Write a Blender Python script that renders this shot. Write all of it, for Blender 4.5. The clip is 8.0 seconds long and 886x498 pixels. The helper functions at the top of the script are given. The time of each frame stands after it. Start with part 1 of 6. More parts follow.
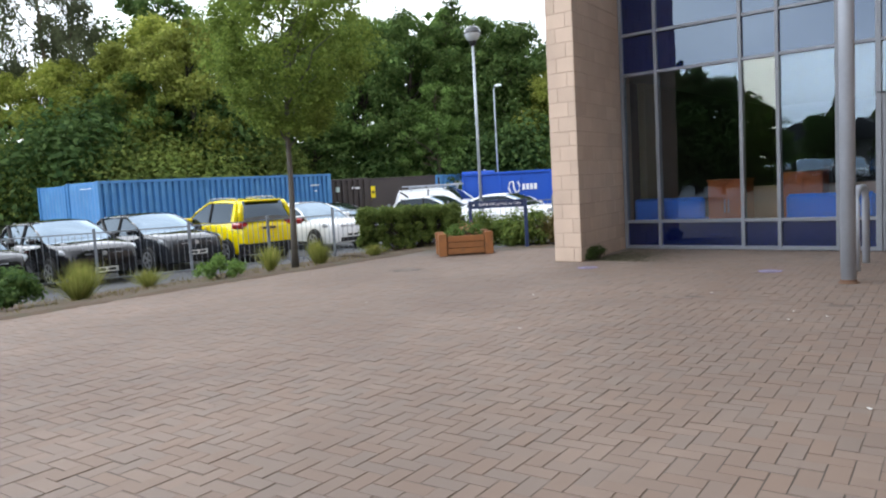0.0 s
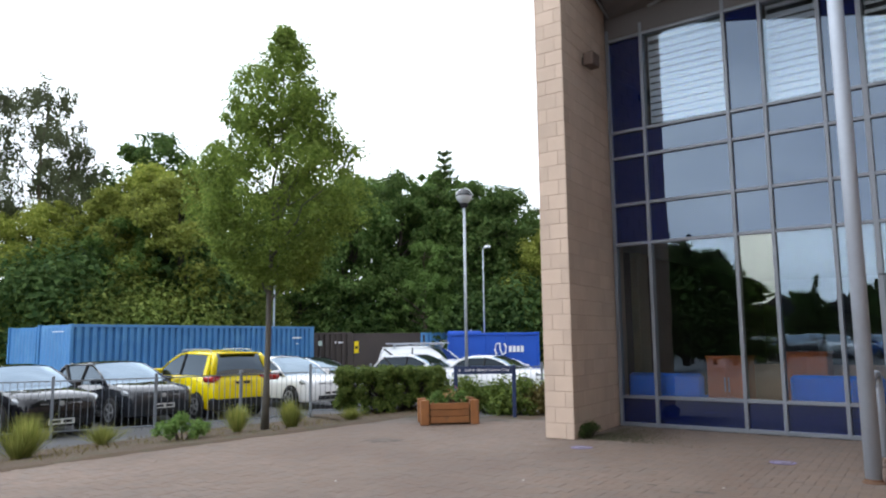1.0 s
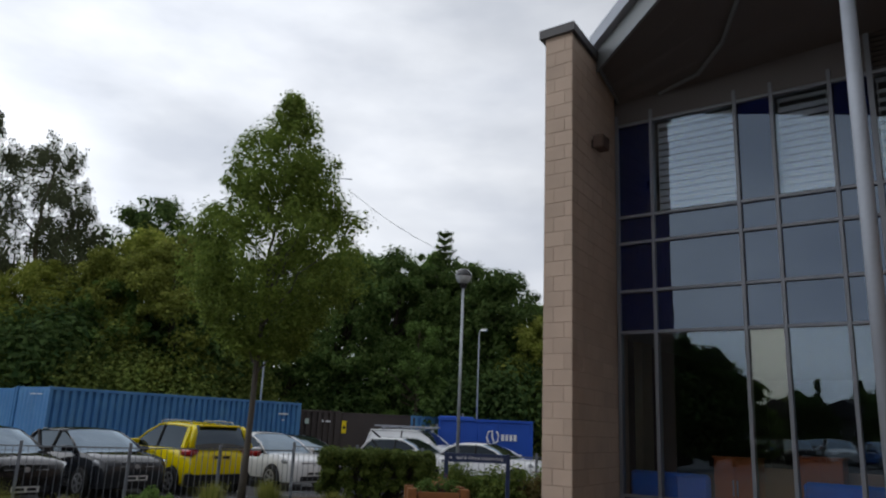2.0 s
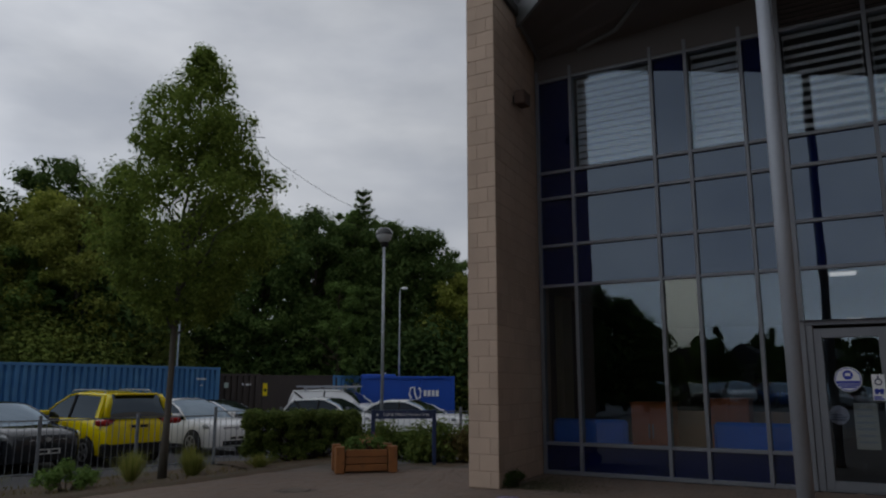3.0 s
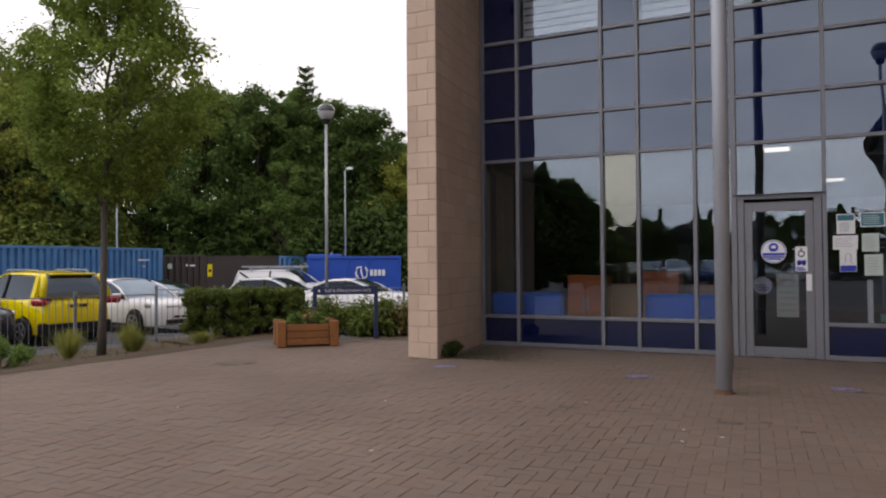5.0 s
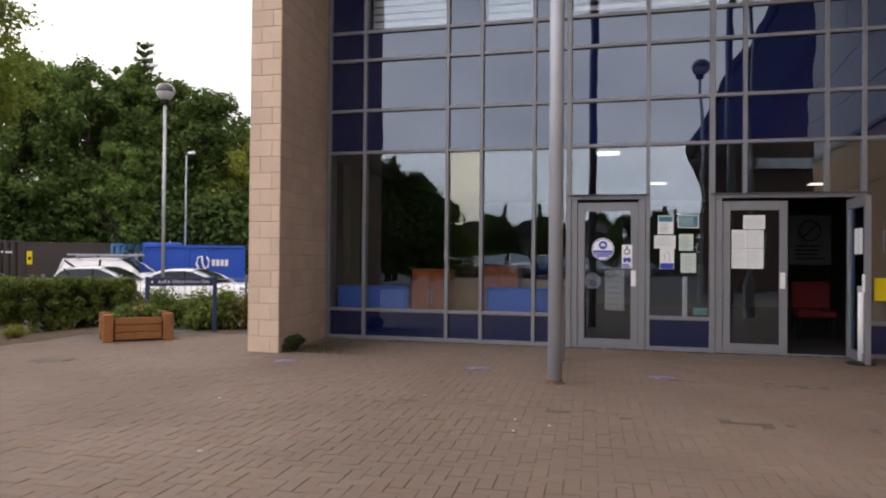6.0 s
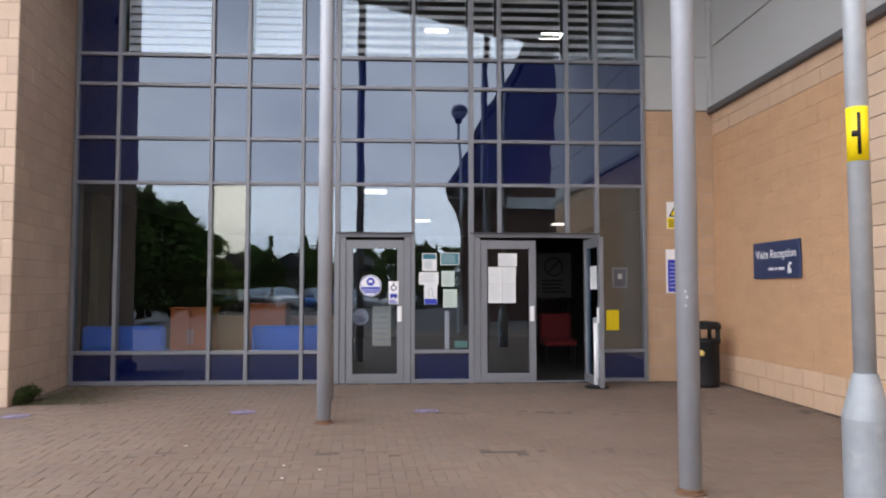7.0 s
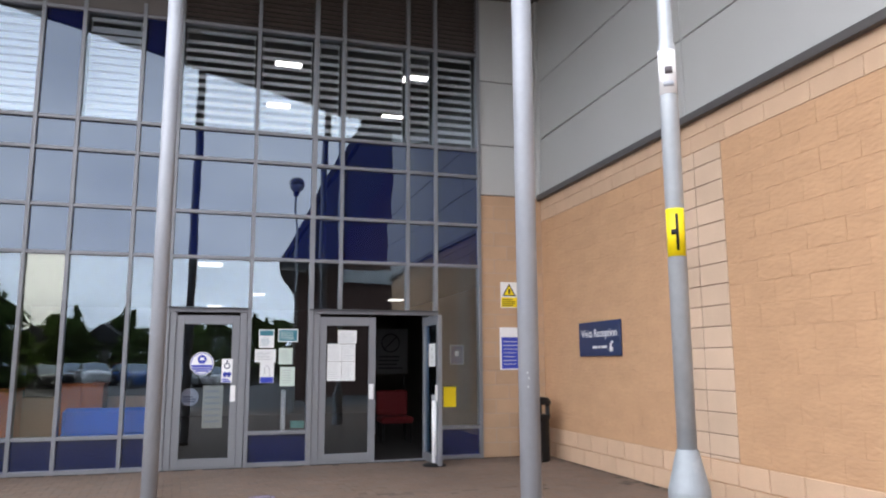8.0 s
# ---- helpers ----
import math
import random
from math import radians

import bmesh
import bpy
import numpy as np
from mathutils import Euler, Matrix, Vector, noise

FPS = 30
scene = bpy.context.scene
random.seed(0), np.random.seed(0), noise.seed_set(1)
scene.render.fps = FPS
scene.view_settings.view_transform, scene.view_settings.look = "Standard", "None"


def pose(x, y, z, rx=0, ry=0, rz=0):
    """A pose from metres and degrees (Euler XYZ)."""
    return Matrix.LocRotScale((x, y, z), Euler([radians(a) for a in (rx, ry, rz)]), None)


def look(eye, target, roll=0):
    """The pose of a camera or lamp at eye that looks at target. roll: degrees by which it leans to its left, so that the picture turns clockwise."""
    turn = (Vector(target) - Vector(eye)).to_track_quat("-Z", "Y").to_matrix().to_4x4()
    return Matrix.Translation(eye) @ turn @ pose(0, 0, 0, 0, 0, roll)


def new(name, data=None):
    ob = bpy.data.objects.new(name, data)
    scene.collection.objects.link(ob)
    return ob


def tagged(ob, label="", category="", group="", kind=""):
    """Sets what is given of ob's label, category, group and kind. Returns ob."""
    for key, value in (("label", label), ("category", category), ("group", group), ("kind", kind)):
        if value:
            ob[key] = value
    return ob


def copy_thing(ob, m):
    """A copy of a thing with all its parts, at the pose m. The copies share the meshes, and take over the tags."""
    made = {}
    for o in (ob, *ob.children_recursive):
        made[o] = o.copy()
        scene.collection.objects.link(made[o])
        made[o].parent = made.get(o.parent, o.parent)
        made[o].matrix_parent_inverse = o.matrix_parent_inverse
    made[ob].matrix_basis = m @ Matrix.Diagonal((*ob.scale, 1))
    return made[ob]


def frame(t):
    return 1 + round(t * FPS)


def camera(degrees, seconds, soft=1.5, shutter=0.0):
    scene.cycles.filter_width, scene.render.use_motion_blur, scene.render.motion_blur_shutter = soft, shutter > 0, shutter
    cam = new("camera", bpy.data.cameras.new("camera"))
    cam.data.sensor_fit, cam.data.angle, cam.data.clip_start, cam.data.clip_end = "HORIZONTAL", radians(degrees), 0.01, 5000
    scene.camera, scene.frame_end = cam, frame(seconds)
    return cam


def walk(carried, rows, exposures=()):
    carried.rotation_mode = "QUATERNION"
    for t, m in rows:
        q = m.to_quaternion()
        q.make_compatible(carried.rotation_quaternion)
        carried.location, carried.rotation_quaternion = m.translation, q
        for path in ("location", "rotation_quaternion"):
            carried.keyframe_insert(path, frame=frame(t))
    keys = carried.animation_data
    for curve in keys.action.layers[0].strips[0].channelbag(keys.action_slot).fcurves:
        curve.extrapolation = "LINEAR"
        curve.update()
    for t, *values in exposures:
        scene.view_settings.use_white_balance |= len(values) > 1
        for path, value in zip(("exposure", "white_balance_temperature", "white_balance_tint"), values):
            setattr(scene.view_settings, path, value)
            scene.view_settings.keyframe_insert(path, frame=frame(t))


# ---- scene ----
cam = camera(62.1, 8.0, soft=2.1)
PATH = [
    (0, (0.454, -12.269, 1.32), (-0.791, -10.714, 1.146), -3.3),
    (0.2, (0.345, -12.143, 1.367), (-0.893, -10.574, 1.278), -1.8),
    (0.5, (0.197, -12.013, 1.409), (-1.03, -10.436, 1.491), 0.3),
    (0.7, (0.165, -11.914, 1.375), (-1.058, -10.336, 1.486), 0.3),
    (1, (0.072, -11.786, 1.436), (-1.127, -10.204, 1.683), -0.7),
    (1.2, (0.016, -11.693, 1.474), (-1.213, -10.16, 1.846), -0.5),
    (1.5, (-0.022, -11.623, 1.469), (-1.279, -10.144, 1.952), -0.1),
    (1.7, (-0.107, -11.486, 1.443), (-1.348, -9.993, 1.923), 1.6),
    (2.8, (-0.347, -11.445, 1.389), (-1.346, -9.762, 1.8), -0.1),
    (3, (-0.342, -11.461, 1.408), (-1.338, -9.765, 1.77), 0.0),
    (3.2, (-0.319, -11.415, 1.381), (-1.315, -9.702, 1.652), -0.6),
    (3.5, (-0.294, -11.39, 1.36), (-1.272, -9.654, 1.538), -0.7),
    (4, (-0.286, -11.339, 1.342), (-1.218, -9.572, 1.437), -0.7),
    (4.2, (-0.31, -11.295, 1.328), (-1.214, -9.512, 1.399), -0.3),
    (5.3, (-0.283, -11.28, 1.316), (-1.159, -9.482, 1.348), -0.5),
    (5.5, (-0.291, -11.312, 1.354), (-1.095, -9.481, 1.372), -0.9),
    (5.8, (-0.275, -11.284, 1.368), (-0.948, -9.401, 1.386), -1.0),
    (6, (-0.232, -11.223, 1.33), (-0.744, -9.289, 1.353), 0.5),
    (6.2, (-0.245, -11.264, 1.371), (-0.599, -9.296, 1.382), -0.9),
    (6.5, (-0.23, -11.232, 1.36), (-0.393, -9.239, 1.4), -0.9),
    (6.7, (-0.249, -11.232, 1.361), (-0.296, -9.233, 1.405), -0.6),
    (7, (-0.263, -11.237, 1.404), (-0.151, -9.243, 1.516), -0.0),
    (7.2, (-0.312, -11.222, 1.432), (-0.069, -9.244, 1.601), 0.3),
    (7.5, (-0.366, -11.254, 1.445), (-0.021, -9.301, 1.71), -0.5),
    (7.7, (-0.382, -11.255, 1.451), (0.044, -9.325, 1.759), -0.3),
    (8, (-0.416, -11.272, 1.466), (0.14, -9.376, 1.773), -0.2),
]
EXPOSURES = [
    (0.0, -0.12, 6200, 9),
    (0.5, 0.00, 6050, 9),
    (1.0, -0.34, 6150, 9),
    (1.5, -1.46, 6350, 10),
    (1.7, -1.64, 6350, 10),
    (2.8, -2.57, 6300, 10),
    (3.2, -2.67, 6300, 11),
    (3.5, -2.57, 6400, 12),
    (4.0, -2.05, 6650, 15),
    (4.2, -1.67, 6700, 15),
    (5.3, -1.03, 7150, 20),
    (5.5, -0.93, 7200, 20),
    (6.0, -0.62, 7200, 19),
    (6.5, -0.32, 7000, 17),
    (7.0, -0.07, 6800, 16),
    (7.5, 0.05, 6600, 15),
    (8.0, 0.03, 6600, 14),
]
SKY, SUN = 0.165, 0.5
walk(cam, [(t, look(eye, target, roll)) for t, eye, target, roll in PATH], EXPOSURES)

# ---- world, sun ----
world = bpy.data.worlds.new("overcast_sky")
scene.world = world
world.use_nodes = True
wn, wl = world.node_tree.nodes, world.node_tree.links
wn.clear()
sky = wn.new("ShaderNodeTexSky")
sky.sky_type, sky.sun_disc = "NISHITA", False
sky.sun_elevation, sky.sun_rotation = radians(66), radians(236)
coords = wn.new("ShaderNodeTexCoord")
stretch = wn.new("ShaderNodeMapping")
stretch.inputs["Scale"].default_value = (1.0, 1.0, 2.6)
clouds = wn.new("ShaderNodeTexNoise")
clouds.inputs["Scale"].default_value, clouds.inputs["Detail"].default_value = 2.3, 7
cover = wn.new("ShaderNodeValToRGB")
cover.color_ramp.elements[0].position, cover.color_ramp.elements[1].position = 0.36, 0.60
cover.color_ramp.elements[0].color = (0.7, 0.7, 0.7, 1)
cover.color_ramp.elements[1].color = (1, 1, 1, 1)
shades = wn.new("ShaderNodeTexNoise")
shades.inputs["Scale"].default_value, shades.inputs["Detail"].default_value = 5.0, 5
tone = wn.new("ShaderNodeValToRGB")
tone.color_ramp.elements[0].position, tone.color_ramp.elements[1].position = 0.3, 0.7
tone.color_ramp.elements[0].color = (11.6, 12.1, 13.1, 1)
tone.color_ramp.elements[1].color = (15.0, 15.3, 15.8, 1)
veil = wn.new("ShaderNodeMix")
veil.data_type = "RGBA"
back = wn.new("ShaderNodeBackground")
back.inputs["Strength"].default_value = SKY
wout = wn.new("ShaderNodeOutputWorld")
wl.new(coords.outputs["Generated"], stretch.inputs["Vector"])
wl.new(stretch.outputs["Vector"], clouds.inputs["Vector"])
wl.new(stretch.outputs["Vector"], shades.inputs["Vector"])
wl.new(clouds.outputs["Fac"], cover.inputs["Fac"])
wl.new(shades.outputs["Fac"], tone.inputs["Fac"])
# thin bright cloud towards the horizon and round the veiled sun in the west, greyer overhead and in the east
lobe = wn.new("ShaderNodeVectorMath")
lobe.operation = "DOT_PRODUCT"
lobe.inputs[1].default_value = (-0.75, -0.42, -0.30)
wl.new(coords.outputs["Generated"], lobe.inputs[0])
swell = wn.new("ShaderNodeMath")
swell.operation = "ADD"
swell.inputs[1].default_value = 1.42
wl.new(lobe.outputs["Value"], swell.inputs[0])
least = wn.new("ShaderNodeMath")
least.operation = "MAXIMUM"
least.inputs[1].default_value = 0.55
wl.new(swell.outputs["Value"], least.inputs[0])
lit = wn.new("ShaderNodeVectorMath")
lit.operation = "SCALE"
wl.new(cover.outputs["Color"], veil.inputs["Factor"])
wl.new(sky.outputs["Color"], veil.inputs["A"])
wl.new(tone.outputs["Color"], lit.inputs[0])
wl.new(least.outputs["Value"], lit.inputs["Scale"])
wl.new(lit.outputs["Vector"], veil.inputs["B"])
wl.new(veil.outputs["Result"], back.inputs["Color"])
wl.new(back.outputs["Background"], wout.inputs["Surface"])

sun = new("sun", bpy.data.lights.new("sun", "SUN"))
sun.data.energy, sun.data.angle, sun.data.color = SUN, radians(22), (1.0, 0.965, 0.92)
sun.matrix_world = look((-24, -16, 68), (0, 0, 0))


# ---- materials ----
def rgb(c):
    return (c[0], c[1], c[2], 1.0)


def surface(name, col, rough=0.6, metal=0.0, vary=0.18, scale=3.0, fine=60.0, bump=0.15, piece=0.0, island=0.0, stain=None, stain_at=0.62, spec=0.5, coat=0.0, dist=0.004, streak=0.0):
    """A paint, stone or metal: base colour with broad and fine variation, fine relief, and an own shade for each piece."""
    m = bpy.data.materials.new(name)
    m.use_nodes = True
    n, l = m.node_tree.nodes, m.node_tree.links
    p = n["Principled BSDF"]
    p.inputs["Roughness"].default_value, p.inputs["Metallic"].default_value = rough, metal
    p.inputs["Specular IOR Level"].default_value = spec
    p.inputs["Coat Weight"].default_value = coat
    geo = n.new("ShaderNodeNewGeometry")
    broad, grain = n.new("ShaderNodeTexNoise"), n.new("ShaderNodeTexNoise")
    broad.inputs["Scale"].default_value, broad.inputs["Detail"].default_value = scale, 5
    grain.inputs["Scale"].default_value, grain.inputs["Detail"].default_value = fine, 3
    where = geo.outputs["Position"]
    if streak:
        squeeze = n.new("ShaderNodeMapping")
        squeeze.inputs["Scale"].default_value = (1, 1, streak)
        l.new(where, squeeze.inputs["Vector"])
        where = squeeze.outputs["Vector"]
    l.new(where, broad.inputs["Vector"])
    l.new(where, grain.inputs["Vector"])

    def math_node(op, a, b):
        k = n.new("ShaderNodeMath")
        k.operation = op
        for s, v in zip(k.inputs, (a, b)):
            if isinstance(v, (int, float)):
                s.default_value = v
            else:
                l.new(v, s)
        return k.outputs[0]
    f = math_node("MULTIPLY_ADD", broad.outputs["Fac"], 2 * vary)
    f.node.inputs[2].default_value = 1 - vary
    g = math_node("MULTIPLY_ADD", grain.outputs["Fac"], 1.2 * vary)
    g.node.inputs[2].default_value = 1 - 0.6 * vary
    f = math_node("MULTIPLY", f, g)
    if piece:
        info = n.new("ShaderNodeObjectInfo")
        k = math_node("MULTIPLY_ADD", info.outputs["Random"], 2 * piece)
        k.node.inputs[2].default_value = 1 - piece
        f = math_node("MULTIPLY", f, k)
    if island:
        k = math_node("MULTIPLY_ADD", geo.outputs["Random Per Island"], 2 * island)
        k.node.inputs[2].default_value = 1 - island
        f = math_node("MULTIPLY", f, k)
    tint = n.new("ShaderNodeVectorMath")
    tint.operation = "SCALE"
    tint.inputs[0].default_value = col
    l.new(f, tint.inputs["Scale"])
    out = tint.outputs["Vector"]
    if stain:
        spots = n.new("ShaderNodeTexNoise")
        spots.inputs["Scale"].default_value, spots.inputs["Detail"].default_value = scale * 1.7, 7
        l.new(geo.outputs["Position"], spots.inputs["Vector"])
        ramp = n.new("ShaderNodeValToRGB")
        ramp.color_ramp.elements[0].position, ramp.color_ramp.elements[1].position = stain_at - 0.1, stain_at + 0.1
        l.new(spots.outputs["Fac"], ramp.inputs["Fac"])
        mix = n.new("ShaderNodeMix")
        mix.data_type = "RGBA"
        l.new(ramp.outputs["Color"], mix.inputs["Factor"])
        l.new(out, mix.inputs["A"])
        mix.inputs["B"].default_value = rgb(stain)
        out = mix.outputs["Result"]
    l.new(out, p.inputs["Base Color"])
    r = math_node("MULTIPLY_ADD", grain.outputs["Fac"], 0.2)
    r.node.inputs[2].default_value = max(0.02, rough - 0.1)
    l.new(r, p.inputs["Roughness"])
    if bump:
        b = n.new("ShaderNodeBump")
        b.inputs["Strength"].default_value, b.inputs["Distance"].default_value = bump, dist
        l.new(grain.outputs["Fac"], b.inputs["Height"])
        l.new(b.outputs["Normal"], p.inputs["Normal"])
    return m


def leaf_material(name, a, b, thin=0.48):
    m = surface(name, a, rough=0.6, vary=0.4, scale=0.45, fine=5.0, bump=0.0, piece=0.26, island=0.12, spec=0.1)
    n, l = m.node_tree.nodes, m.node_tree.links
    p = n["Principled BSDF"]
    old = p.inputs["Base Color"].links[0].from_socket
    geo = n.new("ShaderNodeNewGeometry")
    ramp = n.new("ShaderNodeValToRGB")
    ramp.color_ramp.elements[0].color = (1, 1, 1, 1)
    ramp.color_ramp.elements[1].color = (b[0] / a[0], b[1] / a[1], b[2] / a[2], 1)
    l.new(geo.outputs["Random Per Island"], ramp.inputs["Fac"])
    mul = n.new("ShaderNodeVectorMath")
    mul.operation = "MULTIPLY"
    l.new(old, mul.inputs[0])
    l.new(ramp.outputs["Color"], mul.inputs[1])
    l.new(mul.outputs["Vector"], p.inputs["Base Color"])
    tr, mix = n.new("ShaderNodeBsdfTranslucent"), n.new("ShaderNodeMixShader")
    l.new(mul.outputs["Vector"], tr.inputs["Color"])
    mix.inputs["Fac"].default_value = thin
    l.new(p.outputs["BSDF"], mix.inputs[1])
    l.new(tr.outputs["BSDF"], mix.inputs[2])
    l.new(mix.outputs["Shader"], n["Material Output"].inputs["Surface"])
    return m


def pane_material(name, back_col, see_through, shine, wave=0.02, tint=(0.71, 0.86, 1.0, 1)):
    """Coated window glass: a mirror share over a clear or an opaque navy backing, with the slight waves of float glass."""
    m = bpy.data.materials.new(name)
    m.use_nodes = True
    n, l = m.node_tree.nodes, m.node_tree.links
    n.clear()
    geo, waves, b = n.new("ShaderNodeNewGeometry"), n.new("ShaderNodeTexNoise"), n.new("ShaderNodeBump")
    waves.inputs["Scale"].default_value, waves.inputs["Detail"].default_value = 1.6, 1
    l.new(geo.outputs["Position"], waves.inputs["Vector"])
    b.inputs["Strength"].default_value, b.inputs["Distance"].default_value = wave, 0.1
    l.new(waves.outputs["Fac"], b.inputs["Height"])
    gloss = n.new("ShaderNodeBsdfGlossy")
    gloss.inputs["Roughness"].default_value, gloss.inputs["Color"].default_value = 0.0, tint
    l.new(b.outputs["Normal"], gloss.inputs["Normal"])
    base = n.new("ShaderNodeBsdfTransparent" if see_through else "ShaderNodeBsdfDiffuse")
    base.inputs["Color"].default_value = rgb(back_col)
    fres = n.new("ShaderNodeFresnel")
    fres.inputs["IOR"].default_value = 1.45
    k = n.new("ShaderNodeMath")
    k.operation, k.use_clamp = "MULTIPLY_ADD", True
    l.new(fres.outputs["Fac"], k.inputs[0])
    k.inputs[1].default_value, k.inputs[2].default_value = 0.9, shine
    mix, out = n.new("ShaderNodeMixShader"), n.new("ShaderNodeOutputMaterial")
    l.new(k.outputs[0], mix.inputs["Fac"])
    l.new(base.outputs["BSDF"], mix.inputs[1])
    l.new(gloss.outputs["BSDF"], mix.inputs[2])
    l.new(mix.outputs["Shader"], out.inputs["Surface"])
    return m


def glowing(name, col, strength):
    m = bpy.data.materials.new(name)
    m.use_nodes = True
    p = m.node_tree.nodes["Principled BSDF"]
    p.inputs["Base Color"].default_value = rgb(col)
    p.inputs["Emission Color"].default_value, p.inputs["Emission Strength"].default_value = rgb(col), strength
    return m


PAVER = surface("concrete_paver", (0.165, 0.126, 0.100), 0.85, vary=0.30, scale=0.32, fine=90, bump=0.35, piece=0.065, island=0.065, stain=(0.142, 0.106, 0.084), stain_at=0.55)
# some pavers are redder, some greyer
pn, plk = PAVER.node_tree.nodes, PAVER.node_tree.links
pgeo, pobj, psum, pramp, pmul = pn.new("ShaderNodeNewGeometry"), pn.new("ShaderNodeObjectInfo"), pn.new("ShaderNodeMath"), pn.new("ShaderNodeValToRGB"), pn.new("ShaderNodeVectorMath")
psum.operation, pmul.operation = "ADD", "MULTIPLY"
plk.new(pgeo.outputs["Random Per Island"], psum.inputs[0])
plk.new(pobj.outputs["Random"], psum.inputs[1])
pfrac = pn.new("ShaderNodeMath")
pfrac.operation = "FRACT"
plk.new(psum.outputs[0], pfrac.inputs[0])
plk.new(pfrac.outputs[0], pramp.inputs["Fac"])
pramp.color_ramp.elements[0].color, pramp.color_ramp.elements[1].color = (0.99, 1.0, 1.01, 1), (1.07, 0.99, 0.93, 1)
psock = pn["Principled BSDF"].inputs["Base Color"]
plk.new(psock.links[0].from_socket, pmul.inputs[0])
plk.new(pramp.outputs["Color"], pmul.inputs[1])
plk.new(pmul.outputs["Vector"], psock)
JOINT = surface("joint_sand", (0.135, 0.107, 0.088), 0.95, vary=0.3, scale=0.7, fine=70, bump=0.3, stain=(0.056, 0.046, 0.034), stain_at=0.52)
BLOCK_PINK = surface("smooth_block", (0.52, 0.40, 0.31), 0.85, vary=0.16, scale=2.2, fine=70, bump=0.3, piece=0.07, island=0.07)
BLOCK_BUFF = surface("split_face_block", (0.525, 0.322, 0.184), 0.9, vary=0.13, scale=2.2, fine=11, bump=0.8, piece=0.014, island=0.014, dist=0.013, streak=2.6)
BLOCK_PALE = surface("pale_block", (0.60, 0.45, 0.33), 0.88, vary=0.12, scale=2.5, fine=60, bump=0.3, piece=0.06, island=0.06)
BLOCK_BAND = surface("plinth_block", (0.565, 0.395, 0.27), 0.88, vary=0.12, scale=2.5, fine=60, bump=0.3, piece=0.05, island=0.05)
MORTAR_BUFF = surface("buff_mortar", (0.485, 0.298, 0.172), 0.95, vary=0.15, scale=4, fine=90, bump=0.3)
MORTAR = surface("mortar", (0.40, 0.305, 0.235), 0.95, vary=0.2, scale=4, fine=90, bump=0.3)
# smooth buff block for the pier, darkened in colour for the canopy's shade
BLOCK_PIER = surface("shaded_buff_block", (0.44, 0.295, 0.187), 0.88, vary=0.14, scale=2.5, fine=60, bump=0.3, piece=0.05, island=0.05)
ALU = surface("grey_aluminium", (0.195, 0.205, 0.228), 0.42, 0.2, vary=0.08, scale=2, fine=40, bump=0.03)
ALU_DARK = surface("dark_grey_gasket", (0.05, 0.055, 0.065), 0.6, vary=0.1, bump=0.05)
STEEL_PAINT = surface("grey_painted_steel", (0.36, 0.39, 0.44), 0.5, 0.1, vary=0.14, scale=1.6, fine=25, bump=0.05, stain=(0.34, 0.365, 0.40), stain_at=0.66)
GALV = surface("galvanised_steel", (0.42, 0.46, 0.495), 0.45, 0.2, vary=0.2, scale=3.0, fine=22, bump=0.08, stain=(0.38, 0.42, 0.46), stain_at=0.6)
FENCE_GREY = surface("weathered_fence_steel", (0.20, 0.22, 0.25), 0.5, 0.2, vary=0.2, scale=2.0, fine=25, bump=0.05, stain=(0.14, 0.15, 0.16), stain_at=0.6)
CLAD = surface("grey_cladding", (0.42, 0.43, 0.425), 0.5, 0.0, vary=0.06, scale=0.8, fine=60, bump=0.03)
TRIM_DARK = surface("dark_trim", (0.09, 0.085, 0.085), 0.5, 0.2, vary=0.12, bump=0.05)
SOFFIT = surface("soffit_panel", (0.115, 0.104, 0.10), 0.7, vary=0.08, scale=0.7, fine=30, bump=0.05)
FASCIA = surface("fascia_metal", (0.20, 0.215, 0.22), 0.45, 0.3, vary=0.1, scale=1, fine=30, bump=0.04)
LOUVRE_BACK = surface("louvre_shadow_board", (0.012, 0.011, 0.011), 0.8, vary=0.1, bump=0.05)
LOUVRE = surface("brown_grey_louvre", (0.115, 0.10, 0.094), 0.55, 0.2, vary=0.1, bump=0.05)
BLIND = surface("white_blind_slat", (0.84, 0.85, 0.85), 0.6, vary=0.05, bump=0.03)
BLINDCLOTH = surface("pale_blind", (0.60, 0.64, 0.70), 0.6, vary=0.08, bump=0.03)
GLASS = pane_material("clear_coated_glass", (0.92, 0.93, 0.93), True, 0.07)
# same clear glass with a warmer, paler mirror tint, for one bay only
GLASS_WARM = pane_material("warm_tint_glass", (0.92, 0.93, 0.9), True, 0.068, tint=(0.97, 1.0, 0.90, 1))
NAVY = pane_material("navy_spandrel_glass", (0.004, 0.008, 0.052), False, 0.07)
SCREEN = pane_material("windscreen_glass", (0.02, 0.024, 0.028), False, 0.22, 0.0)
TAILGLASS = pane_material("tailgate_glass", (0.012, 0.013, 0.016), False, 0.11, 0.0)
CARGLASS = pane_material("car_glass", (0.008, 0.010, 0.012), False, -0.012, 0.0)
# plaster, carpet and ceiling colours are lowered: the room's dimness is in them
PLASTER = surface("dimmed_plaster", (0.042, 0.036, 0.030), 0.9, vary=0.1, bump=0.05)
CREAM = surface("cream_wall", (0.30, 0.27, 0.15), 0.9, vary=0.1, bump=0.05)
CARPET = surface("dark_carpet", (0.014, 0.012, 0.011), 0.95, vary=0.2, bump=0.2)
CEILING = surface("dimmed_ceiling_tile", (0.15, 0.147, 0.138), 0.9, vary=0.05, bump=0.05)
LIGHT_UP = glowing("upper_light_panel", (1.0, 0.98, 0.94), 9.0)
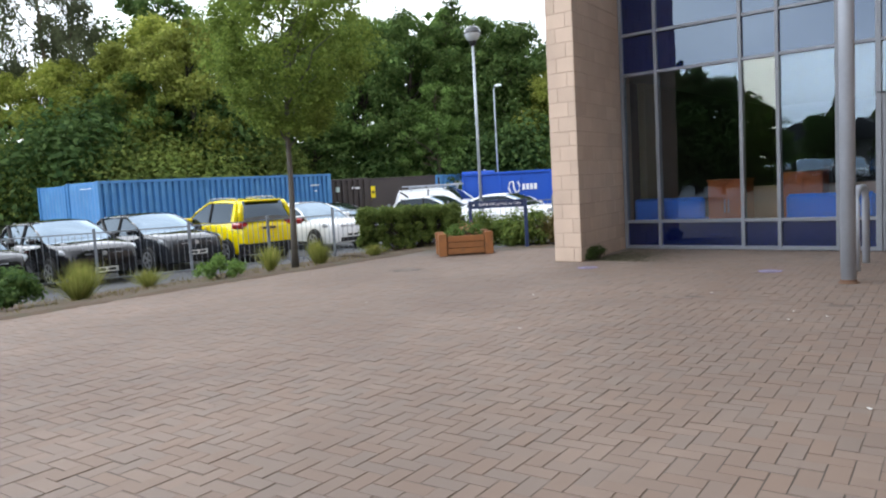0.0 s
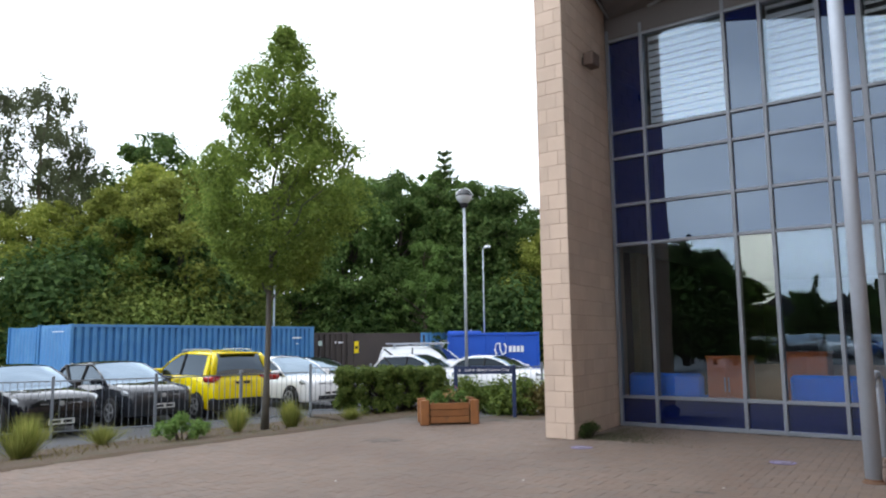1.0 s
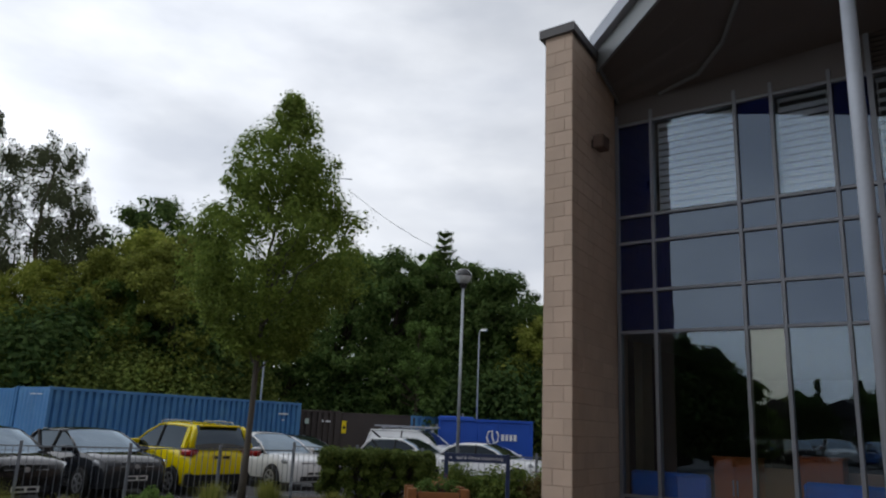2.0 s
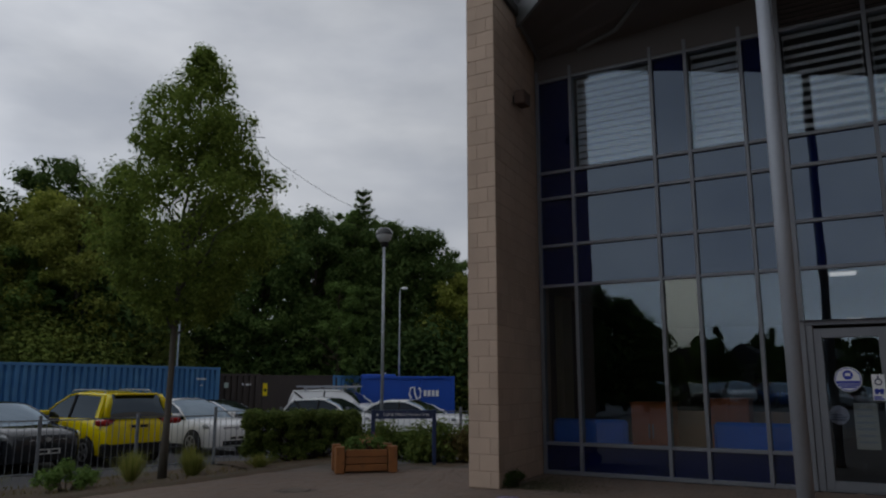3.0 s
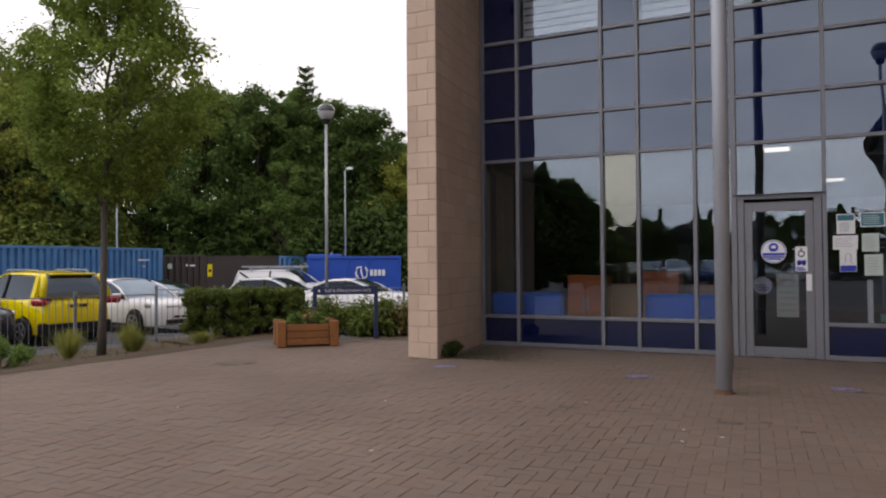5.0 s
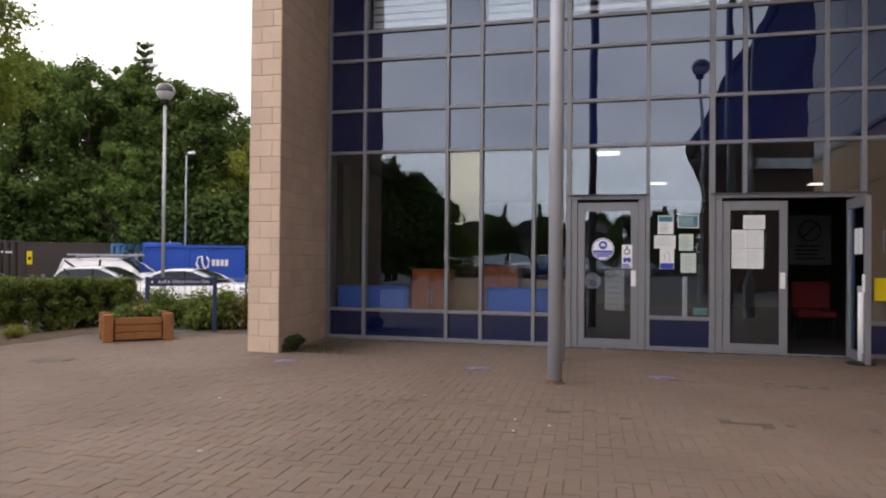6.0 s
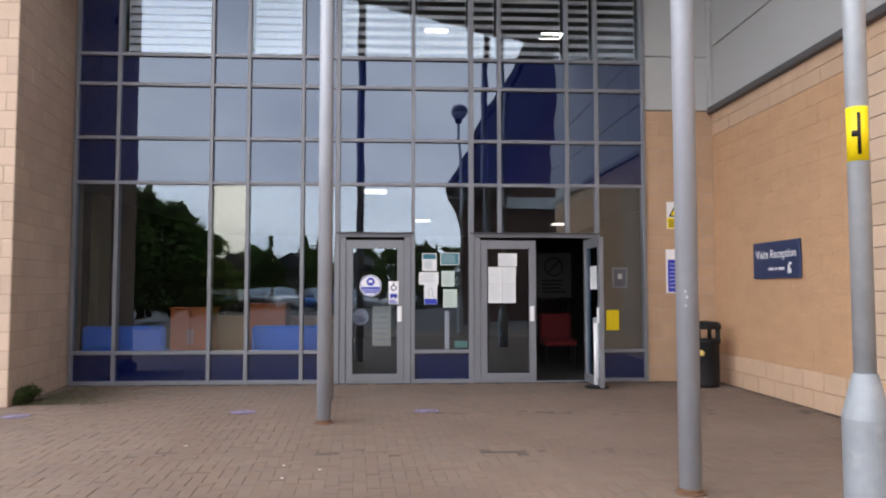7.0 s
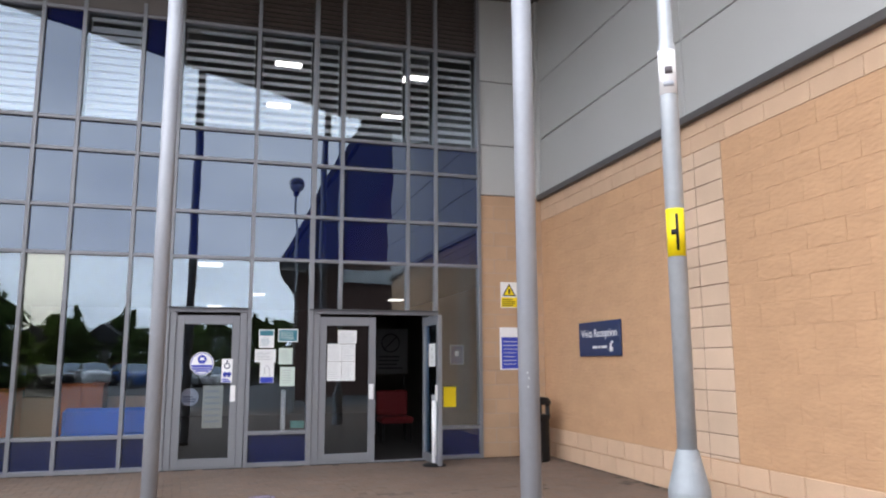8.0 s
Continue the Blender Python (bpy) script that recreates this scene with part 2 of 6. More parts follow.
LIGHT = glowing("light_panel", (1.0, 0.98, 0.94), 2.6)
BLUE_SEAT = surface("blue_upholstery", (0.0, 0.15, 0.72), 0.8, vary=0.15, scale=4, bump=0.2)
RED_SEAT = surface("red_upholstery", (0.12, 0.005, 0.007), 0.8, vary=0.15, bump=0.2)
WOODBROWN = surface("brown_laminate", (0.34, 0.072, 0.004), 0.5, vary=0.15, scale=5, bump=0.05)
PLANTER = surface("stained_timber", (0.25, 0.098, 0.028), 0.7, vary=0.25, scale=4, fine=35, bump=0.3, piece=0.12, stain=(0.17, 0.075, 0.03), stain_at=0.64)
SOIL = surface("planting_soil", (0.072, 0.044, 0.022), 0.95, vary=0.35, scale=1.4, fine=25, bump=0.7, stain=(0.055, 0.05, 0.022), stain_at=0.58, dist=0.03)
ASPHALT = surface("asphalt", (0.085, 0.085, 0.088), 0.9, vary=0.2, scale=0.5, fine=60, bump=0.4, stain=(0.06, 0.06, 0.062))
BANKSOIL = surface("woodland_floor", (0.05, 0.06, 0.025), 0.95, vary=0.4, scale=0.6, fine=6, bump=0.6, dist=0.1)
CONT_BLUE = surface("container_blue", (0.072, 0.225, 0.475), 0.5, vary=0.2, scale=0.9, fine=30, bump=0.1, stain=(0.10, 0.27, 0.50), stain_at=0.58)
CONT_DEEP = surface("container_deep_blue", (0.008, 0.075, 0.44), 0.5, vary=0.12, scale=0.9, bump=0.1)
CONT_BROWN = surface("container_brown", (0.055, 0.043, 0.038), 0.6, vary=0.2, scale=0.9, bump=0.1)
WHITE = surface("white_vinyl", (0.80, 0.81, 0.83), 0.6, vary=0.04, bump=0.0)
PAPER = surface("white_paper", (0.72, 0.75, 0.76), 0.8, vary=0.05, bump=0.02)
PAPER_GREEN = surface("pale_green_paper", (0.50, 0.60, 0.55), 0.8, vary=0.08, bump=0.02)
TEAL = surface("teal_print", (0.03, 0.17, 0.23), 0.6, vary=0.1, bump=0.0)
SIGN_NAVY = surface("navy_sign_vinyl", (0.018, 0.035, 0.10), 0.45, vary=0.1, bump=0.02)
SIGN_BLUE = surface("blue_print", (0.02, 0.045, 0.42), 0.5, vary=0.08, bump=0.0)
YELLOW = surface("yellow_vinyl", (0.85, 0.66, 0.0), 0.5, vary=0.06, bump=0.02)
BLACK = surface("black_plastic", (0.010, 0.010, 0.011), 0.6, vary=0.2, bump=0.1, spec=0.25)
GREY_TEXT = surface("grey_print", (0.30, 0.32, 0.36), 0.7, vary=0.05, bump=0.0)
VIOLET = surface("violet_floor_vinyl", (0.145, 0.115, 0.25), 0.6, vary=0.15, bump=0.02)
WORN_PRINT = surface("worn_dark_print", (0.12, 0.098, 0.12), 0.75, vary=0.3, scale=9, bump=0.02)
PALE_LILAC = surface("pale_lilac_vinyl", (0.27, 0.25, 0.42), 0.6, vary=0.1, bump=0.0)
TYRE = surface("tyre_rubber", (0.018, 0.018, 0.018), 0.85, vary=0.2, bump=0.1)
ALLOY = surface("alloy_rim", (0.45, 0.46, 0.48), 0.35, 0.7, vary=0.1, bump=0.0)
PLATE_W = surface("white_plate", (0.72, 0.72, 0.70), 0.5, vary=0.03, bump=0.0)
PLATE_Y = surface("yellow_plate", (0.75, 0.55, 0.03), 0.5, vary=0.03, bump=0.0)
LAMPGLASS = surface("headlight_lens", (0.34, 0.36, 0.38), 0.1, 0.2, vary=0.15, scale=15, bump=0.0, coat=1.0)
TAILRED = surface("tail_light_lens", (0.35, 0.01, 0.01), 0.12, vary=0.15, scale=15, bump=0.0, coat=1.0)
BARK = surface("bark", (0.12, 0.09, 0.065), 0.95, vary=0.35, scale=4, fine=30, bump=0.8, dist=0.02)
BARK_DARK = surface("dark_bark", (0.05, 0.04, 0.03), 0.95, vary=0.35, scale=3, fine=20, bump=0.6, dist=0.02)
BRICK_RED = surface("red_brick", (0.13, 0.075, 0.06), 0.9, vary=0.2, scale=1.5, fine=25, bump=0.4)
ROOFTILE = surface("dark_roof_tile", (0.045, 0.045, 0.05), 0.8, vary=0.2, scale=2, bump=0.3)
RENDER_PALE = surface("pale_render", (0.26, 0.25, 0.23), 0.85, vary=0.1, bump=0.1)
GLOBE = surface("smoked_lamp_globe", (0.025, 0.027, 0.03), 0.15, vary=0.1, bump=0.0, coat=0.5)
GLOBE_CLEAR = surface("opal_lamp_globe", (0.40, 0.42, 0.43), 0.2, vary=0.1, bump=0.0)
BARK_GREY = surface("grey_bark", (0.105, 0.095, 0.082), 0.95, vary=0.35, scale=5, fine=30, bump=0.7, dist=0.015)
LEAF_STREET = leaf_material("street_tree_leaf", (0.125, 0.185, 0.036), (0.21, 0.27, 0.06))
LEAF_DARK = leaf_material("dark_leaf", (0.064, 0.125, 0.033), (0.148, 0.208, 0.06))
LEAF_MID = leaf_material("mid_leaf", (0.10, 0.18, 0.04), (0.18, 0.265, 0.075))
LEAF_YEL = leaf_material("yellow_green_leaf", (0.20, 0.25, 0.042), (0.38, 0.40, 0.09))
LEAF_BIRCH = leaf_material("birch_leaf", (0.095, 0.115, 0.06), (0.17, 0.185, 0.10))
LEAF_HEDGE = leaf_material("hedge_leaf", (0.10, 0.16, 0.035), (0.20, 0.25, 0.06))
LEAF_GRASS = leaf_material("grass_blade", (0.135, 0.17, 0.035), (0.29, 0.28, 0.08))
# leaf colour lowered for the deep shade at the wood's foot; one bed shrub shares it
LEAF_BANK = leaf_material("bank_leaf", (0.045, 0.095, 0.028), (0.115, 0.175, 0.05))
LEAF_OLIVE = leaf_material("olive_leaf", (0.115, 0.165, 0.036), (0.24, 0.28, 0.068))
LEAF_RUST = leaf_material("brownish_leaf", (0.13, 0.10, 0.035), (0.20, 0.17, 0.06))
LEAF_WEED = leaf_material("dark_weed_leaf", (0.035, 0.06, 0.02), (0.07, 0.095, 0.03))
MOSS = surface("dark_moss", (0.07, 0.068, 0.034), 0.95, vary=0.3, bump=0.0)
PETAL = leaf_material("small_flower", (0.45, 0.14, 0.08), (0.5, 0.32, 0.2))


# ---- mesh tools ----
class Shape:
    """Collects vertices and faces for one mesh."""

    def __init__(self):
        self.v, self.f = [], []

    def add(self, verts, faces):
        k = len(self.v)
        self.v += [tuple(p) for p in verts]
        self.f += [tuple(i + k for i in q) for q in faces]
        return self

    def box(self, x0, x1, y0, y1, z0, z1, c=0.0):
        """A box, with its edges taken off by c."""
        if c <= 0:
            return self.add([(x, y, z) for x in (x0, x1) for y in (y0, y1) for z in (z0, z1)],
                            [(0, 1, 3, 2), (4, 6, 7, 5), (0, 4, 5, 1), (2, 3, 7, 6), (0, 2, 6, 4), (1, 5, 7, 3)])
        lo, hi = (x0, y0, z0), (x1, y1, z1)
        idx, verts = {}, []
        for s in [(a, b, d) for a in (0, 1) for b in (0, 1) for d in (0, 1)]:
            for ax in range(3):
                p = [hi[i] if s[i] else lo[i] for i in range(3)]
                for i in range(3):
                    if i != ax:
                        p[i] += -c if s[i] else c
                idx[s, ax] = len(verts)
                verts.append(p)
        faces = []
        for ax in range(3):
            o = [i for i in range(3) if i != ax]
            for side in (0, 1):
                ring = []
                for a, b in ((0, 0), (1, 0), (1, 1), (0, 1)):
                    s = [0, 0, 0]
                    s[ax], s[o[0]], s[o[1]] = side, a, b
                    ring.append(idx[tuple(s), ax])
                faces.append(tuple(ring))
            for a in (0, 1):
                for b in (0, 1):
                    s0, s1 = [0, 0, 0], [0, 0, 0]
                    s0[o[0]], s0[o[1]], s0[ax] = a, b, 0
                    s1[o[0]], s1[o[1]], s1[ax] = a, b, 1
                    faces.append((idx[tuple(s0), o[0]], idx[tuple(s1), o[0]], idx[tuple(s1), o[1]], idx[tuple(s0), o[1]]))
        for s in [(a, b, d) for a in (0, 1) for b in (0, 1) for d in (0, 1)]:
            faces.append((idx[s, 0], idx[s, 1], idx[s, 2]))
        return self.add(verts, faces)

    def tube(self, path, radii, n=10, caps=True):
        """A round bar along a path of points."""
        path = [Vector(p) for p in path]
        rings, up = [], Vector((0, 0, 1))
        for i, p in enumerate(path):
            d = (path[min(i + 1, len(path) - 1)] - path[max(i - 1, 0)]).normalized()
            a = d.cross(up if abs(d.z) < 0.95 else Vector((1, 0, 0))).normalized()
            b = d.cross(a)
            r = radii[i] if hasattr(radii, "__len__") else radii
            rings.append([p + (a * math.cos(2 * math.pi * k / n) + b * math.sin(2 * math.pi * k / n)) * r for k in range(n)])
        faces = [(i * n + k, i * n + (k + 1) % n, (i + 1) * n + (k + 1) % n, (i + 1) * n + k) for i in range(len(path) - 1) for k in range(n)]
        if caps:
            faces += [tuple(range(n)), tuple(reversed(range((len(path) - 1) * n, len(path) * n)))]
        return self.add([p for r in rings for p in r], faces)

    def lathe(self, profile, n=20, at=(0, 0, 0)):
        """Turns (radius, height) pairs about the upright."""
        verts = [(at[0] + r * math.cos(2 * math.pi * k / n), at[1] + r * math.sin(2 * math.pi * k / n), at[2] + z) for r, z in profile for k in range(n)]
        faces = [(i * n + k, i * n + (k + 1) % n, (i + 1) * n + (k + 1) % n, (i + 1) * n + k) for i in range(len(profile) - 1) for k in range(n)]
        faces += [tuple(reversed(range(n))), tuple(range((len(profile) - 1) * n, len(profile) * n))]
        return self.add(verts, faces)

    def prism(self, outline, z0, z1):
        """An upright prism over a plan outline."""
        n = len(outline)
        verts = [(x, y, z0) for x, y in outline] + [(x, y, z1) for x, y in outline]
        return self.add(verts, [tuple(reversed(range(n))), tuple(range(n, 2 * n))] + [(i, (i + 1) % n, n + (i + 1) % n, n + i) for i in range(n)])

    def loft(self, rows, closed=False):
        n = len(rows[0])
        m = n if closed else n - 1
        return self.add([p for r in rows for p in r], [(i * n + k, i * n + (k + 1) % n, (i + 1) * n + (k + 1) % n, (i + 1) * n + k) for i in range(len(rows) - 1) for k in range(m)])

    def turned(self, m):
        self.v = [tuple(m @ Vector(p)) for p in self.v]
        return self

    def mesh(self, name, material, smooth=False, weld=False):
        me = bpy.data.meshes.new(name)
        me.from_pydata(self.v, [], self.f)
        bm = bmesh.new()
        bm.from_mesh(me)
        if weld:
            bmesh.ops.remove_doubles(bm, verts=bm.verts, dist=0.0005)
        bmesh.ops.recalc_face_normals(bm, faces=bm.faces)
        bm.to_mesh(me)
        bm.free()
        if smooth:
            me.polygons.foreach_set("use_smooth", [True] * len(me.polygons))
        me.materials.append(material)
        return me


def part(name, shape, material, parent, label="", smooth=False, at=None):
    """Links a shape (or a finished mesh) as one mesh object under a thing or a part."""
    me = shape if isinstance(shape, bpy.types.Mesh) else shape.mesh(name, material, smooth)
    ob = new(name, me)
    ob.parent = parent
    if at is not None:
        ob.matrix_basis = at
    return tagged(ob, label)


def thing(name, m, label, category, group="", kind=""):
    ob = new(name)
    ob.matrix_basis = m
    ob.empty_display_size = 0.2
    return tagged(ob, label, category, group, kind)


def solid(name, shape, material, label, category, kind="structure", smooth=False, group=""):
    return tagged(new(name, shape.mesh(name, material, smooth)), label, category, group, kind)


def lettering(name, text, size, material, parent, m, label=""):
    cu = bpy.data.curves.new(name, "FONT")
    cu.body, cu.size, cu.align_x, cu.align_y, cu.extrude = text, size, "CENTER", "CENTER", 0.001
    cu.materials.append(material)
    ob = new(name, cu)
    ob.parent = parent
    ob.matrix_basis = m
    return tagged(ob, label)


def quads_mesh(name, centers, ax, ay, material):
    """Many small four-cornered leaves, each with a fold along its middle."""
    n = len(centers)
    nor = np.cross(ax, ay)
    nor /= np.linalg.norm(nor, axis=1)[:, None] + 1e-9
    half = np.linalg.norm(ay, axis=1)[:, None]
    v = np.stack([centers - ax, centers - ay + nor * half * 0.35, centers + ax, centers + ay + nor * half * 0.35], 1).reshape(-1, 3)
    k = np.arange(n) * 4
    tri = np.stack([np.stack([k, k + 1, k + 2], 1), np.stack([k, k + 2, k + 3], 1)], 1).reshape(-1, 3)
    me = bpy.data.meshes.new(name)
    me.vertices.add(len(v))
    me.vertices.foreach_set("co", v.astype(np.float32).ravel())
    me.loops.add(len(tri) * 3)
    me.loops.foreach_set("vertex_index", tri.astype(np.int32).ravel())
    me.polygons.add(len(tri))
    me.polygons.foreach_set("loop_start", np.arange(0, len(tri) * 3, 3, dtype=np.int32))
    me.update(calc_edges=True)
    me.validate()
    me.materials.append(material)
    return me


def leaves(name, clumps, per, size, material, rng, droop=0.0, squash=0.8, tight=0.5):
    """Leaves scattered round clump centres (x, y, z, radius)."""
    c = np.array(clumps)
    idx = np.repeat(np.arange(len(c)), per)
    d = rng.normal(size=(len(idx), 3))
    d /= np.linalg.norm(d, axis=1)[:, None]
    r = rng.random(len(idx)) ** tight
    pos = c[idx, :3] + d * (r * c[idx, 3])[:, None] * np.array([1, 1, squash])
    pos[:, 2] -= droop * rng.random(len(idx)) * c[idx, 3]
    up = d * 0.9 + rng.normal(size=(len(idx), 3)) * 0.45 + np.array([0, 0, 0.75])
    up /= np.linalg.norm(up, axis=1)[:, None]
    a = np.cross(up, rng.normal(size=(len(idx), 3)))
    a[:, 2] -= droop
    a /= np.linalg.norm(a, axis=1)[:, None] + 1e-9
    b = np.cross(up, a)
    b /= np.linalg.norm(b, axis=1)[:, None] + 1e-9
    s = size * (0.6 + 0.8 * rng.random(len(idx)))[:, None]
    return quads_mesh(name, pos, a * s, b * s * 0.55, material)


# ---- ground ----
def ground_z(x, y):
    """Height of the land: level forecourt, the lower car park beyond the planting, and the wooded bank behind it."""
    low = -0.46 - 0.16 * min(1.0, max(0.0, (-20.3 - x) / 2.5, (y - 5.5) / 3.0))
    if x < -14.6:
        base = low
    elif x < -9.0:
        base = low if (y > 3.8 + 0.53 * (x + 8.8)) else (-0.10 - 0.36 * (-9.0 - x) / 4.4 if x > -13.4 else -0.46)
    else:
        base = -0.07 if y < 2.6 + 0.53 * (x + 8.8) or x > -5 else -0.3
    s = (-0.94 * (x + 33.5) + 0.34 * (y - 6.0)) if y < 16 else (-0.6 * (x + 29.5) + 0.8 * (y - 18.0)) * 0.8
    if x < -14 and s > 0:
        base += min(s, 14) * 0.22
    return base


gx = [-420, -250, -150, -100] + [-80 + 4 * i for i in range(9)] + [-44 + 2 * i for i in range(14)] + [-15.6, -14.7, -14.5, -13, -12, -11, -10, -9.1, -8.9, -8, -7, -6, -5, -4, 0, 5, 10, 20, 40, 80, 150, 300, 420]
gy = [-420, -250, -150, -90, -60, -40, -30, -20, -15, -12, -10, -8] + [-6 + i for i in range(12)] + [7 + 2 * i for i in range(18)] + [50, 70, 100, 160, 280, 420]
gs = Shape()
gs.loft([[(x, y, ground_z(x, y)) for y in gy] for x in gx])
solid("ground", gs, ASPHALT, "dark grey asphalt car park and surrounding land", "ground")
bed = Shape()
bx = [-9.02, -9.26, -9.6, -10.2, -11, -12, -13.0, -13.5]


def bed_z(x):
    return 0.02 - 0.092 * max(0.0, -9.3 - x)


rows = []
for j in range(60):
    y = -16 + 0.3 * j
    wob = 0.09 * math.sin(y * 0.7)
    rows.append([(x - wob if i < 2 else x, y, -0.035 if i == 0 else bed_z(x) + 0.03 * noise.noise(Vector((x * 1.3, y * 1.3, 0)))) for i, x in enumerate(bx)])
bed.loft(rows)
bed2 = []
for j in range(16):
    u = j / 15
    fx, fy = -13.9 + 9.6 * u, 1.0 + 5.0 * u
    ex, ey = -9.25 + 4.0 * u, -2.3 + 3.2 * u
    bed2.append([(ex + (fx - ex) * k / 6, ey + (fy - ey) * k / 6, (-0.035 if k == 0 else 0.04 - 0.38 * k / 6 * (1 - 0.5 * u)) + 0.03 * noise.noise(Vector((j * 0.7, k * 0.8, 3)))) for k in range(7)])
bed.loft(bed2)
solid("planting_bed", bed, SOIL, "bare brown soil planting bed with sparse dry grass", "ground", smooth=True)
bk = Shape()
bk.loft([[(x, y, ground_z(x, y) + 0.06) for y in [-40 + 3 * i for i in range(34)]] for x in [-90 + 3 * i for i in range(17)] + [-38, -36.5, -35]])
bk.loft([[(x, y + 0.35 * (-x - 22), ground_z(x, y + 0.35 * (-x - 22)) + 0.06) for y in [24 + 3 * i for i in range(14)]] for x in [-40 + 3 * i for i in range(20)]])
solid("woodland_bank", bk, BANKSOIL, "dark leafy earth bank under the trees", "ground")

# ---- curtain wall ----
MULL = [-5.14, -4.52, -3.14, -2.59, -1.77, -1.24, -0.09, 0.80, 1.24, 2.30, 2.765, 3.505]
ROW = {"bot": 0.03, "sill": 0.475, "door": 2.25, "r5": 3.02, "r4": 3.70, "r3": 4.52, "r2": 4.98, "r1": 6.65}
TOP = 7.75
cw = thing("curtain_wall", pose(0, 0, 0), "tall grey aluminium curtain wall with mirror-like glass and navy panels", "curtain wall", kind="structure")


def mullion(x, z0, z1, w=0.055):
    part("mullion", Shape().box(x - w / 2, x + w / 2, -0.045, 0.10, z0, z1, 0.004), ALU, cw)


def transom(x0, x1, z, w=0.05):
    part("transom", Shape().box(x0 + 0.028, x1 - 0.028, -0.038, 0.09, z - w / 2, z + w / 2, 0.004), ALU, cw)


rng_pane = random.Random(4)


def pane(x0, x1, z0, z1, material, y=0.02, name="pane"):
    cx, cz = (x0 + x1) / 2, (z0 + z1) / 2
    ob = part(name, Shape().box(-(x1 - x0) / 2 + 0.025, (x1 - x0) / 2 - 0.025, -0.006, 0.006, -(z1 - z0) / 2 + 0.022, (z1 - z0) / 2 - 0.022), material, cw,
              at=pose(cx, y, cz, rng_pane.uniform(-0.10, 0.10), 0, rng_pane.uniform(-0.16, 0.16)))
    if material in (GLASS, GLASS_WARM):
        ob.visible_shadow = False
    return ob


for x in MULL:
    lower_from = 2.28 if x in (1.24, 2.30) else 0.0
    top = 6.85 if x < -1.5 else TOP
    mullion(x, lower_from, top, 0.075 if x in (-1.24, 0.80) else 0.055)
pairs = list(zip(MULL, MULL[1:]))
for i, (a, b) in enumerate(pairs):
    door1, door2 = a == -1.24, 0.79 < a < 2.5
    for k in ("r5", "r4", "r3", "r2", "r1"):
        transom(a, b, ROW[k])
    for k0, k1 in (("r5", "r4"), ("r4", "r3"), ("r3", "r2")):
        pane(a, b, ROW[k0], ROW[k1], NAVY, name="spandrel_panel")
    left = a < -1.5
    navy_bay = left and i in (0, 2, 4)
    pane(a, b, ROW["r2"], ROW["r1"], NAVY if navy_bay else GLASS, name="spandrel_panel" if navy_bay else "pane")
    if door1 or door2:
        pane(a, b, ROW["door"], ROW["r5"], GLASS)
    else:
        transom(a, b, ROW["bot"] + 0.0, 0.06)
        transom(a, b, ROW["sill"])
        pane(a, b, ROW["bot"], ROW["sill"], NAVY, name="spandrel_panel")
        pane(a, b, ROW["sill"], ROW["r5"], GLASS_WARM if i == 2 else GLASS)
for a, b in ((-1.24, -0.09), (0.80, 2.765)):
    transom(a, b, ROW["door"], 0.07)
    part("drip_trim", Shape().box(a - 0.02, b + 0.02, -0.075, -0.046, ROW["door"] + 0.01, ROW["door"] + 0.035, 0.003), ALU_DARK, cw)

# header over the lower bays, louvres over the entrance bays
part("header_panel", Shape().box(-5.18, -1.28, -0.02, 0.12, 6.69, 7.3), SOFFIT, cw, "brown-grey header panel")
for a, b in pairs[5:]:
    # near-black board stands in for the shade between and behind the blades
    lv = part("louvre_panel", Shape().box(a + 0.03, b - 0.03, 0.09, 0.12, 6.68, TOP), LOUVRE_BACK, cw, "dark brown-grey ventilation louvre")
    for k in range(13):
        z = 6.72 + k * 0.078
        part("louvre_blade", Shape().box(a + 0.03, b - 0.03, -0.034, 0.034, -0.006, 0.006).turned(pose(0, 0.035, z, -24)), LOUVRE, lv)

# ---- doors ----
def door_leaf(name, w, parent, m, label):
    """A glazed aluminium door leaf, hinged at its left edge, 2.17 m high."""
    h, s = 2.17, 0.105
    d = part(name, Shape().box(0, s, -0.03, 0.03, 0.02, h, 0.004).box(w - s, w, -0.03, 0.03, 0.02, h, 0.004)
             .box(s, w - s, -0.028, 0.028, 0.02, 0.14, 0.003).box(s, w - s, -0.028, 0.028, h - 0.13, h, 0.003), ALU, parent, label, at=m)
    g = part("pane", Shape().box(s - 0.01, w - s + 0.01, -0.006, 0.006, 0.13, h - 0.12), GLASS, d)
    g.visible_shadow = False
    part("push_plate", Shape().box(w - 0.10, w - 0.03, -0.05, -0.031, 0.93, 1.16, 0.006), WHITE, d, "white push plate")
    return d


door1 = thing("door_1", pose(-1.20, 0.03, 0), "closed grey aluminium glazed door with notices stuck on it", "door", kind="structure")
part("jamb", Shape().box(0, 0.09, -0.05, 0.09, 0, 2.215, 0.004), ALU, door1)
part("jamb", Shape().box(0.975, 1.075, -0.05, 0.09, 0, 2.215, 0.004), ALU, door1)
part("threshold", Shape().box(0.09, 0.975, -0.04, 0.06, 0, 0.018), ALU, door1)
door_leaf("leaf", 0.88, door1, pose(0.0925, 0, 0.0), "closed glazed leaf")
door2 = thing("door_2", pose(0.84, 0.03, 0), "grey aluminium double door with one leaf open", "door", kind="structure")
part("jamb", Shape().box(0, 0.10, -0.05, 0.09, 0, 2.215, 0.004), ALU, door2)
part("jamb", Shape().box(1.845, 1.895, -0.05, 0.09, 0, 2.215, 0.004), ALU, door2)
part("threshold", Shape().box(0.10, 1.845, -0.04, 0.06, 0, 0.018), ALU, door2)
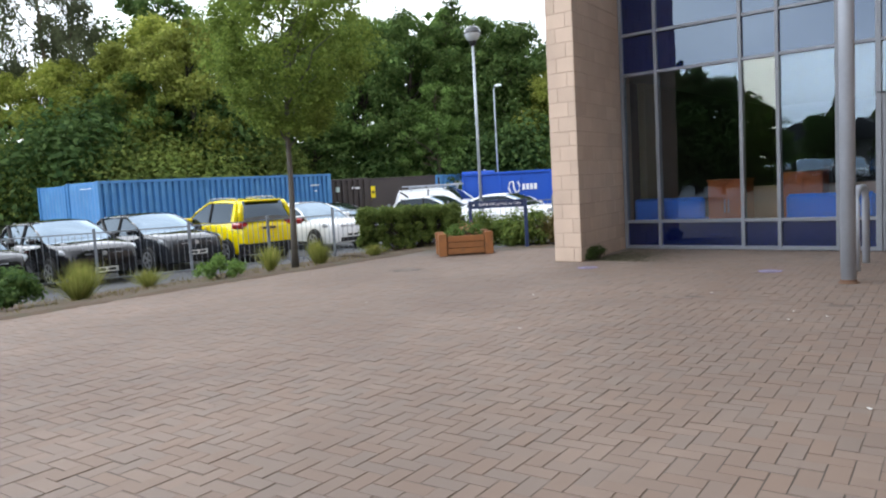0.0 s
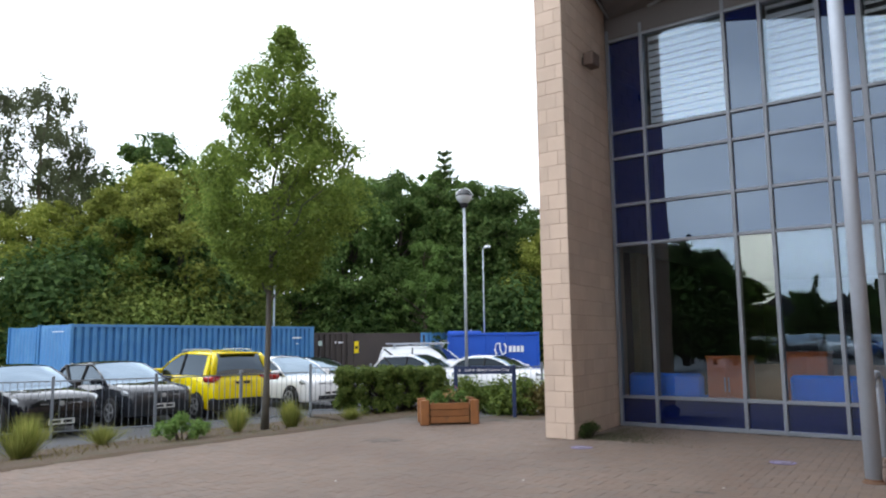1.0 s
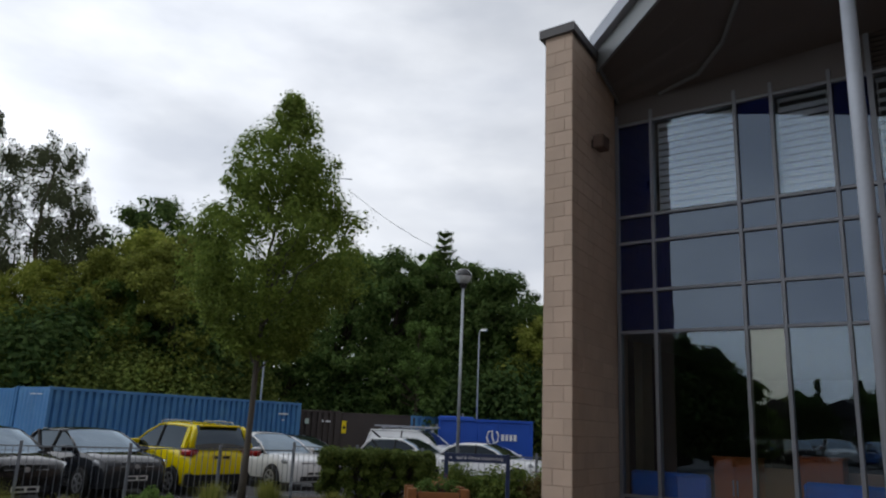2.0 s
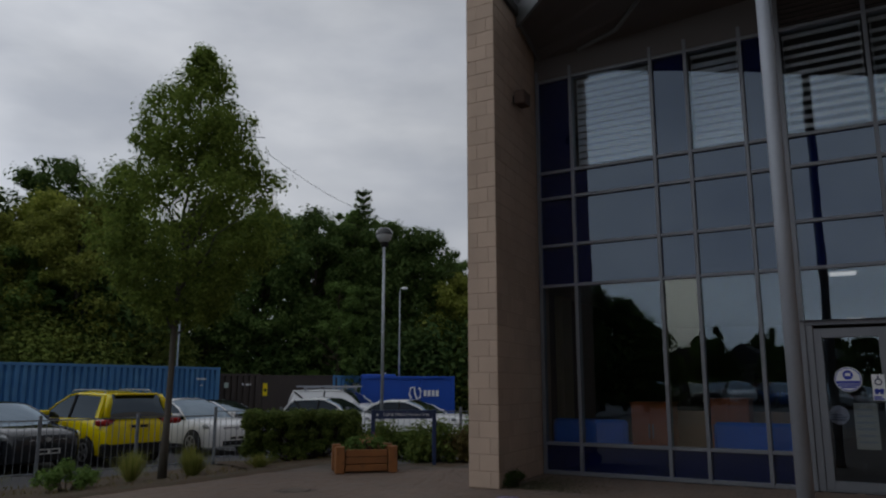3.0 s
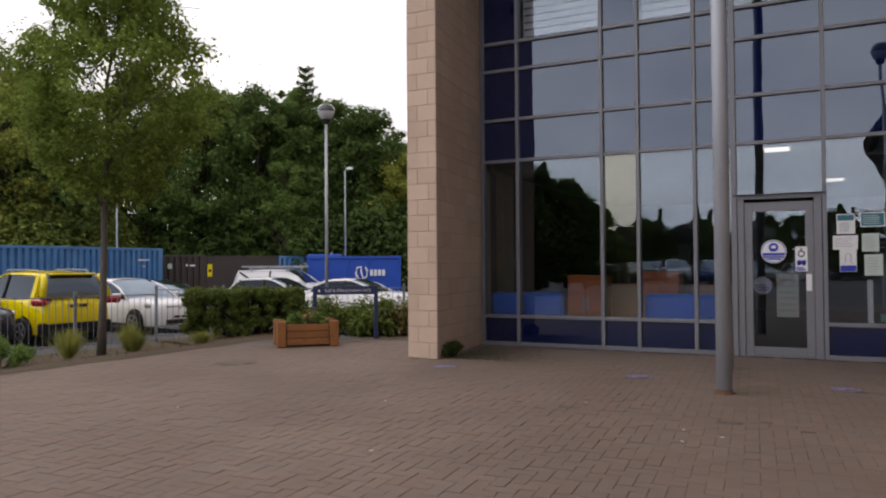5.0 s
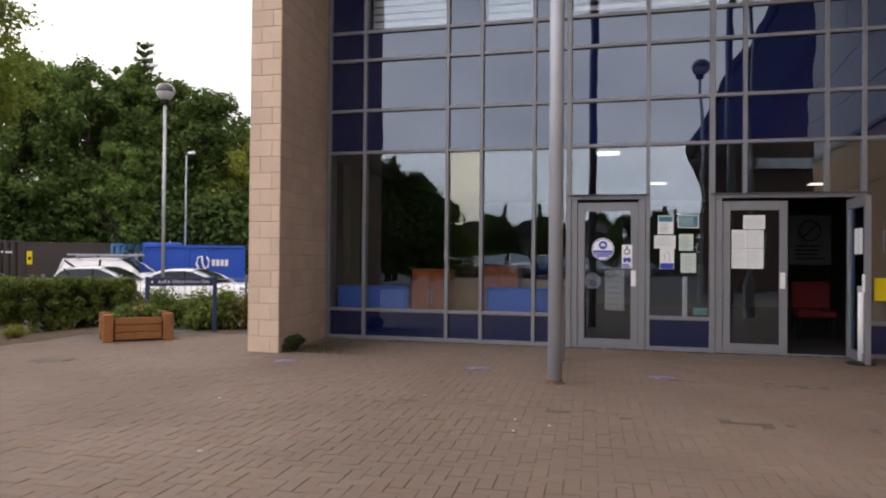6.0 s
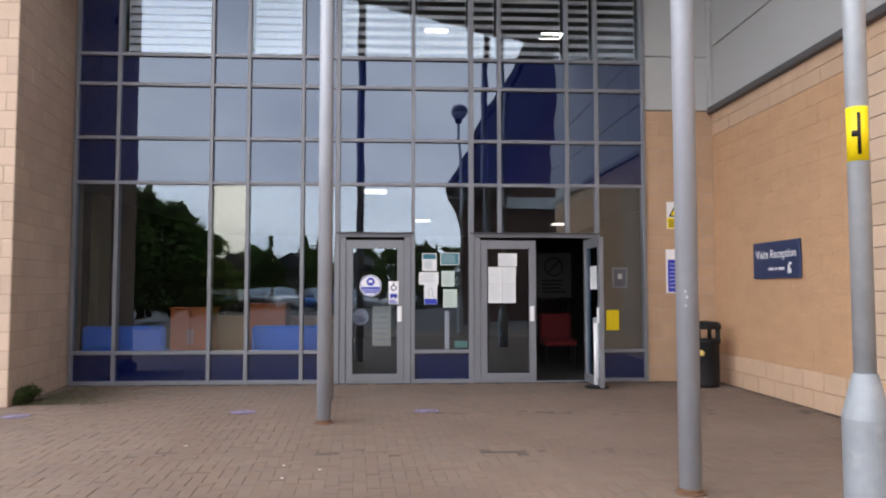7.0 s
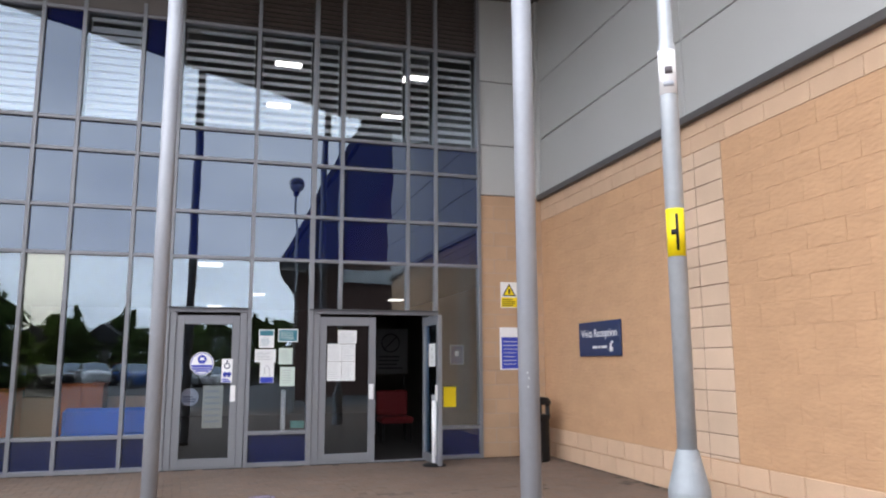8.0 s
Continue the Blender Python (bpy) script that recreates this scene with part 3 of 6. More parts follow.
door_leaf("leaf", 0.86, door2, pose(0.1025, 0, 0), "closed glazed leaf with paper notices")
door_leaf("leaf", 0.86, door2, pose(1.735, -0.03, 0, 0, 0, 271), "open glazed leaf swung outwards")


def card(name, parent, x0, x1, z0, z1, y, material, label=""):
    return part(name, Shape().box(x0, x1, y - 0.0015, y + 0.0015, z0, z1), material, parent, label)


def bars(parent, x0, x1, z0, z1, n, y, material, fill=0.5, seed=1):
    """Unreadable lines of writing as plain bars."""
    r = random.Random(seed)
    step = (z1 - z0) / n
    for i in range(n):
        e = x0 + (x1 - x0) * r.uniform(0.7, 1.0)
        part("text_line", Shape().box(x0, e, y - 0.0025, y - 0.0016, z1 - step * (i + 0.5 + fill / 2), z1 - step * (i + 0.5 - fill / 2)), material, parent)


def disc_shape(cx, cz, r, y, n=28, t=0.002):
    s = Shape()
    ring = [(cx + r * math.cos(2 * math.pi * k / n), cz + r * math.sin(2 * math.pi * k / n)) for k in range(n)]
    s.add([(x, y - t, z) for x, z in ring] + [(x, y, z) for x, z in ring], [tuple(range(n)), tuple(reversed(range(n, 2 * n)))] + [(k, (k + 1) % n, n + (k + 1) % n, n + k) for k in range(n)])
    return s


# notices on the closed single door
st = thing("round_notice", pose(-0.735, 0.0, 1.475), "round blue and white safety notice on the door glass", "notice")
part("backing", disc_shape(0, 0, 0.165, 0.02), WHITE, st)
part("border", disc_shape(0, 0, 0.155, 0.0175), SIGN_BLUE, st)
part("field", disc_shape(0, 0.0, 0.145, 0.015), WHITE, st)
part("figure", disc_shape(0, 0.06, 0.062, 0.0125).box(-0.035, 0.035, 0.010, 0.0123, 0.0, 0.03), SIGN_BLUE, st)
part("figure_face", Shape().box(-0.03, 0.03, 0.0085, 0.0098, 0.045, 0.085), WHITE, st)
part("band", Shape().box(-0.138, 0.138, 0.0105, 0.0125, -0.055, -0.02).box(-0.125, 0.125, 0.0105, 0.0125, -0.085, -0.063).box(-0.09, 0.09, 0.0105, 0.0125, -0.115, -0.093), SIGN_BLUE, st)
st = thing("toilet_notice", pose(-0.385, 0.0, 1.37), "blue and white accessible toilet notice on the door", "notice")
card("backing", st, -0.075, 0.075, -0.17, 0.17, 0.0, WHITE)
part("symbol", disc_shape(0.0, 0.07, 0.045, -0.002).box(-0.01, 0.01, -0.005, -0.003, 0.06, 0.15), SIGN_NAVY, st)
part("symbol_centre", disc_shape(0.0, 0.07, 0.03, -0.0045), WHITE, st)
part("footprints", disc_shape(-0.025, -0.045, 0.03, -0.002).add(*(lambda q: (q.v, q.f))(disc_shape(0.03, -0.045, 0.03, -0.002))).box(-0.05, -0.01, -0.004, -0.002, -0.09, -0.05).box(0.01, 0.05, -0.004, -0.002, -0.09, -0.05), SIGN_BLUE, st)
bars(st, -0.065, 0.06, -0.165, -0.11, 2, -0.0015, SIGN_BLUE, 0.7)
st = thing("door_poster", pose(-0.565, 0.045, 0.86), "faded cream poster behind the door glass", "poster")
card("sheet", st, -0.14, 0.14, -0.30, 0.30, 0.0, surface("faded_poster", (0.42, 0.42, 0.38), 0.8, bump=0.0))
bars(st, -0.11, 0.11, -0.25, 0.26, 6, -0.001, GREY_TEXT, 0.3, 5)
st = thing("round_notice", pose(-0.885, 0.05, 1.0), "faded half-round notice inside the glass", "notice")
part("backing", disc_shape(0, 0, 0.125, 0.0), surface("faded_notice", (0.33, 0.33, 0.40), 0.7, bump=0.0), st)
bars(st, -0.09, 0.09, -0.08, 0.02, 3, -0.002, SIGN_NAVY, 0.5)
# notices on the side light between the doors
for nm, x0, x1, z0, z1, mt, hd, lb in (
        ("notice", 0.05, 0.27, 1.70, 1.97, PAPER, TEAL, "white notice with a teal heading on the glass"),
        ("notice", 0.33, 0.62, 1.79, 1.98, TEAL, None, "framed dark teal notice on the glass"),
        ("notice", 0.00, 0.30, 1.49, 1.68, PAPER, None, "white paper notice taped to the glass"),
        ("notice", 0.08, 0.28, 1.19, 1.49, PAPER, SIGN_BLUE, "white notice with blue foot on the glass"),
        ("notice", 0.345, 0.545, 1.46, 1.70, PAPER_GREEN, None, "pale paper notice taped to the glass"),
        ("notice", 0.37, 0.585, 1.14, 1.42, PAPER_GREEN, None, "pale green paper notice on the glass")):
    st = thing(nm, pose(x0, 0.012 if mt is not PAPER_GREEN else 0.011, z0), lb, "notice", "notices on the glass")
    w, h = x1 - x0, z1 - z0
    card("sheet", st, 0, w, 0, h, -0.0035, mt)
    if mt is TEAL:
        part("frame", Shape().box(0, w, -0.009, -0.0055, 0, 0.012).box(0, w, -0.009, -0.0055, h - 0.012, h).box(0, 0.012, -0.009, -0.0055, 0.012, h - 0.012).box(w - 0.012, w, -0.009, -0.0055, 0.012, h - 0.012), PAPER, st)
        bars(st, 0.03, w - 0.03, 0.03, h - 0.03, 5, -0.004, PAPER_GREEN, 0.3, 3)
    elif hd is TEAL:
        part("heading", Shape().box(0.012, w - 0.012, -0.0075, -0.0055, h - 0.09, h - 0.012), TEAL, st)
        bars(st, 0.03, w - 0.03, 0.03, h - 0.11, 5, -0.004, TEAL, 0.25, 4)
    elif hd is SIGN_BLUE:
        part("foot", Shape().box(0.006, w - 0.006, -0.0075, -0.0055, 0.004, 0.085), SIGN_BLUE, st)
        part("figure", Shape().tube([(w / 2 - 0.06, -0.006, 0.1), (w / 2 - 0.03, -0.006, 0.14), (w / 2 - 0.035, -0.006, 0.22), (w / 2, -0.006, 0.25), (w / 2 + 0.035, -0.006, 0.22), (w / 2 + 0.03, -0.006, 0.14), (w / 2 + 0.06, -0.006, 0.1)], 0.005, 6), GREY_TEXT, st)
    else:
        bars(st, 0.03, w - 0.03, 0.03, h - 0.03, 6, -0.004, GREY_TEXT, 0.22, int(w * 1000))
# sheets on the double door
for x0, x1, z0, z1 in ((1.065, 1.28, 1.21, 1.495), (1.065, 1.28, 1.50, 1.76), (1.285, 1.49, 1.21, 1.495), (1.285, 1.49, 1.50, 1.76), (1.22, 1.51, 1.77, 1.97)):
    st = thing("paper_sheet", pose(x0, 0.018, z0), "white printed sheet taped to the door glass", "paper", "sheets on the double door")
    card("sheet", st, 0, x1 - x0, 0, z1 - z0, 0, PAPER)
    bars(st, 0.02, x1 - x0 - 0.02, 0.02, z1 - z0 - 0.02, 8, -0.0005, GREY_TEXT, 0.16, int(x0 * 100 + z0 * 10))
st = thing("paper_sheet", pose(2.575, 0.0, 0, 0, 0, 271), "pair of white sheets on the open leaf", "paper")
for a, b in ((0.30, 0.46), (0.48, 0.64)):
    part("sheet", Shape().box(a, b, 0.008, 0.011, 1.42, 1.76), PAPER, st)
    part("sheet", Shape().box(a, b, -0.011, -0.008, 1.42, 1.76), PAPER, st)
st = thing("yellow_notice", pose(2.895, 0.010, 0.79), "plain yellow notice on the side light", "notice")
card("sheet", st, 0, 0.20, 0, 0.31, 0, YELLOW)
st = thing("framed_notice", pose(3.03, 0.06, 1.46), "small dark framed notice inside the glass", "notice")
card("sheet", st, 0, 0.2, 0, 0.28, 0, SIGN_NAVY)
part("frame", Shape().box(-0.015, 0.215, -0.006, -0.002, -0.015, 0.0).box(-0.015, 0.215, -0.006, -0.002, 0.28, 0.295).box(-0.015, 0.0, -0.006, -0.002, 0, 0.28).box(0.2, 0.215, -0.006, -0.002, 0, 0.28), GREY_TEXT, st)
part("symbol", Shape().box(0.07, 0.13, -0.005, -0.002, 0.12, 0.2), PAPER, st)

# ---- rooms behind the glass ----
def slab(name, x0, x1, y0, y1, z0, z1, mt, label, cat):
    return solid(name, Shape().box(x0, x1, y0, y1, z0, z1), mt, label, cat)


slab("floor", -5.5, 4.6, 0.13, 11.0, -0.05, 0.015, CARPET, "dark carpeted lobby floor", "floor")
slab("ceiling", -5.5, 4.6, 0.16, 11.0, 3.04, 3.10, CEILING, "tiled lobby ceiling, coloured darker for the dim room", "ceiling")
slab("wall_back", -5.5, 4.6, 11.0, 11.2, 0, 7.6, PLASTER, "plain interior back wall, coloured dark for the dim room", "wall")
slab("wall_left", -5.7, -5.5, 0.42, 11.2, 0, 7.6, PLASTER, "plain interior side wall, coloured dark for the dim room", "wall")
slab("wall_right", 4.6, 4.8, 0.31, 11.2, 0, 7.6, PLASTER, "plain interior side wall, coloured dark for the dim room", "wall")
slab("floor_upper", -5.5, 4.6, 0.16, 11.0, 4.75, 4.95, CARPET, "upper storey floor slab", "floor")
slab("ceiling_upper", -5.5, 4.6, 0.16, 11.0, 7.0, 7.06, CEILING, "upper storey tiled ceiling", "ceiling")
slab("pilaster", -5.499, -5.36, 1.45, 1.95, 0.015, 3.038, CREAM, "cream painted pilaster on the lobby wall", "pilaster")


def panel_light(x, y, z, w=0.34, d=0.4):
    t = thing("ceiling_light", pose(x, y, z), "lit white rectangular ceiling light panel", "ceiling light", "ceiling lights")
    part("frame", Shape().box(-w / 2 - 0.03, w / 2 + 0.03, -d / 2 - 0.03, d / 2 + 0.03, -0.012, 0.0, 0.003), WHITE, t)
    part("diffuser", Shape().box(-w / 2, w / 2, -d / 2, d / 2, -0.02, -0.0125), LIGHT_UP if z > 5 else LIGHT, t)


for x, y in ((-0.7, 0.85), (0.2, 5.9), (-0.75, 9.6), (3.6, 6.6)):
    panel_light(x, y, 3.038)
for x, y in ((0.5, 2.0), (2.95, 2.1), (0.47, 4.4), (3.0, 4.5)):
    panel_light(x, y, 6.998, 0.46, 0.36)


def blind(a, b, closed):
    t = thing("blind", pose((a + b) / 2, 0.20, ROW["r2"]), "white horizontal slat blind, closed" if closed else "white horizontal slat blind, half open", "blind", "blinds")
    w = b - a - 0.10
    part("head_rail", Shape().box(-w / 2, w / 2, -0.03, 0.03, 1.60, 1.65, 0.004), BLIND, t)
    n, tilt = (13, 61) if closed else (11, 52)
    me = Shape().box(-w / 2, w / 2, -0.066 if closed else -0.055, 0.066 if closed else 0.055, -0.0015, 0.0015).mesh("slat", BLINDCLOTH if closed else BLIND)
    for k in range(n):
        part("slat", me, None, t, at=pose(0, 0, 0.05 + k * (1.54 / n), tilt))
    for x in (-w / 2 + 0.02, w / 2 - 0.02):
        part("cord", Shape().tube([(x, -0.05, 0.0), (x, -0.05, 1.6)], 0.006, 6), BLIND, t)


blind(MULL[1], MULL[2], True)
blind(MULL[3], MULL[4], True)
for a, b in pairs[5:]:
    blind(a, b, False)


def sofa(x, y, rz, label):
    t = thing("sofa", pose(x, y, 0.016, 0, 0, rz), label, "sofa", "lobby seats")
    part("base", Shape().box(-0.62, 0.62, -0.34, 0.34, 0.06, 0.30, 0.02), BLUE_SEAT, t)
    part("seat", Shape().box(-0.60, 0.60, -0.36, 0.20, 0.302, 0.46, 0.04), BLUE_SEAT, t)
    part("backrest", Shape().box(-0.62, 0.62, 0.20, 0.36, 0.302, 0.84, 0.05), BLUE_SEAT, t)
    for px in (-0.55, 0.55):
        for py in (-0.28, 0.28):
            part("leg", Shape().lathe([(0.022, 0), (0.025, 0.06)], 10, (px, py, 0)), BLACK, t)


sofa(-4.5, 0.62, 180, "blue upholstered lobby sofa beside the window")
sofa(-1.95, 0.62, 180, "blue upholstered lobby sofa beside the window")


def cabinet(x, y, w, h):
    t = thing("low_cabinet", pose(x, y, 0.016), "brown laminate low cabinet in the lobby", "cabinet", "lobby cabinets")
    part("body", Shape().box(-w / 2, w / 2, -0.22, 0.22, 0.0, h - 0.03, 0.004), WOODBROWN, t)
    part("top", Shape().box(-w / 2 - 0.02, w / 2 + 0.02, -0.24, 0.24, h - 0.029, h, 0.004), WOODBROWN, t)
    for s in (-1, 1):
        d = part("door", Shape().box(min(0, s * (w / 2 - 0.01)) + 0.004, max(0, s * (w / 2 - 0.01)) - 0.004, -0.24, -0.221, 0.03, h - 0.05, 0.003), WOODBROWN, t)
        part("handle", Shape().box(s * 0.03 - 0.008, s * 0.03 + 0.008, -0.258, -0.2405, h * 0.5, h * 0.7), ALU, d)


solid("low_partition", Shape().box(-3.98, -1.30, 1.30, 1.40, 0.016, 0.98, 0.006), surface("beige_board", (0.36, 0.235, 0.165), 0.8, vary=0.1, scale=1.2), "beige low partition behind the lobby furniture", "partition")
cabinet(-3.52, 0.62, 0.62, 1.12)
cabinet(-2.42, 0.95, 0.60, 1.18)
ch = thing("red_chair", pose(2.67, 2.5, 0.016), "red upholstered chair standing in the dark lobby", "chair")
part("seat", Shape().box(-0.3, 0.3, -0.28, 0.26, 0.36, 0.48, 0.03), RED_SEAT, ch)
part("backrest", Shape().box(-0.3, 0.3, 0.2, 0.3, 0.482, 0.95, 0.03), RED_SEAT, ch)
for px in (-0.26, 0.26):
    for py in (-0.22, 0.24):
        part("leg", Shape().tube([(px, py, 0), (px, py, 0.36)], 0.016, 8), BLACK, ch)
st = thing("poster_stand", pose(2.95, 4.2, 1.25), "no-entry poster on a stand, coloured dark for the dim lobby", "poster")
# sheet colour lowered too, so the lobby's gloom is painted on it
card("sheet", st, -0.38, 0.38, 0, 0.95, 0, surface("dimmed_poster", (0.06, 0.06, 0.06), 0.8, bump=0.0))
part("symbol", Shape().tube([(0.19 * math.cos(k * math.pi / 8), -0.004, 0.65 + 0.19 * math.sin(k * math.pi / 8)) for k in range(17)], 0.016, 6, False).tube([(-0.13, -0.004, 0.52), (0.13, -0.004, 0.78)], 0.014, 6), BLACK, st)
bars(st, -0.25, 0.28, 0.08, 0.4, 4, 0.0, BLACK, 0.4, 9)
part("post", Shape().tube([(-0.3, 0.02, -1.23), (-0.3, 0.02, 0.5)], 0.015, 8).tube([(0.3, 0.02, -1.23), (0.3, 0.02, 0.5)], 0.015, 8), BLACK, st)
st = thing("paper_roll_holder", pose(0.44, 0.16, 0.016), "slim white stand inside the side light", "stand")
part("post", Shape().lathe([(0.10, 0), (0.10, 0.01), (0.035, 0.02), (0.035, 1.06), (0.0, 1.07)], 16), WHITE, st, smooth=True)
st = thing("small_box", pose(0.66, 0.24, 0.016), "small teal box on a ledge behind the glass", "box")
part("body", Shape().box(-0.10, 0.10, -0.05, 0.05, 0.50, 0.60, 0.004), surface("teal_box", (0.12, 0.40, 0.36), 0.6), st)
part("ledge", Shape().box(-0.2, 0.14, -0.07, 0.07, 0.0, 0.499, 0.004), PLASTER, st)

# ---- fin, pier and wing: cores, with the blocks in a later section ----
FIN = [(-5.445, -2.05), (-4.98, -2.05), (-5.185, -0.03), (-5.185, 0.4), (-5.66, 0.4)]
FIN_TOP = 7.48
solid("wall_fin", Shape().prism(FIN, 0, FIN_TOP), MORTAR, "tall projecting fin wall of pinkish blocks", "wall")
coping = [(-5.53, -2.11), (-4.92, -2.11), (-5.12, -0.06), (-5.12, 0.46), (-5.73, 0.46)]
solid("fin_coping", Shape().prism(coping, FIN_TOP + 0.002, FIN_TOP + 0.15), TRIM_DARK, "dark grey metal coping on the fin wall", "coping")
solid("wall_pier", Shape().box(3.545, 4.63, 0.0, 0.30, 0, 4.22), MORTAR_BUFF, "pier of buff blocks beside the entrance", "wall")
solid("wall_wing", Shape().box(4.63, 5.0, -12.0, 0.30, 0, 4.22), MORTAR_BUFF, "long wing wall of buff split-face blocks", "wall")
solid("wall_wing_end", Shape().box(5.0, 14.0, -12.0, -11.7, 0, 8.9), CLAD, "plain grey end wall of the wing", "wall")
solid("wall_wing_back", Shape().box(13.7, 14.0, -11.7, 11.2, 0, 8.9), CLAD, "plain grey far wall of the wing", "wall")
solid("roof_wing", Shape().box(4.66, 14.2, -12.1, 11.3, 8.905, 9.1), FASCIA, "flat grey metal roof of the wing", "roof")
solid("roof_main", Shape().box(-5.75, 4.6, 0.45, 11.3, 8.3, 8.5), FASCIA, "flat grey metal roof of the main block", "roof")
solid("wall_main_back", Shape().box(-5.7, 13.7, 11.21, 11.5, 0, 8.29), CLAD, "plain grey rear wall of the main block", "wall")
solid("wall_main_side", Shape().box(-5.98, -5.71, 0.42, 11.2, 0, 8.29), BLOCK_PINK, "plain block side wall of the main block", "wall")

# grey cladding over the pier and the wing
cl1 = thing("cladding_pier", pose(0, 0, 0), "pale grey metal cladding panels above the pier", "cladding", kind="structure")
for z0, z1 in ((4.235, 5.08), (5.095, 6.2), (6.215, 8.9)):
    part("panel", Shape().box(3.545, 4.605, -0.01, 0.14, z0, z1, 0.006), CLAD, cl1)
cl2 = thing("cladding_wing", pose(0, 0, 0), "pale grey metal cladding panels above the wing wall", "cladding", kind="structure")
for z0, z1 in ((4.30, 5.24), (5.255, 6.27), (6.285, 8.9)):
    for y0, y1 in ((-4.15, -0.005), (-8.3, -4.165), (-12.0, -8.315)):
        part("panel", Shape().box(4.615, 4.9, y0, y1, z0, z1, 0.006), CLAD, cl2)
part("drip_flashing", Shape().box(4.54, 4.62, -12.0, -0.005, 4.18, 4.272, 0.004), TRIM_DARK, cl2, "dark drip flashing")
part("pale_edge", Shape().box(4.575, 4.62, -12.0, -0.005, 4.277, 4.298, 0.003), CLAD, cl2)
part("corner_strip", Shape().box(4.545, 4.613, -0.075, -0.011, 4.24, 7.9, 0.01), CLAD, cl2)

# ---- canopy ----
EAVE = [(-5.05, -0.92, 7.32), (-3.2, -2.5, 7.46), (-1.3, -4.12, 7.62), (0.6, -5.75, 7.78), (2.5, -7.4, 7.93), (4.62, -9.22, 8.1)]
BACK = [(-5.12, 0.0, 7.06), (-3.2, 0.0, 7.16), (-1.3, 0.0, 7.27), (0.6, 0.0, 7.45), (2.5, 0.0, 7.62), (4.62, 0.0, 7.75)]
canopy = thing("canopy_roof", pose(0, 0, 0), "large oversailing canopy roof with a plain soffit and metal fascia", "canopy", kind="structure")
s = Shape()
for lift in (0.0, 0.62):
    s.loft([[tuple(Vector(a).lerp(Vector(b), k / 4) + Vector((0, 0, lift + 0.05 * math.sin(math.pi * k / 4)))) for k in range(5)] for a, b in zip(BACK, EAVE)])
part("soffit", s, SOFFIT, canopy, "brown-grey soffit")


def strip(off0, off1, z0, z1):
    """A band along the eave, between two offsets outwards from it."""
    d = Vector((0.757, -0.653, 0))
    n = Vector((-0.653, -0.757, 0))
    q = Shape()
    q.loft([[tuple(Vector(p) + n * o + Vector((0, 0, z))) for o, z in ((off0, z0), (off1, z0), (off1, z1), (off0, z1))] for p in EAVE], closed=True)
    return q


part("fascia", strip(0.0, 0.05, -0.02, 0.60), FASCIA, canopy, "dark grey metal fascia")
part("gutter", strip(0.052, 0.17, 0.36, 0.60), STEEL_PAINT, canopy, "pale grey metal gutter")
part("end_fascia", Shape().add([(-5.13, 0.3, 7.0), (-5.03, -0.96, 7.28), (-5.03, -0.96, 7.93), (-5.13, 0.3, 7.7), (-5.09, 0.3, 7.0), (-4.99, -0.96, 7.28), (-4.99, -0.96, 7.93), (-5.09, 0.3, 7.7)],
                               [(0, 1, 2, 3), (7, 6, 5, 4), (0, 4, 5, 1), (1, 5, 6, 2), (2, 6, 7, 3), (3, 7, 4, 0)]), FASCIA, canopy)
part("cover_strip", Shape().tube([(-4.35, -0.03, 7.10), (-3.6, -0.30, 7.15), (-3.02, -0.95, 7.24), (-2.5, -1.9, 7.39)], 0.034, 8), FASCIA, canopy, "pale curved cover strip")


def column(x, y, h, label):
    t = thing("canopy_column", pose(x, y, 0), label, "column", "canopy columns")
    part("shaft", Shape().lathe([(0.077, 0.0), (0.077, h)], 28), STEEL_PAINT, t, smooth=True)
    part("base_collar", Shape().lathe([(0.105, 0.0), (0.105, 0.010), (0.083, 0.016), (0.082, 0.035), (0.0775, 0.04)], 28), surface("rusty_base", (0.13, 0.07, 0.04), 0.9, vary=0.4, scale=14), t, "rust-stained base")
    if x > 0:
        for z, a in ((1.30, -118), (1.36, -112), (1.40, -120)):
            part("scuff", Shape().box(0.0755, 0.0785, -0.004, 0.004, z - 0.011, z + 0.004).turned(pose(0, 0, 0, 0, 0, a)), PAPER, t)


column(-1.08, -3.31, 7.40, "tall grey painted steel canopy column")
column(1.74, -6.16, 7.80, "tall grey painted steel canopy column with sticker remains")

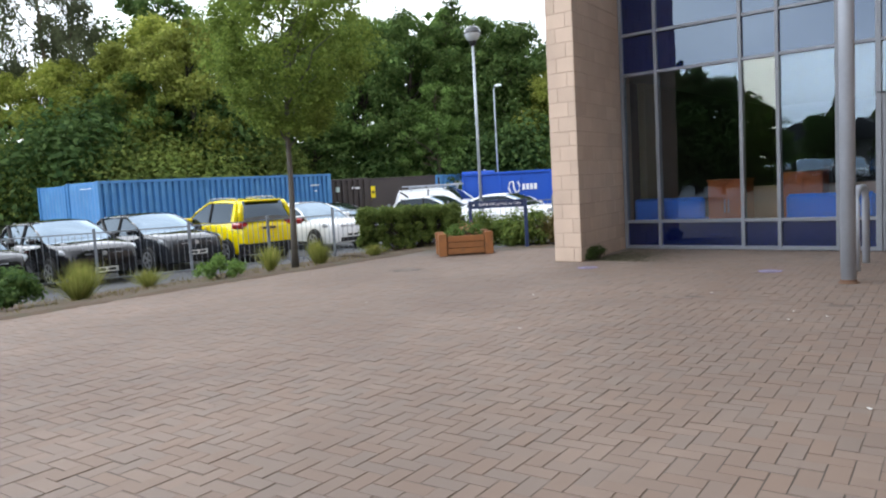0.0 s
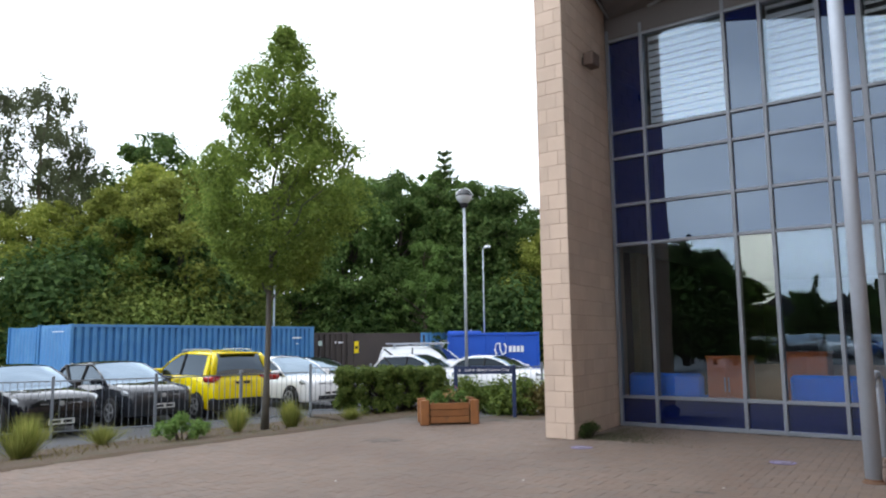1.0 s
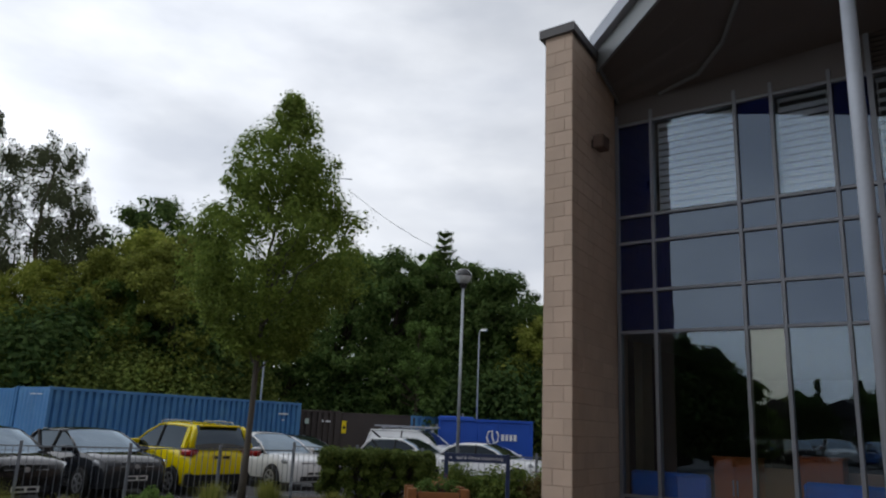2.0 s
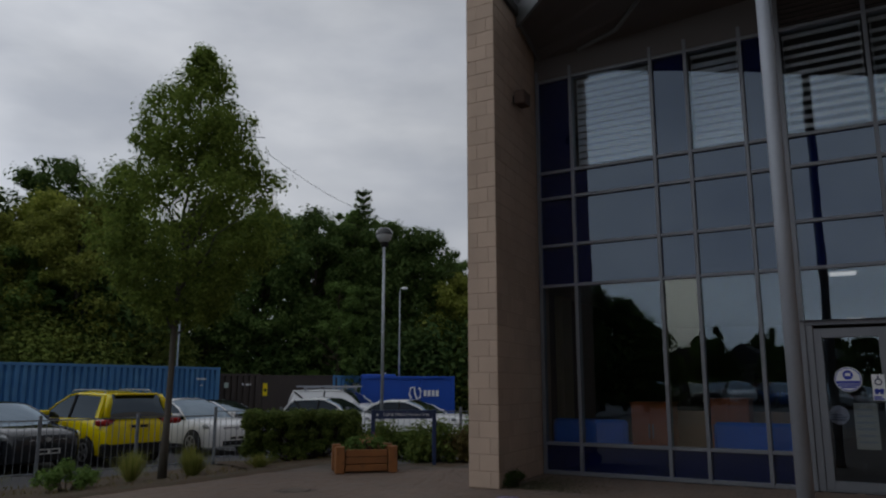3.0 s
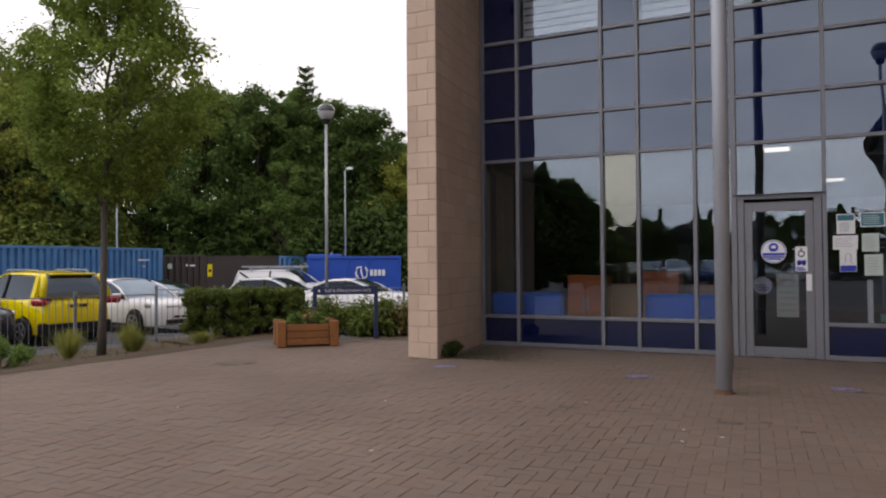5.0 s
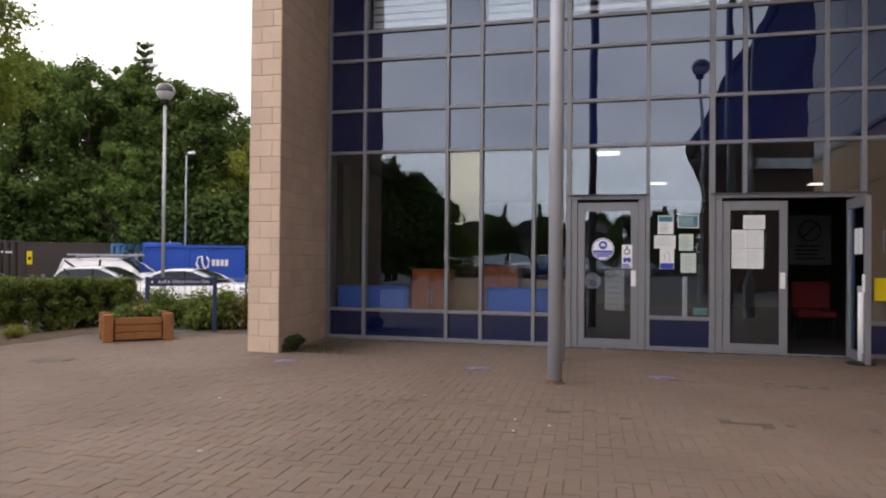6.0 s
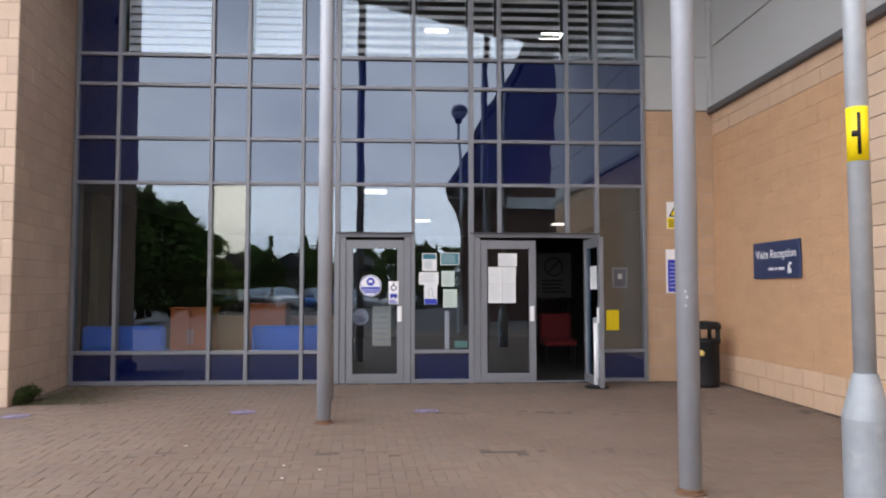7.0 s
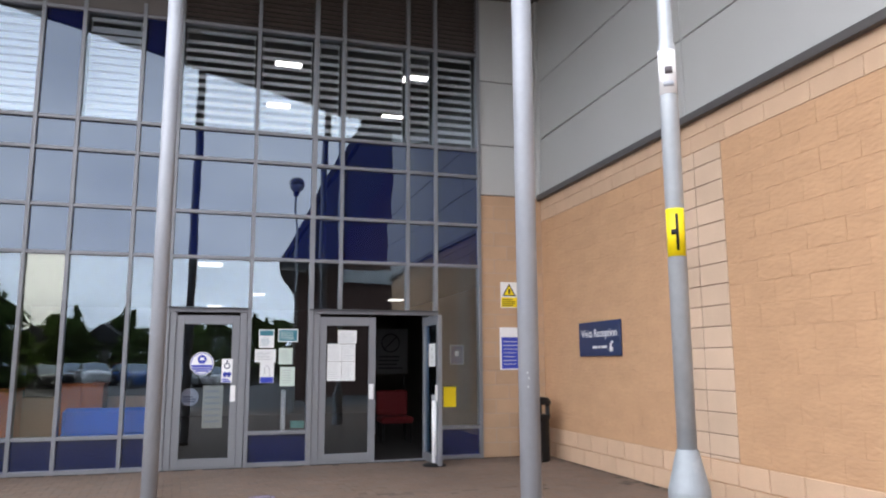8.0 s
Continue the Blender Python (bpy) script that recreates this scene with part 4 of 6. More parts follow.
# ---- lamp posts ----
def lamp_post(x, y, z0, top, label, flare=False):
    t = thing("lamp_post", pose(x, y, z0), label, "lamp post", "lamp posts")
    h = top - z0
    if flare:
        part("base_box", Shape().lathe([(0.124, 0), (0.124, 0.70), (0.12, 0.72), (0.072, 0.915), (0.064, 0.945)], 32), surface("weathered_galvanised", (0.27, 0.305, 0.335), 0.55, 0.2, vary=0.25, scale=3.5, fine=20, bump=0.1, stain=(0.40, 0.42, 0.44), stain_at=0.66), t, "wide round galvanised base")
        part("shaft", Shape().lathe([(0.058, 0.945), (0.058, 3.5), (0.058, 3.52), (0.046, 3.56), (0.044, h - 0.35)], 20), GALV, t, smooth=True)
    else:
        part("base_box", Shape().lathe([(0.09, 0), (0.09, 1.1), (0.06, 1.2)], 14), GALV, t)
        part("shaft", Shape().lathe([(0.05, 1.2), (0.042, h - 0.35)], 14), GALV, t, smooth=True)
    part("collar", Shape().lathe([(0.05, h - 0.36), (0.10, h - 0.33), (0.13, h - 0.22), (0.12, h - 0.21)], 18), BLACK, t)
    part("lower_globe", Shape().lathe([(0.12, h - 0.21), (0.20, h - 0.14), (0.255, h - 0.03), (0.262, h + 0.02)], 22), GLOBE_CLEAR, t, "clear lower half of the globe", smooth=True)
    part("hood", Shape().lathe([(0.275, h + 0.02), (0.275, h + 0.05), (0.24, h + 0.16), (0.16, h + 0.24), (0.0, h + 0.27)], 22), GLOBE, t, "dark upper half of the globe", smooth=True)
    return t


lp = lamp_post(2.30, -7.27, 0.0, 9.2, "galvanised globe lamp post with a yellow hydrant sticker", True)


def wrap(z0, z1, a0, a1, r, mt, nm, lb=""):
    """A sticker bent round the post."""
    n = 10
    q = Shape()
    q.loft([[(rr * math.cos(a), rr * math.sin(a), z) for rr, z in ((r, z0), (r + 0.003, z0), (r + 0.003, z1), (r, z1))] for a in [a0 + (a1 - a0) * k / n for k in range(n + 1)]], closed=True)
    return part(nm, q, mt, lp, lb, smooth=True)


wrap(2.125, 2.43, radians(-190), radians(-62), 0.0585, YELLOW, "hydrant_sticker", "yellow hydrant sticker with a black H")
wrap(2.16, 2.395, radians(-124), radians(-108), 0.0620, BLACK, "sticker_upright")
wrap(2.26, 2.295, radians(-150), radians(-124), 0.0620, BLACK, "sticker_bar")
wrap(3.19, 3.49, radians(-190), radians(-62), 0.0585, WHITE, "paper_sticker", "torn white paper sticker")
wrap(3.235, 3.27, radians(-150), radians(-90), 0.0620, GREY_TEXT, "sticker_writing")
wrap(3.32, 3.37, radians(-140), radians(-95), 0.0620, surface("dark_print", (0.08, 0.07, 0.08), 0.7), "sticker_print")
lamp_post(1.64, -13.0, 0.0, 7.35, "tall globe lamp post standing behind the forecourt")
lamp_post(-13.46, 7.22, -0.62, 6.02, "slim galvanised globe lamp post in the car park")


def cctv_pole(x, y, top, label):
    t = thing("street_lamp", pose(x, y, -0.62), label, "street lamp", "street lamps")
    h = top + 0.62
    part("pole", Shape().tube([(0, 0, 0), (0, 0, h - 0.15), (0.05, 0, h - 0.03), (0.2, 0, h)], [0.05, 0.036, 0.032, 0.03], 10), GALV, t, smooth=True)
    part("head", Shape().box(0.15, 0.45, -0.09, 0.09, h - 0.08, h + 0.04, 0.03), WHITE, t)


cctv_pole(-21.33, 19.9, 6.28, "slender pale street lamp before the dark trees")
cctv_pole(-27.45, 11.22, 4.65, "thin pale pole behind the street tree")

ol = thing("power_line", pose(-51.3, 36.7, ground_z(-51.3, 36.7)), "slim overhead power line on steel poles behind the wood", "power line")
zl = -ground_z(-51.3, 36.7)
part("pole", Shape().tube([(0, 0, -0.5), (0, 0, zl + 24.9)], [0.16, 0.09], 10), GALV, ol)
for z_, reach in ((24.7, 2.5), (20.6, 1.4)):
    part("cross_arm", Shape().tube([(-reach * 0.6, -reach * 0.6, zl + z_), (reach * 0.70, reach * 0.70, zl + z_ + 0.15)], 0.05, 6), GALV, ol)
    part("wire", Shape().tube([(reach * 0.7 + 9.5 * k / 6, reach * 0.7 + 8.6 * k / 6, zl + z_ - 1.2 - 6.6 * k / 6 - 0.8 * math.sin(math.pi * k / 6)) for k in range(7)], 0.022, 5), ALU_DARK, ol)
part("pole", Shape().tube([(11.3, 10.4, -0.5), (11.3, 10.4, zl + 15.2)], [0.16, 0.09], 10), GALV, ol)

# ---- small fixtures on the walls ----
st = thing("wall_floodlight", pose(-5.08, -1.17, 5.93), "small dark brown floodlight on the fin wall", "floodlight")
part("bracket", Shape().box(0.0, 0.08, -0.04, 0.04, -0.06, 0.06, 0.005), BLACK, st)
part("housing", Shape().box(0.08, 0.26, -0.13, 0.13, -0.13, 0.10, 0.02), surface("brown_housing", (0.09, 0.055, 0.04), 0.6), st)

st = thing("reception_sign", pose(4.595, -1.335, 1.558), "navy wall sign with white lettering", "sign")
part("board", Shape().box(-0.008, 0.018, -1.19, 0.0, 0.0, 0.485, 0.004), SIGN_NAVY, st)
lettering("title", "Visits Reception", 0.158, WHITE, st, Matrix(((0, 0, -1, -0.0105), (-1, 0, 0, -0.60), (0, 1, 0, 0.315), (0, 0, 0, 1))))
for a_, b_ in ((-0.56, -0.42), (-0.64, -0.585), (-0.83, -0.665)):
    part("writing", Shape().box(-0.0105, -0.009, a_, b_, 0.108, 0.142), PAPER, st)
part("emblem", Shape().box(-0.0105, -0.009, -0.99, -0.90, 0.06, 0.12).box(-0.0105, -0.009, -0.96, -0.91, 0.12, 0.17).box(-0.0105, -0.009, -1.0, -0.94, 0.17, 0.20), WHITE, st)

st = thing("warning_sign", pose(3.86, -0.03, 2.36), "white and yellow warning sign on the pier", "sign")
card("board", st, 0, 0.30, 0, 0.42, 0.01, WHITE)
part("field", Shape().box(0.01, 0.29, 0.0055, 0.0083, 0.01, 0.17), YELLOW, st)
bars(st, 0.03, 0.27, 0.02, 0.15, 4, 0.0075, BLACK, 0.5)
part("triangle", Shape().add([(0.03, 0.0055, 0.19), (0.27, 0.0055, 0.19), (0.15, 0.0055, 0.40), (0.03, 0.0083, 0.19), (0.27, 0.0083, 0.19), (0.15, 0.0083, 0.40)], [(0, 1, 2), (5, 4, 3), (0, 3, 4, 1), (1, 4, 5, 2), (2, 5, 3, 0)]), BLACK, st)
part("triangle_inset", Shape().add([(0.065, 0.0025, 0.21), (0.235, 0.0025, 0.21), (0.15, 0.0025, 0.36), (0.065, 0.005, 0.21), (0.235, 0.005, 0.21), (0.15, 0.005, 0.36)], [(0, 1, 2), (5, 4, 3), (0, 3, 4, 1), (1, 4, 5, 2), (2, 5, 3, 0)]), YELLOW, st)
part("symbol", Shape().box(0.13, 0.17, 0.0005, 0.002, 0.23, 0.31), BLACK, st)
st = thing("information_sign", pose(3.835, -0.03, 1.36), "white sign with blue printed field on the pier", "sign")
card("board", st, 0, 0.40, 0, 0.68, 0.01, WHITE)
part("field", Shape().box(0.03, 0.37, 0.0055, 0.0083, 0.02, 0.52), SIGN_BLUE, st)
bars(st, 0.06, 0.34, 0.06, 0.48, 7, 0.0075, PAPER, 0.14, 12)

st = thing("litter_bin", pose(4.17, -0.62, 0), "black cast litter bin with a gold emblem", "bin")
part("body", Shape().lathe([(0.19, 0.0), (0.215, 0.03), (0.21, 0.06), (0.21, 0.62), (0.23, 0.64), (0.23, 0.69)], 24), BLACK, st, smooth=True)
for k in range(4):
    a = radians(45 + 90 * k)
    part("hood_post", Shape().box(-0.03, 0.03, -0.02, 0.02, 0.69, 0.84).turned(pose(0.2 * math.cos(a), 0.2 * math.sin(a), 0, 0, 0, 45 + 90 * k)), BLACK, st)
part("hood", Shape().lathe([(0.24, 0.84), (0.24, 0.90), (0.2, 0.945), (0.0, 0.96)], 24), BLACK, st)
part("emblem", Shape().lathe([(0.045, 0), (0.038, 0.008)], 14).turned(pose(-0.115, -0.182, 0.50, 90, 0, -32)), surface("gold_print", (0.5, 0.36, 0.1), 0.4), st)

st = thing("belt_barrier", pose(2.555, -0.66, 0), "white belt barrier post on a black round base", "barrier post")
part("base", Shape().lathe([(0.175, 0), (0.175, 0.012), (0.15, 0.03), (0.04, 0.045)], 24), BLACK, st, smooth=True)
part("post", Shape().lathe([(0.038, 0.04), (0.038, 0.93)], 16), WHITE, st, smooth=True)
part("head", Shape().lathe([(0.034, 0.931), (0.044, 0.95), (0.044, 1.0), (0.03, 1.01)], 16), GREY_TEXT, st)

st = thing("hoop_barrier", pose(-1.17, -2.30, 0), "grey tubular hoop guard rail beside the door", "guard rail")
part("hoop", Shape().tube([(0, 0.0, 0), (0, 0.0, 0.80), (0, 0.06, 0.92), (-0.005, 0.20, 0.98), (-0.015, 0.62, 0.98), (-0.02, 0.76, 0.92), (-0.02, 0.82, 0.80), (-0.02, 0.82, 0)], 0.045, 12), STEEL_PAINT, st, smooth=True)

for x, y in ((-4.54, -2.71), (-2.08, -2.57), (0.03, -2.60)):
    st = thing("floor_sticker", pose(x, y, 0.006, 0, 0, 8), "violet and white round distance marker on the paving", "floor sticker", "floor stickers")
    part("disc", Shape().lathe([(0.145, 0.0), (0.145, 0.002)], 28), VIOLET, st)
    part("rim", Shape().lathe([(0.122, 0.0022), (0.122, 0.0035)], 28), PALE_LILAC, st)
    part("field", Shape().lathe([(0.113, 0.0037), (0.113, 0.0048)], 28), WORN_PRINT, st)
    part("writing", Shape().box(-0.09, 0.09, -0.015, 0.015, 0.005, 0.006).box(-0.08, 0.08, 0.04, 0.06, 0.005, 0.006).box(-0.08, -0.02, -0.08, -0.04, 0.005, 0.006), PALE_LILAC, st)
st = thing("manhole_cover", pose(-7.32, -3.53, 0.0, 0, 0, 4), "brown rectangular manhole cover in the paving", "manhole cover")
part("frame", Shape().box(-0.19, 0.19, -0.16, 0.16, -0.02, 0.003), surface("cover_iron", (0.13, 0.105, 0.09), 0.8), st)
part("tray", Shape().box(-0.165, 0.165, -0.135, 0.135, 0.0035, 0.006), surface("cover_infill", (0.12, 0.095, 0.075), 0.9, vary=0.3, scale=9), st)

# ---- street tree, hedge and planting ----
def limb_path(rng, a, b, n=5, wob=0.12):
    a, b = np.array(a, float), np.array(b, float)
    L = np.linalg.norm(b - a)
    pts = []
    for i in range(n + 1):
        u = i / n
        p = a + (b - a) * u
        p[2] += 0.12 * L * math.sin(math.pi * u) * 0.5
        if 0 < i < n:
            p += rng.normal(size=3) * wob * L / n
        pts.append(tuple(p))
    return pts


def tree(name, m, label, h, crown_r, crown_base, leaf_mat, seed, clumps=70, per=90, leaf=0.07, trunk_r=0.09, profile=None, droop=0.0, bark=None, squash=0.8, clump_r=0.45, group="", open_crown=0.35, lean=(0.0, 0.0), tip=0.55, boughs=0, spread=0.34, fill=6, airy=0.0):
    """A tapered trunk with limbs that end in leafy clumps, wider or narrower with height as the profile says."""
    rng = np.random.default_rng(seed)
    t = thing(name, m, label, "tree" if "shrub" not in name else "shrub", group)
    profile = profile or (lambda u: math.sin(math.pi * min(1, 0.12 + 0.85 * u)) ** 0.8)
    s = Shape()
    top = h * 0.93
    spine = [(0.0, 0.0, -0.15)]
    for i in range(1, 9):
        spine.append((rng.normal() * 0.012 * h * (i / 8) + lean[0] * (i / 8) ** 1.5, rng.normal() * 0.012 * h * (i / 8) + lean[1] * (i / 8) ** 1.5, top * i / 8))
    s.tube(spine, [trunk_r * (1.25 if i == 0 else 1 - 0.85 * i / 8) for i in range(9)], 9)
    spots = []
    heads = []
    for k in range(boughs):
        u = (k + rng.random()) / boughs
        a = k * 2.4 + rng.normal() * 0.35
        r = crown_r * profile(u) * rng.uniform(0.45, 0.92)
        heads.append((r * math.cos(a), r * math.sin(a), crown_base + (h - crown_base) * u * 0.94, crown_r * spread * rng.uniform(0.7, 1.25) * (0.45 + 0.55 * profile(u))))
    for k in range(clumps):
        if boughs and k % fill:
            bx, by, bz, br = heads[int(rng.integers(0, boughs))]
            d = rng.normal(size=3)
            d *= rng.random() ** 0.4 / np.linalg.norm(d)
            d[2] = d[2] * 0.62
            z = bz + d[2] * br
            spots.append((bx + d[0] * br + lean[0] * z / h, by + d[1] * br + lean[1] * z / h, z, clump_r * (0.55 + 0.7 * rng.random())))
            continue
        u = rng.random() ** 0.9
        z = crown_base + (h - crown_base) * (u * 0.97)
        r = crown_r * profile(u) * (open_crown + (1 - open_crown) * rng.random() ** 0.5)
        a = rng.random() * 2 * math.pi
        spots.append((r * math.cos(a) + lean[0] * z / h, r * math.sin(a) + lean[1] * z / h, z, clump_r * (0.6 + 0.7 * rng.random()) * (tip + (1 - tip) * profile(u))))
    if airy:
        spots = [q for q in spots if rng.random() > airy * min(1.0, max(0.0, ((q[2] - crown_base) / (h - crown_base) - 0.60) * 5))]
    for x, y, z, r in spots[:: max(1, clumps // 34)]:
        zi = max(crown_base * 0.85, z - 0.5 * math.hypot(x, y) - 0.2)
        i = min(7, int(zi / top * 8))
        f = min(1, zi / top * 8 - i)
        p0 = np.array(spine[i]) * (1 - f) + np.array(spine[i + 1]) * f
        rr = trunk_r * (1 - 0.85 * zi / top) * 0.5
        s.tube(limb_path(rng, p0, (x, y, z)), [max(0.006, rr * (1 - 0.16 * j)) for j in range(6)], 5)
    part("trunk", s, bark or BARK, t, smooth=True)
    part("crown", leaves("crown", spots, per, leaf, leaf_mat, rng, droop, squash), None, t)
    return t


def teardrop(u):
    return float(np.interp(u, (0, 0.06, 0.16, 0.26, 0.40, 0.50, 0.56, 0.72, 0.80, 0.88, 1.0), (0.26, 0.46, 0.80, 1.0, 0.98, 0.76, 0.66, 0.60, 0.42, 0.24, 0.05)))


tree("street_tree", pose(-10.8, -2.88, -0.12), "young street tree with a bare slim trunk and airy green crown", 7.75, 1.72, 2.6, LEAF_STREET, 11, clumps=1100, per=64, leaf=0.036, trunk_r=0.066, bark=BARK_GREY, profile=teardrop, clump_r=0.27, open_crown=0.12, lean=(0.22, 0.16), boughs=58, spread=0.30, fill=2, squash=0.95, airy=0.62)


def bush(name, m, label, lx, ly, h, mat, seed, per=120, leaf=0.04, boxy=False, category="shrub", group="", n=None):
    rng = np.random.default_rng(seed)
    t = thing(name, m, label, category, group)
    s = Shape()
    spots = []
    n = n or int(14 + 26 * lx * ly * h)
    for k in range(n):
        if boxy:
            p = np.array([rng.uniform(-1, 1), rng.uniform(-1, 1), rng.uniform(0.12, 1)])
            ax = rng.integers(0, 3)
            p[ax] = (np.sign(p[ax]) if ax < 2 else 1.0) * rng.uniform(0.8, 1.0)
            q = (p[0] * lx / 2, p[1] * ly / 2, p[2] * (h - 0.08), 0.14)
        else:
            a, u = rng.random() * 2 * math.pi, rng.random()
            r = math.sqrt(rng.random())
            q = (r * math.cos(a) * lx / 2, r * math.sin(a) * ly / 2, h * (0.15 + 0.75 * u * math.sqrt(max(0.05, 1 - r * r * 0.8))), 0.30 * min(lx, h))
        spots.append(q)
        if k % 3 == 0:
            s.tube(limb_path(rng, (q[0] * 0.25, q[1] * 0.25, -0.08), q[:3], 3), [0.014, 0.011, 0.008, 0.004], 5)
    part("stem", s, BARK_DARK, t)
    part("foliage", leaves("foliage", spots, per, leaf, mat, rng, 0.0, 0.9, 0.45), None, t)
    return t


bush("hedge", pose(-11.0, 0.83, -0.12, 0, 0, 36), "clipped dense green hedge with a flat top", 2.25, 1.1, 1.0, LEAF_HEDGE, 21, per=150, leaf=0.034, boxy=True, category="hedge", n=330)
bush("shrub", pose(-9.35, 1.35, -0.12), "loose dark green shrub beside the clipped hedge", 1.3, 1.0, 0.85, LEAF_HEDGE, 22, group="bed shrubs")
bush("shrub", pose(-8.15, 1.35, -0.1), "loose green leafy shrub behind the low sign", 1.15, 1.0, 0.78, LEAF_HEDGE, 23, per=90, leaf=0.045, group="bed shrubs")
bush("shrub", pose(-7.1, 2.05, -0.1), "mixed green shrub beside the sign post", 1.1, 1.0, 0.86, LEAF_HEDGE, 24, group="bed shrubs")
bush("shrub", pose(-7.35, 1.55, -0.1), "loose brownish-green shrub beside the sign post", 0.9, 0.8, 0.85, LEAF_RUST, 29, per=70, leaf=0.04, group="bed shrubs")
bush("shrub", pose(-7.6, 2.6, -0.1), "upright green shrub near the fence", 0.8, 0.8, 1.15, LEAF_MID, 25, group="bed shrubs")
bush("shrub", pose(-11.63, -7.83, -0.08), "low rounded dark green shrub in the bed", 1.1, 0.9, 0.55, LEAF_BANK, 26, group="bed shrubs")
bush("shrub", pose(-10.82, -4.57, -0.06), "small bright green shrub at the bed edge", 1.05, 0.75, 0.36, LEAF_MID, 27, per=70, leaf=0.034, group="bed shrubs")


def grass_tuft(x, y, h, r, seed, label="tuft of tall yellow-green grass in the bed"):
    rng = np.random.default_rng(seed)
    t = thing("grass_tuft", pose(x, y, bed_z(x) - 0.02), label, "grass", "grass tufts")
    n = 520
    a = rng.random(n) * 2 * math.pi
    lean = np.abs(rng.normal(size=n)) * 0.42
    hh = h * (0.5 + 0.5 * rng.random(n))
    base = np.stack([np.cos(a) * r * 0.35 * rng.random(n), np.sin(a) * r * 0.35 * rng.random(n), np.zeros(n)], 1)
    tip = base + np.stack([np.cos(a) * lean * r * 2, np.sin(a) * lean * r * 2, hh], 1)
    mid, ax = (base + tip) / 2, (tip - base) / 2
    ay = np.stack([-np.sin(a), np.cos(a), np.zeros(n)], 1) * 0.005
    part("tuft", quads_mesh("tuft", mid, ax, ay, LEAF_GRASS), None, t)


for x, y, h, r, sd in ((-11.46, -6.70, 0.70, 0.30, 1), (-11.25, -6.92, 0.5, 0.25, 2), (-10.9, -3.4, 0.55, 0.22, 3), (-10.6, -2.48, 0.56, 0.18, 4), (-10.0, -1.45, 0.28, 0.2, 5), (-10.36, -2.58, 0.4, 0.18, 6), (-12.5, -5.0, 0.4, 0.3, 8)):
    grass_tuft(x, y, h, r, sd)
bush("shrub", pose(-4.93, -1.66, 0.0), "dark weedy green growth against the fin wall", 0.16, 0.62, 0.24, LEAF_WEED, 28, per=18, leaf=0.016, group="bed shrubs", n=64)
rng = np.random.default_rng(77)
n = 2600
mx_, my_ = -4.95 + np.abs(rng.normal(size=n)) * 0.55, -1.9 + np.abs(rng.normal(size=n)) * 0.75
ok_ = (my_ < -0.12) & (mx_ < -2.8)
mx_, my_ = mx_[ok_], my_[ok_]
a = rng.random(len(mx_)) * 2 * math.pi
tagged(new("moss", quads_mesh("moss", np.stack([mx_, my_, np.full(len(mx_), 0.006)], 1), np.stack([np.cos(a) * 0.012, np.sin(a) * 0.012, rng.random(len(a)) * 0.006], 1), np.stack([-np.sin(a) * 0.010, np.cos(a) * 0.010, np.zeros(len(a))], 1), MOSS)), "thin dark moss on the paving beside the fin wall", "moss", kind="stuff")

# scattered dry blades and leaf litter over the bed
rng = np.random.default_rng(5)
n = 2600
px, py = rng.uniform(-13.4, -9.3, n), rng.uniform(-14, 1.0, n)
keep = np.array([noise.noise(Vector((x * 0.6, y * 0.6, 9))) for x, y in zip(px, py)]) + rng.normal(size=n) * 0.12 > -0.05
px, py = px[keep], py[keep]
a = rng.random(len(px)) * 2 * math.pi
hh = rng.uniform(0.03, 0.10, len(px))
cen = np.stack([px, py, 0.02 - 0.092 * np.maximum(0, -9.3 - px) + hh * 0.45], 1)
ax = np.stack([np.cos(a) * 0.03, np.sin(a) * 0.03, hh * 0.5], 1)
ay = np.stack([-np.sin(a) * 0.007, np.cos(a) * 0.007, np.zeros(len(px))], 1)
tagged(new("dry_grass", quads_mesh("dry_grass", cen, ax, ay, LEAF_RUST)), "sparse dry grass and weeds on the bed", "grass", kind="stuff")

# planter with corner posts
pl = thing("planter", pose(-7.87, -1.23, 0.0, 0, 0, 44), "orange-brown timber planter box with small plants", "planter")
for x in (-0.43, 0.43):
    for y in (-0.27, 0.27):
        part("corner_post", Shape().box(x - 0.075, x + 0.075, y - 0.075, y + 0.075, 0, 0.42, 0.012), PLANTER, pl)
for k in range(3):
    z = 0.03 + 0.115 * k
    for y in (-0.30, 0.30):
        part("board", Shape().box(-0.338, 0.338, y - 0.02, y + 0.02, z, z + 0.108, 0.008), PLANTER, pl)
    for x in (-0.46, 0.46):
        part("board", Shape().box(x - 0.02, x + 0.02, -0.178, 0.178, z, z + 0.108, 0.008), PLANTER, pl)
part("soil", Shape().box(-0.43, 0.43, -0.27, 0.27, 0.02, 0.33), SOIL, pl)
bush("planter_plants", pose(-7.87, -1.23, 0.33, 0, 0, 44), "small green bedding plants in the planter", 0.75, 0.42, 0.26, LEAF_MID, 31, per=40, leaf=0.028, category="plants", n=26)
bush("planter_flowers", pose(-7.80, -1.20, 0.36, 0, 0, 44), "a few small orange-pink flowers in the planter", 0.55, 0.3, 0.26, PETAL, 32, per=8, leaf=0.02, category="flowers", n=10)

# low sign on two posts
sg = thing("low_sign", pose(-7.82, -0.10, -0.03, 0, 0, 38), "low navy sign on two posts before the shrubs", "sign")
for x in (-0.56, 0.54):
    part("post", Shape().box(x - 0.035, x + 0.035, -0.035, 0.035, 0, 0.99, 0.006), SIGN_NAVY, sg)
part("board", Shape().box(-0.523, 0.503, -0.02, 0.02, 0.83, 0.98, 0.004), SIGN_NAVY, sg)
